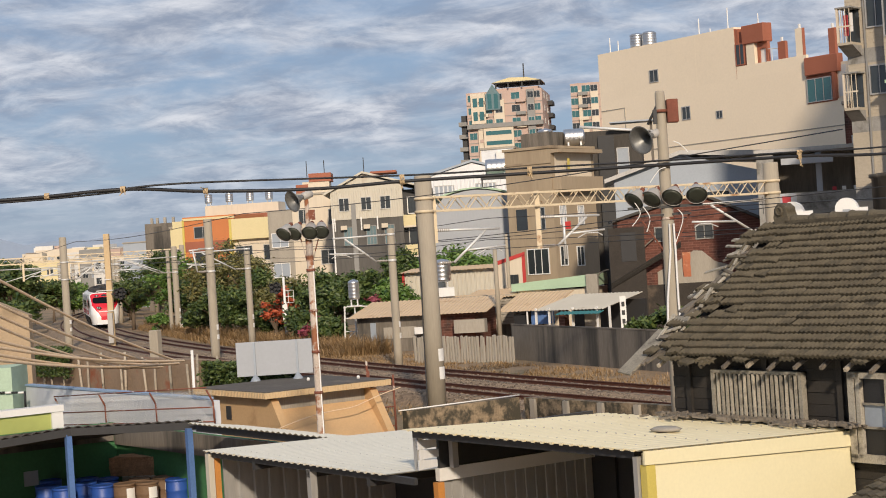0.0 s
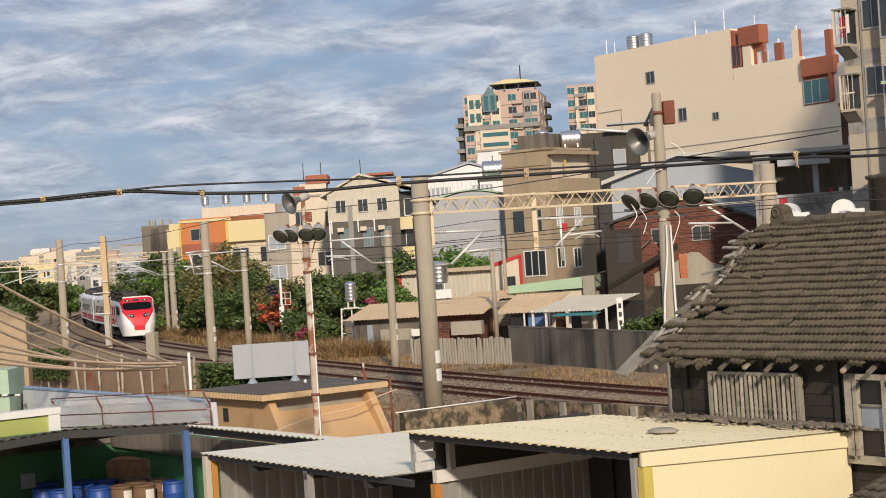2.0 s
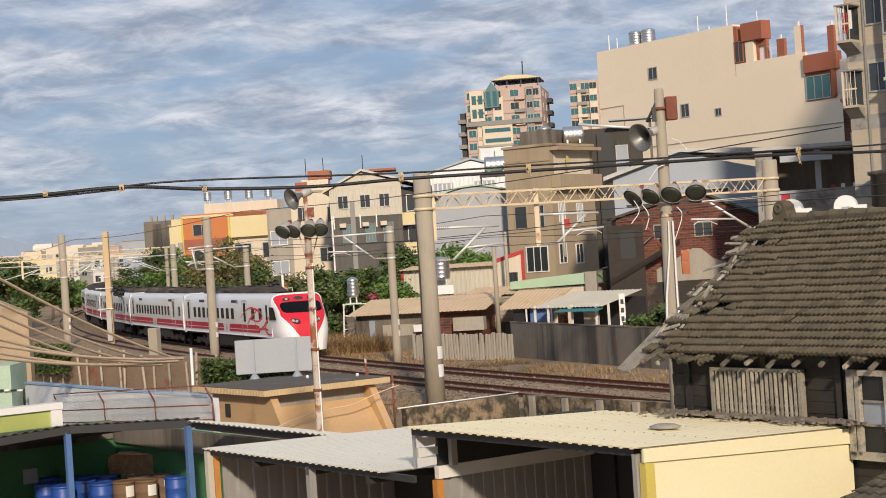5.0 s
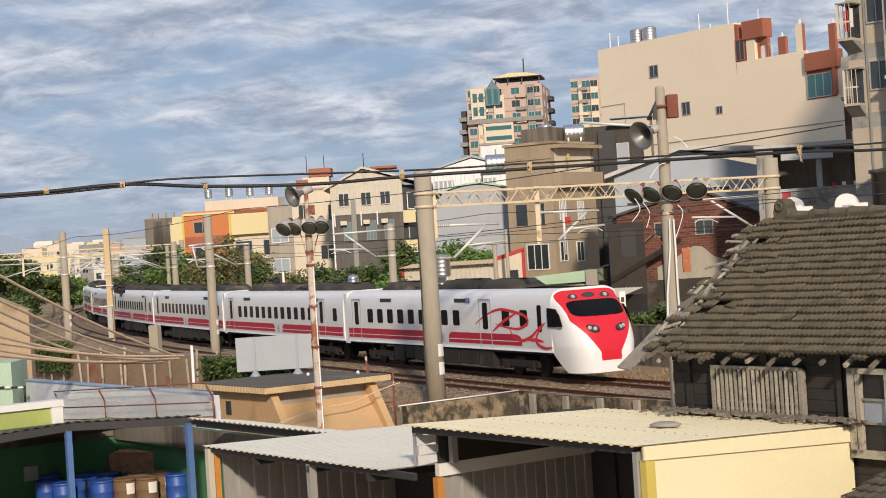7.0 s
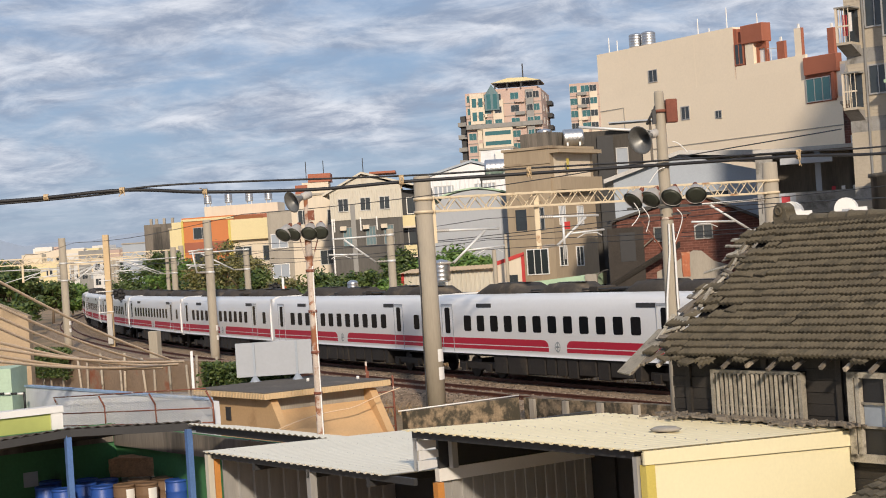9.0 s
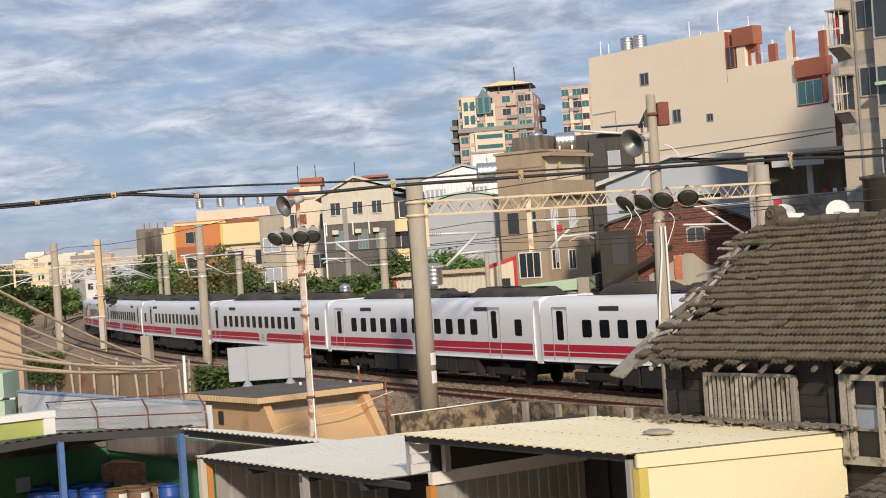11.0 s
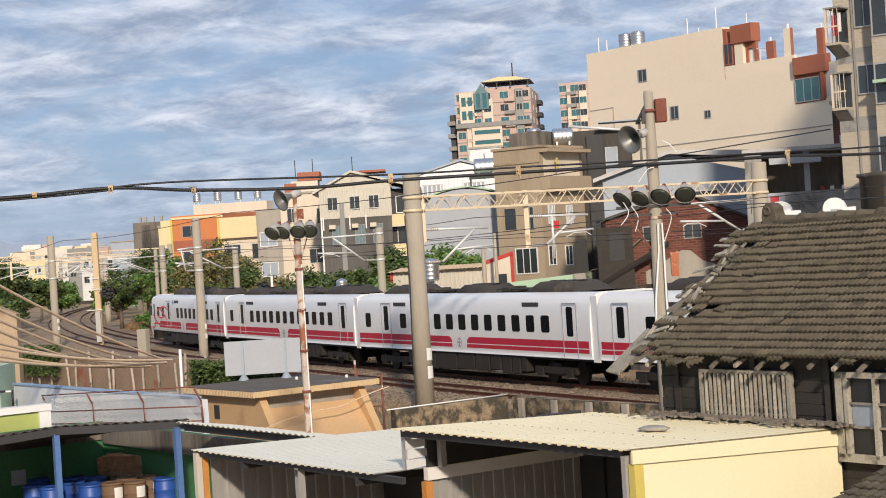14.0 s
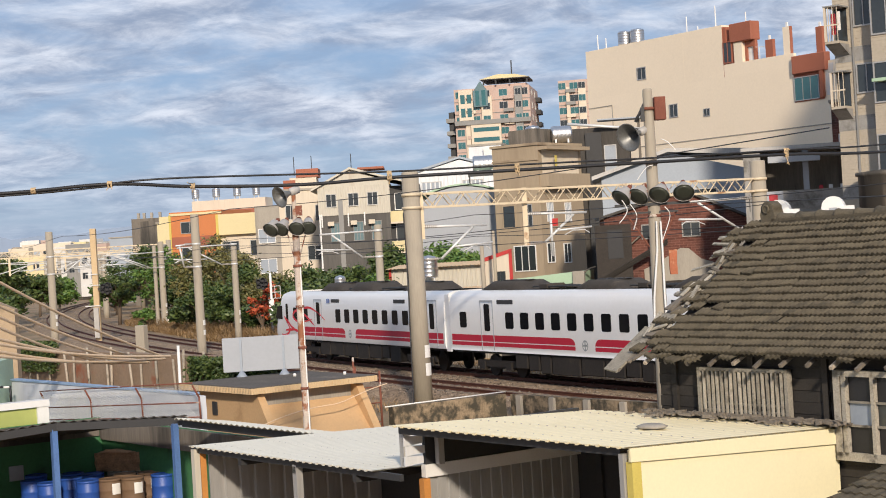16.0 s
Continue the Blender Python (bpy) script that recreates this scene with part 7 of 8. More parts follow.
    slab(t, "roof_room", (0.2, 2.6, 2.0, 5.0, Z + 0.18, Z + 1.3), "wallgrey")
    slab(t, "ledge", (-0.05, W + 0.05, -0.08, 0, 10.9, 11.05), "brownwall")
    return t


brown_block()
tank(7.9, 122.0, 12.1, 0.55, 1.1)
tank(9.9, 121.4, 12.2, 0.62, 1.5, True, "polished steel water tank lying on a roof")
bb = block("grey_block", pose(9.6, 125.5, 0, 0, 0, -8), "dark weathered concrete block behind the brown house", 5.6, 7.0, -0.5, 13.1, "darkconcrete", "building", 0.3)
add_window(bb, "f", 4.2, 9.8, 0.8, 2.2, "bluegrey", 0, "frame", (5.6, 7))
slab(bb, "pier", (2.4, 3.6, -0.3, 0, -0.5, 13.0), "darkgrey")
slab(bb, "awning", (3.4, 8.0, -1.6, 0.2, 13.8, 13.9), "bluegrey", "long thin awning")
slab(bb, "awning_post", (6.3, 6.5, -1.0, -0.8, 9.0, 13.8), "wallgrey")
add_window(bb, "f", 1.0, 4.0, 1.2, 2.0, "window", 0, "wallgrey", (5.6, 7))


# grey corrugated building with a curved roof, and the white sheet one behind it
def round_shed():
    t = thing("sheet_building", pose(-0.55, 123.2, -0.15, 0, 0, -6), "grey sheet-metal building with a curved roof edge", "building")
    bm = B()
    pts = [(0, -0.5), (6.2, -0.5), (6.2, 9.0)] + [(6.2 - 6.2 * i / 8, 9.0 + 0.7 * math.sin(math.pi * i / 8)) for i in range(1, 8)] + [(0, 8.4)]
    prism(bm, pts, 0, 9, "y")
    part("wall", bm, "board", t, "pale grey sheet wall")
    bm = B()
    for i in range(28):
        box(bm, 0.1 + i * 0.22, 0.14 + i * 0.22, -0.03, 0.0, 0, 8.9)
    tagged(part("seams", bm, "board", t), kind="stuff")
    bm = B()
    prism(bm, [(6.4 - 6.6 * i / 8, 9.02 + 0.75 * math.sin(math.pi * i / 8)) for i in range(9)] + [(6.4 - 6.6 * i / 8, 9.15 + 0.75 * math.sin(math.pi * i / 8)) for i in range(8, -1, -1)], -0.15, 9, "y")
    part("roof", bm, "green_roof", t, "pale green curved roof")


round_shed()


def white_sheet():
    t = thing("sheet_building", pose(-1.2, 150.0, 0, 0, 0, -4), "white corrugated sheet upper storey with a low gable", "building")
    bm = B()
    upright_sheet(bm, 0, 8.8, 0, 5.0, 11.9, 0.4, 0.06)
    part("front_sheet", bm, "sheetwhite", t)
    bm = B()
    prism(bm, [(0, -0.5), (8.8, -0.5), (8.8, 11.6), (4.2, 12.9), (0, 11.9)], 0.02, 8, "y")
    part("wall", bm, "sheetwhite", t)
    bm = B()
    prism(bm, [(-0.3, 11.8), (4.2, 13.0), (9.1, 11.5), (9.1, 11.7), (4.2, 13.2), (-0.3, 12.0)], -0.2, 8, "y")
    part("roof", bm, "bluegrey", t)
    for x in (1.6, 5.3):
        add_window(t, "f", x, 9.6, 1.7, 1.4, "bluegrey", 1, "frame", (8.8, 8))


white_sheet()
ws = block("sheet_tower", pose(3.9, 150.0, 0, 0, 0, -10), "white sheet-metal rooftop room", 2.9, 5.0, 5.0, 14.0, "sheetwhite", "building")
slab(ws, "box", (1.4, 3.6, -0.6, 0.0, 12.8, 13.8), "white", "white rooftop box")
tank(4.5, 129.5, 10.65, 0.7, 1.8, True, "dented steel water tank lying on a frame")
PLAT = thing("steel_platform", pose(4.5, 129.5, 9.2), "rusty steel platform under the lying tank", "platform")
slab(PLAT, "deck", (-1.3, 1.4, -0.6, 0.6, 1.3, 1.45), "darkgrey")
for px_, py_ in ((-1.2, -0.5), (1.2, -0.5), (-1.2, 0.5), (1.2, 0.5)):
    slab(PLAT, "leg", (px_ - 0.05, px_ + 0.05, py_ - 0.05, py_ + 0.05, 0, 1.3), "darkgrey")


# white and grey three-storey house with a gable
def gable_house():
    W, D = 5.9, 10.0
    t = thing("gable_house", pose(-9.1, 140.0, 0, 0, 0, 0), "white sheet-clad upper storey over dark grey house walls", "house")
    slab(t, "wall", (0, W, 0, D, -0.5, 8.55), "slategrey", "dark grey lower wall")
    bm = B()
    upright_sheet(bm, -0.05, W + 0.05, -0.06, 8.35, 10.75, 0.2, 0.03)
    part("cladding", bm, "creamsheet", t, "cream ribbed sheet cladding")
    bm = B()
    prism(bm, [(0, 8.5), (W, 8.5), (W, 11.0), (2.7, 12.1), (0, 10.75)], 0, D, "y")
    part("gable_wall", bm, "creamsheet", t)
    bm = B()
    prism(bm, [(-0.6, 10.45), (2.7, 12.12), (W + 1.5, 10.75), (W + 1.5, 10.9), (2.7, 12.3), (-0.6, 10.62)], -0.35, D, "y")
    part("roof", bm, "creamsheet", t, "pale cream gable roof")
    for x in (1.05, 2.9, 4.5):
        add_window(t, "f", x, 9.05, 0.78, 1.0, "window", 1, "frame", (W, D)).matrix_basis = pose(x, -0.1, 9.1)
    for x in (1.3, 3.2, 4.7):
        add_window(t, "f", x, 6.2, 0.75, 1.5, "tealgrey", 2, "greyfac", (W, D))
        slab(t, "air_conditioner", (x - 0.62, x - 0.1, -0.45, -0.02, 7.5, 7.85), "creamfac", "white window air conditioner")
    for x in (0.15, 2.35, 3.7):
        slab(t, "downpipe", (x, x + 0.1, -0.12, -0.02, 7.4, 8.5), "white")
    slab(t, "downpipe", (-0.02, 0.1, -0.14, -0.02, 0, 8.5), "white")
    slab(t, "pier", (1.6, 2.0, -0.1, 0, 4, 9.6), "greyfac")
    # balcony wing, near-black grey in place of shade
    slab(t, "wing", (W, W + 2.6, 1.2, D, -0.5, 10.6), "darkgrey", "balcony wing with shade put into its dark colour")
    for z in (5.6, 8.1):
        slab(t, "balcony_front", (W, W + 2.6, 0.3, 0.45, z - 0.55, z + 0.35), "yellowfac", "cream balcony front")
        slab(t, "balcony_floor", (W, W + 2.6, 0.3, 1.2, z - 0.7, z - 0.55), "creamfac")
    add_window(t, "f", W + 1.4, 8.7, 1.9, 1.3, "window", 1, "white", (W, D)).matrix_basis = pose(W + 1.4, 1.15, 8.6)
    add_window(t, "f", W + 1.4, 5.3, 1.9, 2.0, "window", 1, "frame", (W, D)).matrix_basis = pose(W + 1.4, 1.15, 5.6)


gable_house()
cb = block("cream_house", pose(-13.3, 150.0, 0), "cream house with terracotta roof boxes", 4.2, 8.0, -0.5, 11.0, "creamfac", "house")
slab(cb, "roof_box", (1.0, 3.4, 1.0, 4.0, 11.18, 12.2), "creamfac", "cream roof room")
slab(cb, "roof_cap", (1.6, 3.6, 0.9, 4.1, 12.2, 12.95), "terracotta", "faded terracotta roof box")
slab(cb, "roof_cap", (0.4, 1.5, 0.9, 3.0, 11.18, 12.0), "terracotta")
slab(cb, "roof_slab", (7.0, 9.4, 4, 8, 12.75, 12.95), "terracotta")
for x in (2.9, 6.5, 1.3):
    bm = B()
    tube(bm, (x, 3, 12.5), (x, 3, 14.2), 0.04, n=5)
    part("aerial", bm, "darkgrey", cb)
add_window(cb, "f", 1.0, 8.5, 0.8, 1.2, "window", 1, "frame", (4.2, 8))
add_window(cb, "f", 3.6, 8.3, 0.7, 1.3, "window", 1, "frame", (4.2, 8))
add_window(cb, "f", 3.0, 4.8, 1.2, 1.2, "window", 1, "frame", (4.2, 8))


# brick gable, blue sheet gable, dark balconies, tiled block at the edge
def brick_house():
    t = thing("brick_house", pose(10.4, 100.0, 0, 0, 0, -4), "dark red brick gable with patched white render", "house")
    bm = B()
    prism(bm, [(0, -0.5), (8.6, -0.5), (8.6, 5.8), (4.8, 7.6), (0, 6.3)], 0, 9, "y")
    part("wall", bm, "brick", t)
    bm = B()
    prism(bm, [(-0.3, 6.25), (4.8, 7.62), (8.9, 5.7), (8.9, 5.85), (4.8, 7.8), (-0.3, 6.4)], -0.25, 9, "y")
    part("roof", bm, "darkconcrete", t, "dark weathered tin roof")
    bm = B()
    prism(bm, [(2.2, 2.3), (6.6, 2.3), (6.5, 3.3), (5.6, 3.6), (4.9, 4.25), (4.4, 4.3), (3.2, 3.6), (2.2, 3.15)], -0.05, 0.0, "y")
    part("render_patch", bm, "concrete", t, "peeling white rendered gable")
    slab(t, "lean_to", (-0.6, 1.5, -0.9, -0.1, -0.5, 5.9), "darkmasonry", "dark grey rendered lean-to")
    slab(t, "doorway", (0.1, 1.0, -0.93, -0.9, 3.9, 5.6), "black")
    for i in range(4):
        z0 = 3.0 + i * 0.09
        bm = B()
        tube(bm, (-0.6, -1.0 - 0.04 * i, z0 - 0.6), (3.6, -1.0 - 0.04 * i, z0 + 1.6), 0.05, n=5)
        part("old_rafter", bm, "wood", t)
    # lower wall lies in shade; the shade is put into its dark colour
    slab(t, "lower_wall", (0.0, 8.6, -0.06, 0.0, -0.5, 2.4), "darkmasonry")
    for x in (2.7, 5.1):
        add_window(t, "f", x, 5.0, 0.95, 0.75, "window", 1, "greyblock", (8.6, 9))
    slab(t, "pillar", (2.7, 2.95, -1.2, -0.9, -0.5, 5.5), "greyblock")
    return t


brick_house()
bm = B()
sweep(bm, smooth3([(8.6, 99.6, -0.5), (8.9, 99.6, 3.0), (10.5, 99.6, 3.7), (12.5, 99.6, 5.2)]), 0.05, 6)
solid("bent_pipe", bm, "wallgrey", "slanting dark pipe before the brick wall", "pipe")


def blue_gable():
    t = thing("sheet_house", pose(11.0, 106.0, 0, 0, 0, -6), "blue-grey sheet gable with a wide grey roof", "building")
    bm = B()
    prism(bm, [(0, -0.5), (9.2, -0.5), (9.2, 9.0), (4.2, 10.3), (0, 9.0)], 0, 8, "y")
    part("wall", bm, "bluegrey", t)
    bm = B()
    prism(bm, [(-0.6, 8.8), (4.2, 10.3), (15.5, 9.3), (15.5, 9.65), (9.0, 10.25), (4.2, 10.55), (-0.6, 9.05)], -0.5, 8, "y")
    part("roof", bm, "sheet", t, "grey sheet roof")
    add_window(t, "f", 6.0, 7.6, 2.2, 0.25, "window", 0, "frame", (9.2, 8))
    return t


blue_gable()


def dark_balconies():
    t = thing("balcony_house", pose(17.0, 90.0, 0, 0, 0, -12), "shaded grey house with deep open balconies", "house")
    slab(t, "back_wall", (0, 6.2, 2.4, 6, -0.5, 9.3), "wallgrey")
    slab(t, "side_wall", (0, 0.9, 0.0, 2.4, -0.5, 9.2), "greyblock")
    slab(t, "floor_slab", (0.9, 6.2, 0, 2.4, 5.95, 6.15), "greyblock")
    slab(t, "balcony_front", (2.0, 6.2, -0.05, 0.1, 6.15, 7.1), "greyblock", "solid grey balcony front")
    slab(t, "balcony_front", (0.9, 2.0, -0.05, 0.1, 6.15, 7.1), "board", "pale balcony panel with a faded mark")
    slab(t, "mark", (1.25, 1.7, -0.07, -0.052, 6.45, 6.95), "cloth", "faded red mark")
    slab(t, "roof_slab", (-0.1, 6.3, -0.2, 6, 9.3, 9.5), "sheet")
    slab(t, "awning", (1.3, 4.0, -0.7, 0.1, 8.6, 9.0), "board", "grey awning box")
    slab(t, "pillar", (3.1, 3.4, 0.2, 0.5, 6.15, 9.3), "board")
    for x in (1.1, 1.3, 1.5, 1.7, 1.9):
        slab(t, "baluster", (x - 0.9, x - 0.87, -0.04, 0, 6.1, 7.0), "darkgrey")
    for x, c in ((4.4, "white"), (5.0, "white"), (3.9, "cloth")):
        slab(t, "pot", (x, x + 0.2, 0.15, 0.35, 7.1, 7.3), c)


dark_balconies()
mid = block("maroon_house", pose(24.3, 100.0, 0, 0, 0, -20), "maroon tiled house between the blocks", 2.6, 8.0, -0.5, 12.4, "brick", "house")
slab(mid, "air_conditioner", (0.4, 1.0, -0.5, 0, 10.0, 10.5), "white")
add_window(mid, "f", 1.3, 8.2, 1.2, 1.3, "window", 1, "frame", (4, 8))


def tiled_block():
    t = thing("tiled_block", pose(20.05, 81.0, 0, 0, 0, -38), "pale tiled apartment block with caged balconies", "building")
    slab(t, "wall", (0, 5.0, 0, 8, -0.5, 21), "tileface", "pale tiled wall")
    slab(t, "wall_return", (2.2, 5.0, -0.8, 0, -0.5, 21), "tileface")
    bm = B()
    for k in range(85):
        box(bm, -0.012, 2.2, -0.012, 0.02, 5.5 + k * 0.16, 5.63 + k * 0.16)
        box(bm, 2.19, 5.0, -0.812, -0.78, 5.5 + k * 0.16, 5.63 + k * 0.16)
    tagged(part("tile_course", bm, "tileface", t, "pale facade tile courses"), kind="stuff")
    for z in (6.3, 9.6, 12.9):
        slab(t, "grey_band", (-0.02, 2.2, -0.02, 0, z, z + 0.7), "greyblock")
    for z0, dep in ((13.75, 1.1), (10.65, 0.8)):
        b = slab(t, "balcony", (0.0, 0.75, -dep, -0.02, z0, z0 + 0.12), "tileface", "caged balcony box")
        bm = B()
        prism(bm, [(-dep, z0), (-0.02, z0), (-0.02, z0 - 0.5)], 0.0, 0.75, "x")
        part("balcony_console", bm, "greyblock", b)
        slab(b, "balcony_roof", (-0.03, 0.8, -dep - 0.04, -0.02, z0 + 1.75, z0 + 1.82), "greyfac")
        for i in range(3):
            x = 0.22 + i * 0.22
            slab(b, "bar", (x, x + 0.025, -dep, -dep + 0.03, z0 + 0.12, z0 + 1.75), "creamfac")
        for i in range(4):
            y = -dep + i * 0.25
            slab(b, "bar", (0.0, 0.03, y, y + 0.025, z0 + 0.12, z0 + 1.75), "creamfac")
        slab(b, "corner_post", (0.0, 0.1, -dep - 0.02, -dep + 0.05, z0 + 0.12, z0 + 1.75), "creamfac")
        slab(b, "rail", (0.0, 0.75, -dep - 0.01, -dep + 0.02, z0 + 0.85, z0 + 0.92), "creamfac")
        slab(b, "back_glass", (0.1, 0.7, -0.06, -0.03, z0 + 0.12, z0 + 1.75), "window")
    slab(t, "washing", (0.25, 0.45, -0.8, -0.75, 14.2, 15.2), "cloth", "red washing on the balcony")
    slab(t, "washing", (0.5, 0.65, -0.7, -0.65, 14.4, 15.3), "white", "white washing on the balcony")
    for z in (11.4, 14.6):
        add_window(t, "f", 1.55, z, 0.9, 1.3, "window", 1, "frame", (5, 8)).matrix_basis = pose(1.55, -0.03, z)
    slab(t, "downpipe", (0.92, 1.0, -0.1, -0.02, 4.0, 21.0), "greyfac")
    for z in (7.4, 10.8, 14.0):
        add_window(t, "f", 3.0, z, 1.4, 1.8, "window", 1, "frame", (5, 8)).matrix_basis = pose(3.0, -0.82, z)
    bm = B()
    lathe(bm, [(1.0, -0.5), (1.0, 7.3), (1.12, 7.35), (1.12, 7.5), (0.1, 7.6)], 20, Matrix.Translation((2.3, -1.0, 0)))
    part("round_balcony", bm, "wallgrey", t, "rounded brown balcony")
    slab(t, "tarpaulin", (2.4, 4.1, -1.5, -0.82, 11.7, 11.85), "green_roof", "green awning")


tiled_block()


# two white arched vents behind the tiled ridge
def arch_vent(x, y, z):
    t = thing("arched_vent", pose(x, y, z, 0, 0, -20), "white arched metal roof vent", "vent", "arched vents")
    bm = B()
    pts = [(-0.26, -0.6), (0.26, -0.6), (0.26, 0.16)] + [(0.26 * math.cos(a), 0.16 + 0.26 * math.sin(a)) for a in np.linspace(0.1, math.pi, 10)]
    prism(bm, pts, -0.2, 0.2, "y")
    part("hood", bm, "white", t)
    bm = B()
    box(bm, 0.1, 0.5, -0.26, -0.2, -0.6, 0.18)
    part("side_panel", bm, "white", t)
    bm = B()
    box(bm, -0.08, 0.10, -0.215, -0.2, -0.5, 0.15)
    part("opening", bm, "board", t)


arch_vent(8.35, 40.0, 5.40)
arch_vent(9.5, 39.4, 5.40)
hut = block("rear_hut", pose(7.2, 39.5, 0, 0, 0, -55), "low dark shed roof behind the tiled house", 4.5, 3.5, -1.15, 4.78, "darkgrey", "shed")


# low houses with tin roofs along the far side
def tin_roof(parent, x0, x1, y0, y1, z, slope, material, label="", pitch=0.25):
    bm = B()
    corrugated(bm, x0, x1, y0, y1, z, pitch, 0.04, slope, wave=True)
    return part("roof", bm, material, parent, label)


def tan_house():
    # wide tan roof facing the line
    t = thing("tin_roof_house", pose(-5.7, 97.5, 0, 0, 0, -17), "low rendered house with a wide tan tin roof", "house")
    slab(t, "wall", (0.3, 4.6, 0.4, 5, -0.5, 1.6), "wallgrey", "grey rendered wall")
    slab(t, "door", (1.1, 1.45, 0.36, 0.4, -0.3, 1.3), "bluegrey", "narrow metal door")
    slab(t, "render_patch", (1.9, 3.9, 0.37, 0.4, 0.35, 1.0), "concrete", "pale patch of render")
    slab(t, "wall", (4.6, 7.4, 0.5, 5, -0.5, 1.7), "brick", "red brick wall")
    slab(t, "air_conditioner", (3.9, 4.6, 0.0, 0.35, 0.55, 0.95), "white", "pale boxed air conditioner")
    tin_roof(t, -0.1, 8.3, -0.25, 4.2, 1.62, 0.17, "tanroof", "wide tan corrugated roof")
    slab(t, "shutter", (6.4, 8.2, -0.4, 0.2, 0.5, 1.25), "concrete", "faded folded shutter")


tan_house()


def red_hut():
    t = thing("red_trim_house", pose(-2.7, 108.0, 0, 0, 0, -14), "cream corrugated house with a tan roof and red trim", "house")
    bm = B()
    upright_sheet(bm, 0, 6.4, 0, 0, 4.0, 0.3, 0.05)
    part("front_sheet", bm, "creamsheet", t)
    slab(t, "wall", (0, 6.4, 0.02, 6, -0.5, 4.0), "creamsheet")
    slab(t, "corner_trim", (-0.08, 0.08, -0.08, 0.05, -0.5, 4.0), "redtrim")
    tin_roof(t, -0.2, 6.4, -0.5, 3.0, 3.95, 0.06, "tanroof", "tan tin roof")
    bm = B()
    prism(bm, [(6.2, 2.4), (8.0, 2.4), (8.0, 4.65), (6.2, 4.15)], -0.4, 0.1, "y")
    part("gable_panel", bm, "creamfac", t, "cream gable panel")
    for pts in ([(6.1, 4.05), (8.1, 4.62), (8.1, 4.85), (6.1, 4.3)], [(7.9, 2.3), (8.1, 2.3), (8.1, 4.7), (7.9, 4.65)], [(6.1, 3.1), (6.3, 3.1), (6.3, 4.2), (6.1, 4.15)]):
        bm = B()
        prism(bm, pts, -0.46, -0.40, "y")
        part("trim", bm, "redtrim", t, "red painted trim")
    add_window(t, "f", 7.3, 2.95, 0.55, 0.55, "window", 1, "darkgrey", (8, 6)).matrix_basis = pose(7.3, -0.42, 2.85)


red_hut()


def plank_house():
    t = thing("plank_house", pose(-1.2, 102.0, 0, 0, 0, -17), "grey plank-clad house with a tan tin roof", "house")
    for i in range(9):
        slab(t, "plank", (0.0, 5.4, -0.03 + 0.008 * (i % 2), 0.02, 0.6 + i * 0.2, 0.78 + i * 0.2), "concrete")
    slab(t, "wall", (0, 7.0, 0.03, 4, -0.5, 2.3), "wallgrey")
    tin_roof(t, 2.2, 7.4, -0.3, 3.5, 2.25, 0.1, "tanroof", "tan tin roof")
    tin_roof(t, -0.5, 3.0, -0.3, 3.5, 1.9, 0.12, "tanroof", "tan tin roof")
    add_window(t, "f", 2.1, 1.5, 0.55, 0.6, "window", 2, "wallgrey", (7, 4))
    t2 = thing("lean_to", pose(2.9, 96.5, 0, 0, 0, -22), "tan tin lean-to with a blue cloth side", "lean-to")
    tin_roof(t2, 0, 3.4, -0.4, 3.8, 1.5, 0.22, "tanroof", "tan tin roof")
    slab(t2, "cloth_side", (1.9, 3.3, 0.2, 0.24, 0.7, 1.5), "bluepost", "blue cloth side")
    slab(t2, "panel", (0.9, 1.7, 0.1, 0.16, 0.0, 1.3), "black", "dark opening")
    for x in (0.1, 1.8, 3.3):
        slab(t2, "post", (x, x + 0.08, -0.3, -0.22, -0.5, 1.5), "white")


plank_house()
tank(-0.2, 104.3, 2.95, 0.55, 1.35)
slab(thing("steel_platform", pose(-0.2, 104.3, 2.3), "steel platform carrying a water tank", "platform"), "deck", (-0.7, 0.7, -0.6, 0.6, 0.1, 0.65), "galv")
tank(-5.5, 100.0, 2.3, 0.33, 1.15)


def tank_tower():
    t = thing("tank_tower", pose(-5.5, 100.0, -0.4), "pale steel stand with stays under a water tank", "stand")
    for x in (-0.6, 0.0, 0.7):
        for y in (-0.3, 0.3):
            bm = B()
            tube(bm, (x * 1.2, y, 0), (x, y, 2.7 if x < 0.5 else 2.0), 0.035, n=6)
            part("leg", bm, "white", t)
    for z in (1.2, 2.0, 2.65):
        bm = B()
        tube(bm, (-0.65, -0.3, z), (0.75, -0.3, z), 0.03, n=6)
        part("brace", bm, "white", t)
    bm = B()
    tube(bm, (-0.65, -0.3, 0.6), (0.7, -0.3, 2.0), 0.03, n=6)
    part("brace", bm, "white", t)
    slab(t, "deck", (-0.45, 0.45, -0.45, 0.45, 2.66, 2.72), "galv")


tank_tower()


def awning_house():
    t = thing("awning_house", pose(4.9, 93.0, 0, 0, 0, -40), "open house with a cream tin roof and teal awnings", "house")
    tin_roof(t, 0, 4.7, -0.4, 3.6, 1.58, 0.17, "creamsheet", "cream tin roof")
    tin_roof(t, 1.9, 4.8, -1.0, -0.4, 1.36, 0.22, "tealawning", "teal awning")
    slab(t, "back_wall", (0, 5.0, 3.3, 3.5, -0.5, 1.9), "darkgrey")
    for x in (0.1, 1.0, 2.6, 4.2, 5.0):
        slab(t, "post", (x, x + 0.1, -0.3, -0.2, -0.5, 1.72), "white")
    slab(t, "pillar", (1.5, 1.9, 0.0, 0.4, -0.5, 1.6), "brick")
    slab(t, "panel", (2.8, 3.8, 0.6, 0.66, -0.3, 1.3), "concrete")
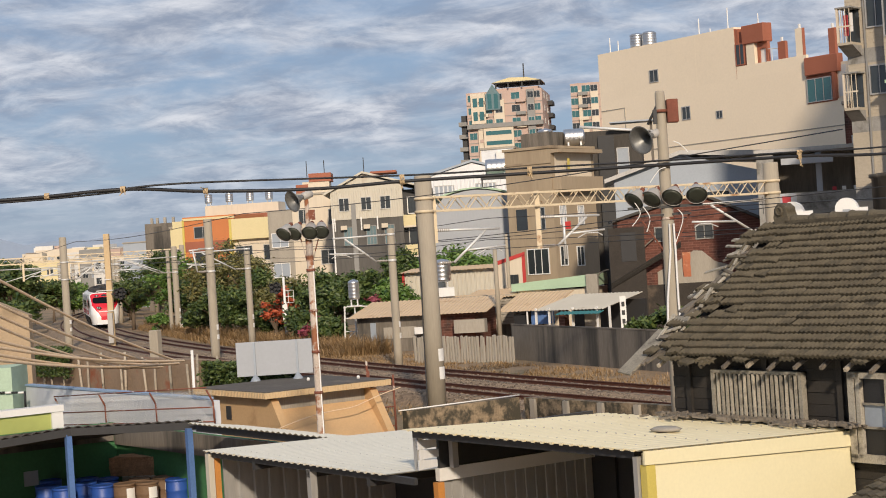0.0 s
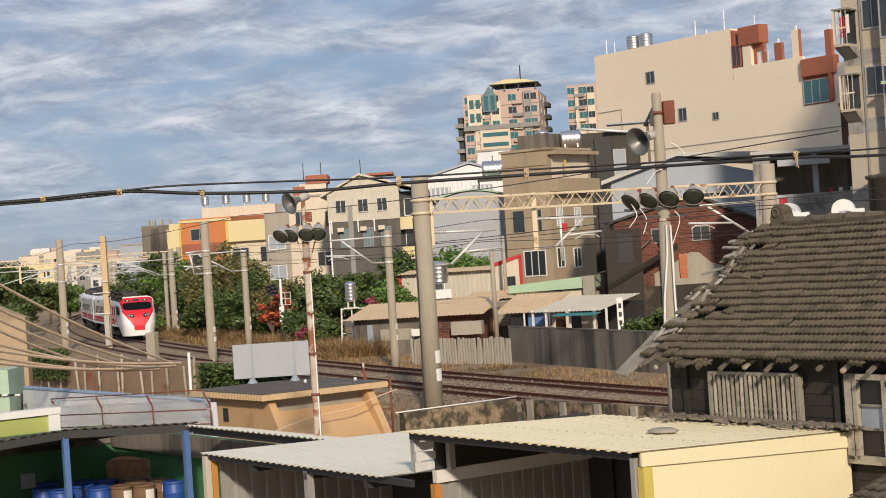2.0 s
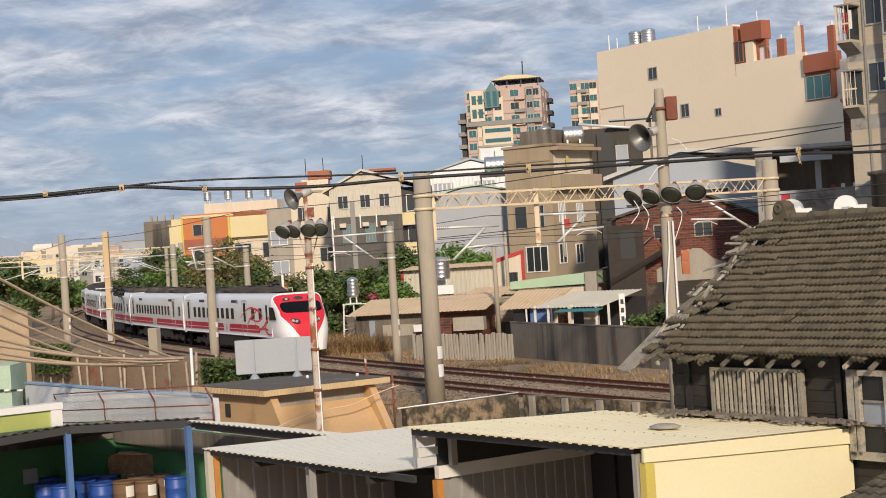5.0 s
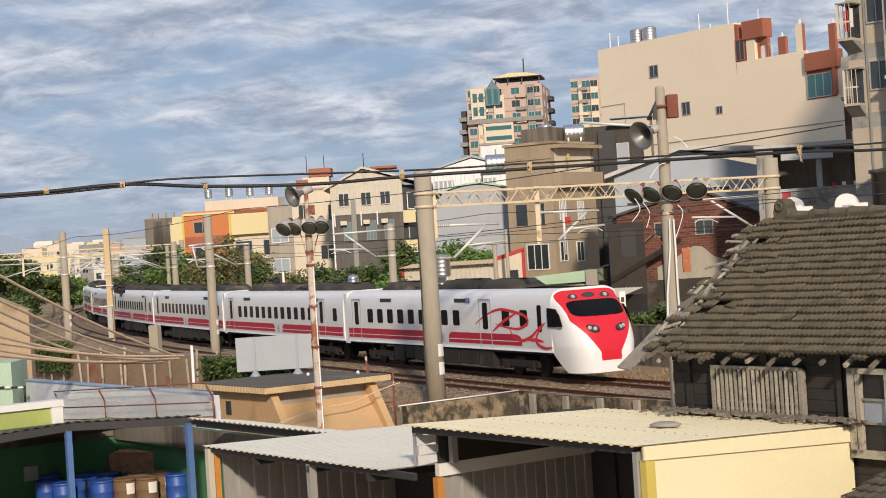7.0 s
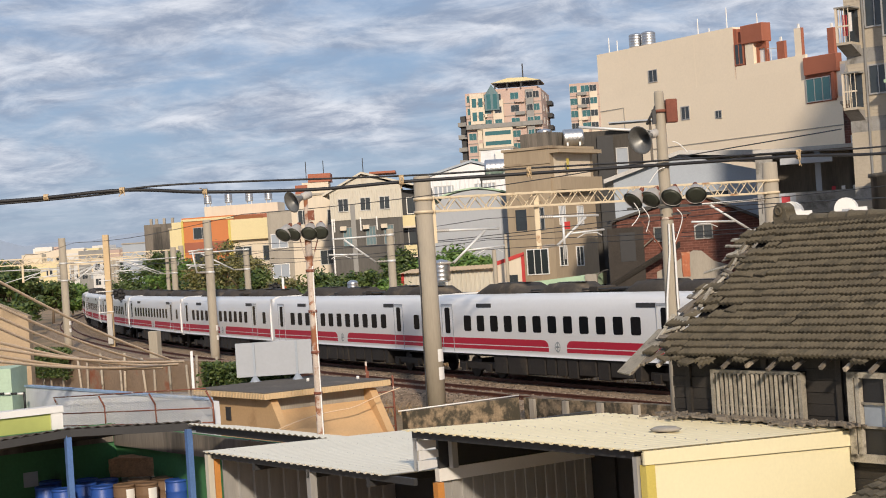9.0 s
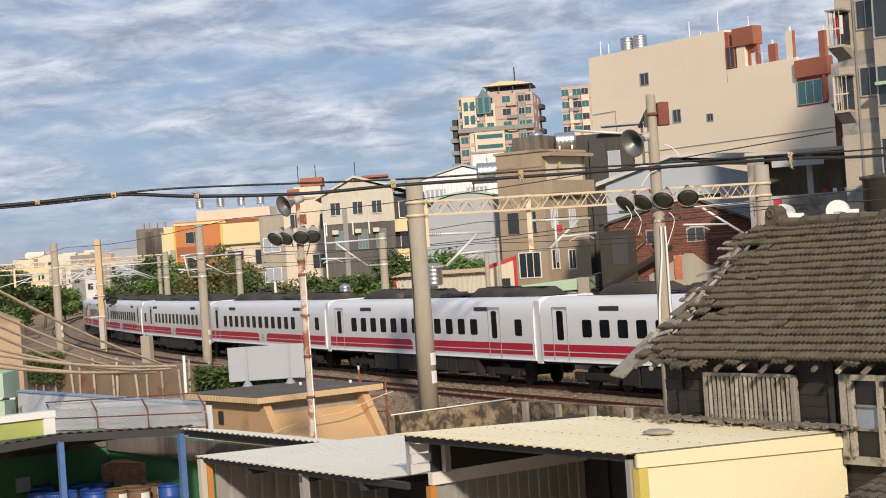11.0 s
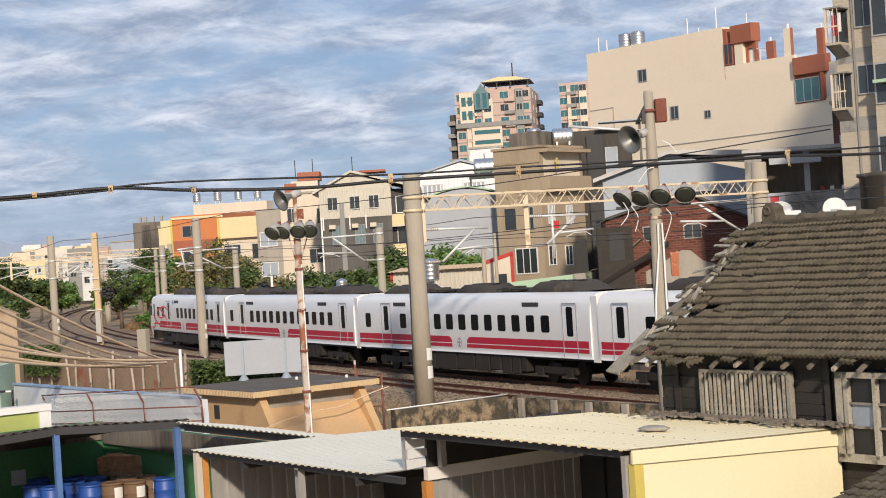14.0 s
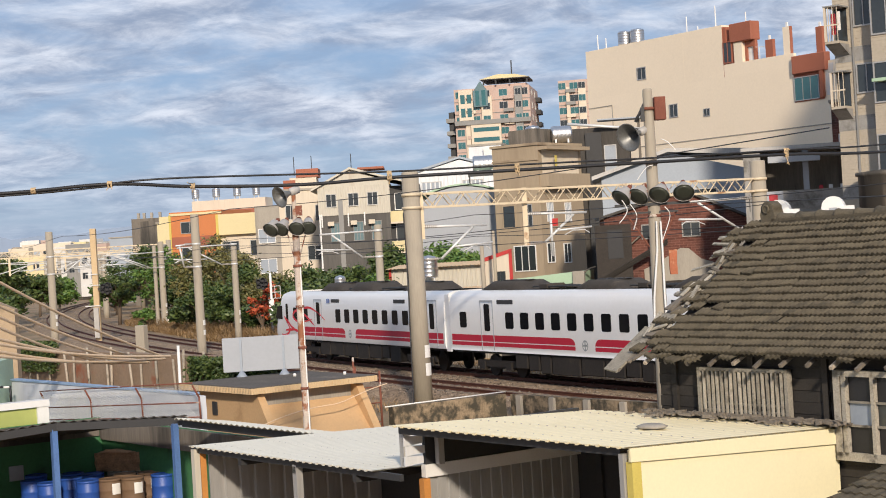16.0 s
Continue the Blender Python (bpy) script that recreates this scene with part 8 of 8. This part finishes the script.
    s = thing("upright_sign", pose(9.2, 88.2, -0.5), "narrow white upright sign with dark marks", "sign")
    slab(s, "panel", (-0.16, 0.16, -0.03, 0.03, 0.6, 2.75), "white")
    for i in range(4):
        slab(s, "mark", (-0.08, 0.08, -0.045, -0.031, 0.85 + i * 0.45, 1.1 + i * 0.45), "darkgrey", "dark unreadable mark")
    g = thing("green_roof_house", pose(4.2, 101.0, 0, 0, 0, -20), "low house with a pale green gable roof", "house")
    slab(g, "wall", (0, 4.6, 0.3, 4, -0.5, 2.5), "creamfac")
    bm = B()
    prism(bm, [(-0.3, 2.5), (4.9, 2.6), (4.9, 3.3), (-0.3, 2.95)], 0.0, 3, "y")
    part("roof", bm, "green_roof", g, "pale green sheet roof")
    slab(g, "gable_end", (4.4, 5.1, -0.2, 0.1, 2.0, 3.3), "concrete")


awning_house()
# concrete block wall and picket fence along the far side
fw = thing("trackside_wall", Matrix(), "dark streaked concrete wall beside the line", "wall")
_a, _b = Vector((3.17, 84.0, 0)), Vector((9.6, 68.0, 0))
_d = (_b - _a)
bm = B()
box(bm, 0.0, _d.length, -0.06, 0.06, 0.0, 1.74)
bevel(bm, 0.015, 1)
o = part("wall_face", bm, "wallgrey", fw)
o.matrix_basis = pose(_a.x, _a.y, -0.45, 0, 0, math.degrees(math.atan2(_d.y, _d.x)))
bm = B()
box(bm, -0.02, _d.length + 0.02, -0.075, 0.075, 1.74, 1.80)
o = part("coping", bm, "wallgrey", fw)
o.matrix_basis = pose(_a.x, _a.y, -0.45, 0, 0, math.degrees(math.atan2(_d.y, _d.x)))


def picket_fence():
    t = thing("picket_fence", pose(-1.75, 86.2, -0.3, 0, 0, -42), "row of weathered concrete pickets", "fence")
    rng = random.Random(8)
    first = None
    for i in range(36):
        m = pose(i * 0.185, rng.uniform(-0.03, 0.03), rng.uniform(-0.08, 0.04), 0, rng.uniform(-3, 3), rng.uniform(-8, 8))
        if first is None:
            bm = B()
            box(bm, -0.07, 0.07, -0.05, 0.05, -0.2, 1.2)
            bevel(bm, 0.02, 1)
            first = part("picket", bm, "concrete", t)
            first.matrix_basis = m
        else:
            shared("picket", first, t, m)


picket_fence()
# utility poles among the houses
for x, y, h, r in ((2.9, 96.0, 5.6, 0.12), (3.9, 104, 6.5, 0.1)):
    bm = B()
    lathe(bm, [(r * 1.2, 0), (r, h), (r * 0.8, h + 0.02)], 12)
    solid("utility_pole", bm, "pole", "thin concrete utility pole among the houses", "pole", pose(x, y, -0.5))
bm = B()
box(bm, -0.25, 0.25, -0.2, 0.2, 0, 1.1)
solid("cabinet", bm, "white", "small white cabinet by the line", "cabinet", pose(-22.2, 141.0, -0.4))

# ---- farther houses ----
ob_ = block("orange_house", pose(-29.3, 190.0, 0, 0, 0, -14), "orange tiled house with a pale yellow side", 6.2, 10, -0.5, 10.6, "orangefac", "house", 0.3)
slab(ob_, "side_wall", (-1.2, 0.0, -0.1, 8, -0.5, 10.5), "yellowfac")
slab(ob_, "side_base", (-1.25, 0.0, -0.15, -0.1, -0.5, 7.5), "greyfac")
slab(ob_, "trim", (0.0, 6.3, -0.12, 0.0, 10.5, 10.75), "yellowfac")
slab(ob_, "trim", (-0.05, 0.2, -0.12, 0.0, -0.5, 10.6), "yellowtrim")
for z in (4.2, 7.0):
    slab(ob_, "band", (0.2, 6.2, -0.08, 0, z, z + 1.1), "terracotta")
add_window(ob_, "f", 2.4, 8.5, 2.0, 1.2, "window", 1, "frame", (6.2, 10))
add_window(ob_, "f", 2.4, 5.6, 2.0, 1.2, "window", 1, "frame", (6.2, 10))
cr = block("cream_house", pose(-23.5, 187.0, 0, 0, 0, -10), "cream house with a broad blank parapet", 7.4, 9, -0.5, 8.3, "creamfac", "house")
slab(cr, "parapet_front", (0, 7.4, -0.6, 0.2, 8.0, 10.3), "yellowfac", "broad pale parapet")
slab(cr, "trim", (0.0, 0.25, -0.7, 0.0, 4.0, 10.3), "yellowtrim")
for x in (1.4, 4.6):
    add_window(cr, "f", x, 5.6, 1.8, 1.6, "window", 1, "frame", (7.4, 9))
slab(cr, "shutter", (5.6, 7.0, -0.08, 0, 4.5, 8.0), "brick", "dark red shutter")
wr = block("white_house", pose(-31.0, 215.0, 0, 0, 0, -8), "white house with a long red roof edge", 12.0, 9, -0.5, 11.2, "whitefac", "house", 0.4)
slab(wr, "roof_edge", (0.5, 12.2, -0.5, 3, 11.0, 11.6), "terracotta", "faded red roof edge")
slab(wr, "roof_room", (0.3, 10, 2, 6, 11.2, 13.0), "creamfac")
for x in (0.9, 3.6, 6.3, 8.8):
    tank(-31.0 + x, 218.4, 13.05, 0.5, 1.2)
cw = block("flat_roof_house", pose(-18.4, 178.0, 0, 0, 0, -6), "stained tan flat-roofed house with grey windows", 6.0, 9, -0.5, 10.4, "concrete", "house", 0.3)
for x in (1.2, 3.6):
    for z in (3.6, 6.8):
        add_window(cw, "f", x, z, 1.7, 1.4, "bluegrey", 1, "white", (6, 9))
yl = block("yellow_house", pose(-34.3, 212.0, 0, 0, 0, -12), "pale yellow house with a grey base", 3.4, 9, -0.5, 10.3, "yellowfac", "house")
slab(yl, "base", (-0.05, 3.45, -0.06, 0, -0.5, 7.4), "greyfac")
add_window(yl, "f", 2.7, 8.4, 0.6, 0.9, "window", 0, "frame", (6.6, 9))
gr = block("old_concrete_house", pose(-41.0, 232.0, 0, 0, 0, -10), "stained bare concrete house with rooftop tanks", 6.4, 9, -0.5, 11.2, "wallgrey", "house", 0.4)
for x in (0.5, 1.3, 2.4, 3.6):
    slab(gr, "roof_stub", (x, x + 0.35, 1, 1.3, 11.4, 12.4), "concrete")
db = block("dark_house", pose(-49.5, 260.0, 0), "dark blue-grey narrow house far off", 3.6, 6, -0.5, 9.6, "bluegrey", "house")


def skyline():
    rng = random.Random(21)
    walls = ("creamfac", "whitefac", "whitefac", "creamfac", "greyfac", "yellowfac", "pink")
    for i in range(95):
        y = rng.uniform(330, 560)
        x = rng.uniform(-0.262, -0.115) * y
        k = (y - 330) / 230
        # keep clear of the line
        if y < 300 and abs(x - line_at(-(y - 76) * 1.02)[0]) < 14:
            x -= 22
        w, d = rng.uniform(6, 13), rng.uniform(6, 10)
        h = rng.uniform(7.0, 10.2 + 3.0 * k)
        t = block("town_house", pose(x, y, 0, 0, 0, rng.uniform(-25, 10)), rng.choice(("pale flat-roofed town house far off", "cream rendered town house far off", "white town house with small windows far off")), w, d, -0.5, h, rng.choice(walls), "house", rng.choice((0, 0.5)))
        z = h - 2.2
        while z > 1.5:
            x0 = 1.2
            while x0 < w - 1:
                add_window(t, "f", x0, z, 1.2, 1.2, rng.choice(("window", "window", "bluegrey")), 1, "frame", (w, d))
                x0 += rng.choice((2.0, 2.6))
            z -= 3.1
        if rng.random() < 0.6:
            slab(t, "roof_room", (w * 0.2, w * 0.6, d * 0.3, d * 0.8, h + 0.1, h + rng.uniform(1.2, 2.4)), rng.choice(walls))


skyline()
bm = B()
rows = []
for i in range(61):
    x = -2600 + i * 80
    h = 95 + 55 * noise.noise((i * 0.19, 3, 0)) + 25 * noise.noise((i * 0.6, 9, 0))
    rows.append([bm.verts.new((x, 4300, -20)), bm.verts.new((x, 4350, max(h * (1 - 0.3 * abs(i - 22) / 40), 20)))])
for a, b in zip(rows, rows[1:]):
    bm.faces.new((a[0], b[0], b[1], a[1])).smooth = True
solid("backdrop", bm, "mountain", "hills on the horizon, coloured blue for haze", "hills", kind="structure")
# added block out of view, whose slanting top is shaped to shade the beige wall
bm = B()
prism(bm, [(31.1, -0.5), (46.3, -0.5), (46.3, 40.4), (35.8, 37.4), (31.1, 31.0)], 78, 84, "y")
solid("tall_house", bm, "creamfac", "unseen added block that shades the beige wall", "building", kind="structure")
# plain rear wall of the building the view is taken from
bm = B()
box(bm, -9, 9, -9.0, -1.2, -1.15, 4.0)
solid("rear_building", bm, "creamfac", "plain rendered building behind the viewpoint", "building", kind="structure")

# ---- trees, bushes, grass ----


def leaves(bm, centre, radius, count, size, rng, flat=0.75):
    """Small folded leaves scattered through a lumpy volume, denser outside."""
    c = Vector(centre)
    for _ in range(count):
        v = Vector((rng.gauss(0, 1), rng.gauss(0, 1), rng.gauss(0, 1))).normalized()
        r = radius * min(abs(rng.gauss(0.62, 0.33)), 1.5)
        p = c + Vector((v.x * r, v.y * r, v.z * r * flat))
        a = Vector((rng.uniform(-1, 1), rng.uniform(-1, 1), rng.uniform(-0.6, 0.6))).normalized()
        b = a.cross(v + Vector((rng.uniform(-0.6, 0.6), rng.uniform(-0.6, 0.6), rng.uniform(-0.6, 0.6)))).normalized()
        s = size * rng.uniform(0.6, 1.4)
        q = [p - a * s, p + b * s * 0.45, p + a * s, p - b * s * 0.45]
        bm.faces.new([bm.verts.new(x) for x in q])


def tree(x, y, height, spread, seed, foliage="leaf", name="tree", label="leafy green tree beside the line", base=-0.5, dense=1.0, clumps=24, trunk=0.32, size=0.15):
    rng = random.Random(seed)
    t = thing(name, pose(x, y, base), label, "tree" if name == "tree" else "bush")
    bm = B()
    th = height * trunk
    r = 0.05 * height ** 0.6
    tube(bm, (0, 0, 0), (0.1, 0, th), r * 1.3, r, 8)
    tips = []
    for i in range(clumps):
        a = 2 * math.pi * (i * 0.618)
        q = rng.random() ** 0.6
        rad = spread * q * rng.uniform(0.4, 1.1)
        z = th + (height - th) * (0.15 + 0.8 * rng.random() * (1 - 0.45 * q))
        tip = Vector((rad * math.cos(a), rad * math.sin(a), z))
        tips.append(tip)
        mid_ = Vector((tip.x * 0.45, tip.y * 0.45, th + (z - th) * 0.55))
        tube(bm, (0.1, 0, th * 0.95), mid_, r * 0.55, r * 0.35, 6)
        tube(bm, mid_, tip, r * 0.35, r * 0.12, 5)
    part("trunk", bm, "bark", t)
    bm = B()
    for i, tip in enumerate(tips):
        leaves(bm, tip, spread * rng.uniform(0.20, 0.42), int(250 * dense), size, rng, rng.uniform(0.55, 0.9))
    me = bpy.data.meshes.new("crown")
    bm.to_mesh(me)
    bm.free()
    me.materials.append(M[foliage])
    c = new("crown", me)
    c.parent = t
    return t


# along the far side, from the far bend to the houses
for x, y, h, sp, f in ((-30.5, 163, 6.8, 3.0, "leaf"), (-26.8, 158, 7.6, 3.2, "leaf"), (-24.2, 152, 7.4, 3.0, "leafbright"), (-22.5, 147, 5.4, 2.6, "leaf"),
                       (-20.0, 140, 6.4, 2.6, "leafdry"), (-17.6, 134, 8.2, 3.2, "leafdry"), (-14.9, 128, 7.2, 3.0, "leafdry"), (-17.2, 127, 4.4, 2.4, "leaf"), (-13.6, 122, 5.4, 2.6, "leaf"), (-14.9, 121.5, 3.6, 2.0, "leaf"),
                       (-11.6, 118, 5.2, 2.2, "leafdry"), (-10.2, 114, 4.6, 2.0, "leaf"), (-8.4, 112, 6.0, 2.0, "leaf"), (-6.9, 109, 5.0, 2.2, "leaf"), (-5.0, 107, 5.4, 2.2, "leaf"), (-3.6, 106.5, 4.2, 1.9, "leafbright"),
                       (-8.6, 106, 3.0, 1.8, "leaf"), (-7.4, 102.5, 2.4, 1.4, "leaf"), (-12.4, 116.5, 2.8, 1.8, "leaf"), (-19.4, 133, 3.0, 2.0, "leaf")):
    tree(x, y, h, sp, int(-x * 10 + y), f, dense=1.0)
tree(0.9, 117.0, 6.0, 2.9, 5, "leafbright", label="dense round-topped green tree behind the houses", dense=2.2, clumps=46, trunk=0.25, size=0.17)
for x, y, h, sp in ((-0.7, 115.6, 5.5, 2.2), (2.4, 116.2, 5.5, 2.2), (0.9, 115.0, 5.9, 2.4)):
    tree(x, y, h, sp, int(x * 10 + 60), "leafbright", label="dense round-topped green tree behind the houses", dense=1.8, clumps=34, trunk=0.3, size=0.17)
tree(-3.2, 124, 6.4, 2.4, 6, "leaf", dense=1.2)
for x, y, h, sp in ((-46, 178, 8.2, 4.0), (-43.2, 170, 4.2, 2.2), (-51, 190, 9.0, 4.5), (-39.5, 154, 3.6, 1.6), (-48, 205, 6.0, 3.2), (-30.5, 190, 6.0, 3.0), (-36, 228, 6.5, 3.0)):
    tree(x, y, h, sp, int(h * 100), "leaf", label="dark green tree at the far bend", size=0.26)
for x, y, h, sp in ((9.2, 80.5, 2.5, 1.3), (10.6, 79.5, 2.6, 1.4), (11.8, 79, 2.5, 1.4), (13.2, 78.5, 2.4, 1.3), (14.8, 84, 2.6, 1.6)):
    tree(x, y, h, sp, int(x * 7), "leaf", "bush", "leafy green bush behind the panel wall", clumps=9, trunk=0.1)
for x, y, h, sp in ((-37.0, 196, 4.2, 2.4), (-40.6, 214, 4.6, 2.8), (-44.5, 236, 5.2, 3.0), (-50.5, 222, 4.6, 2.8), (-52.5, 236, 5.0, 3.0)):
    tree(x, y, h, sp, int(h * 90), "leafbright", label="low green tree beyond the bend", size=0.28, dense=0.8, trunk=0.2)
tree(-10.9, 112.5, 4.6, 1.2, 50, "flower", "bush", "bush with orange-red flowers", clumps=9, dense=0.25)
tree(-11.6, 112.2, 3.6, 1.2, 51, "flower", "bush", "bush with orange-red flowers", clumps=7, dense=0.22)
tree(-4.4, 104.5, 3.9, 1.0, 52, "magenta", "bush", "bush with purple-red leaves", clumps=8, dense=0.4)
tree(-8.1, 103.2, 2.2, 1.1, 53, "magenta", "bush", "bush with purple-red leaves", clumps=8, dense=0.5)
# bright bush at the line side
for x, y in ((-8.9, 108), (-25.0, 146)):
    tree(x, y, 2.0, 1.4, int(y), "leafbright", "bush", "bright green bush at the edge of the line", clumps=9, trunk=0.1)


def vines(name, p0, p1, z0, z1, count, label, seed):
    rng = random.Random(seed)
    a, b = Vector(p0), Vector(p1)
    bm = B()
    for _ in range(count):
        k = rng.random()
        c = a.lerp(b, k)
        z = z1 - (z1 - z0) * rng.random() ** 1.6 + 0.1 * noise.noise((k * 9, 0, seed))
        leaves(bm, (c.x + rng.gauss(0, 0.1), c.y + rng.gauss(0, 0.22), z), 0.12, 6, 0.07, rng)
    me = bpy.data.meshes.new(name)
    bm.to_mesh(me)
    bm.free()
    me.materials.append(M["leaf"])
    tagged(new(name, me), label, "creeper", kind="stuff")


def at_town(u, v):
    p = TOWN @ Vector((u, v, 0))
    return (p.x, p.y, 0)


vines("creeper", at_town(-77, 26.6), at_town(-65.5, 26.7), 1.0, 2.2, 2300, "green creeper hanging over the earth wall", 1)
vines("creeper", at_town(-53.0, 26.6), at_town(-46.8, 26.7), 0.5, 1.85, 2200, "dark green creeper over the earth wall", 2)


def grass():
    rng = random.Random(31)
    bm = B()

    def tuft(x, y, z, h, n, w=0.05):
        for _ in range(n):
            a = rng.uniform(0, 6.28)
            dx, dy = rng.gauss(0, 0.12), rng.gauss(0, 0.12)
            lean = rng.uniform(0.2, 1.1) * h
            p = Vector((x + dx, y + dy, z))
            s = Vector((math.cos(a + 1.57), math.sin(a + 1.57), 0)) * w * rng.uniform(0.5, 1)
            tip = p + Vector((math.cos(a) * lean, math.sin(a) * lean, h * rng.uniform(0.6, 1.1)))
            bm.faces.new([bm.verts.new(q) for q in (p - s, p + s, tip)])
    # tall dry bank on the far side
    for _ in range(13000):
        s = rng.uniform(-92, -18)
        o = -rng.uniform(3.2, 6.6)
        x, y, _a = line_at(s, o)
        tuft(x, y, -0.45, rng.uniform(0.55, 1.25) * (1.0 if o < -4.0 else 0.5), 5)
    # short dry verge in front of the fence and wall
    for _ in range(3600):
        s = rng.uniform(-25, 26)
        o = -rng.uniform(2.4, 6.3)
        x, y, _a = line_at(s, o)
        if noise.noise((x * 0.5, y * 0.5, 0)) > -0.15:
            tuft(x, y, -0.45, rng.uniform(0.07, 0.26), 4, 0.035)
    for _ in range(700):
        s = rng.uniform(-40, 20)
        o = rng.uniform(5.8, 8.0)
        x, y, _a = line_at(s, o)
        tuft(x, y, -0.5, rng.uniform(0.1, 0.35), 3, 0.03)
    me = bpy.data.meshes.new("dry_grass")
    bm.to_mesh(me)
    bm.free()
    me.materials.append(M["drygrass"])
    tagged(new("dry_grass", me), "dry brown grass along the railway verge", "grass", kind="stuff")


grass()



def motions():
    for index, car in enumerate(TRAIN):
        walk(car, train_rows(index))


motions()
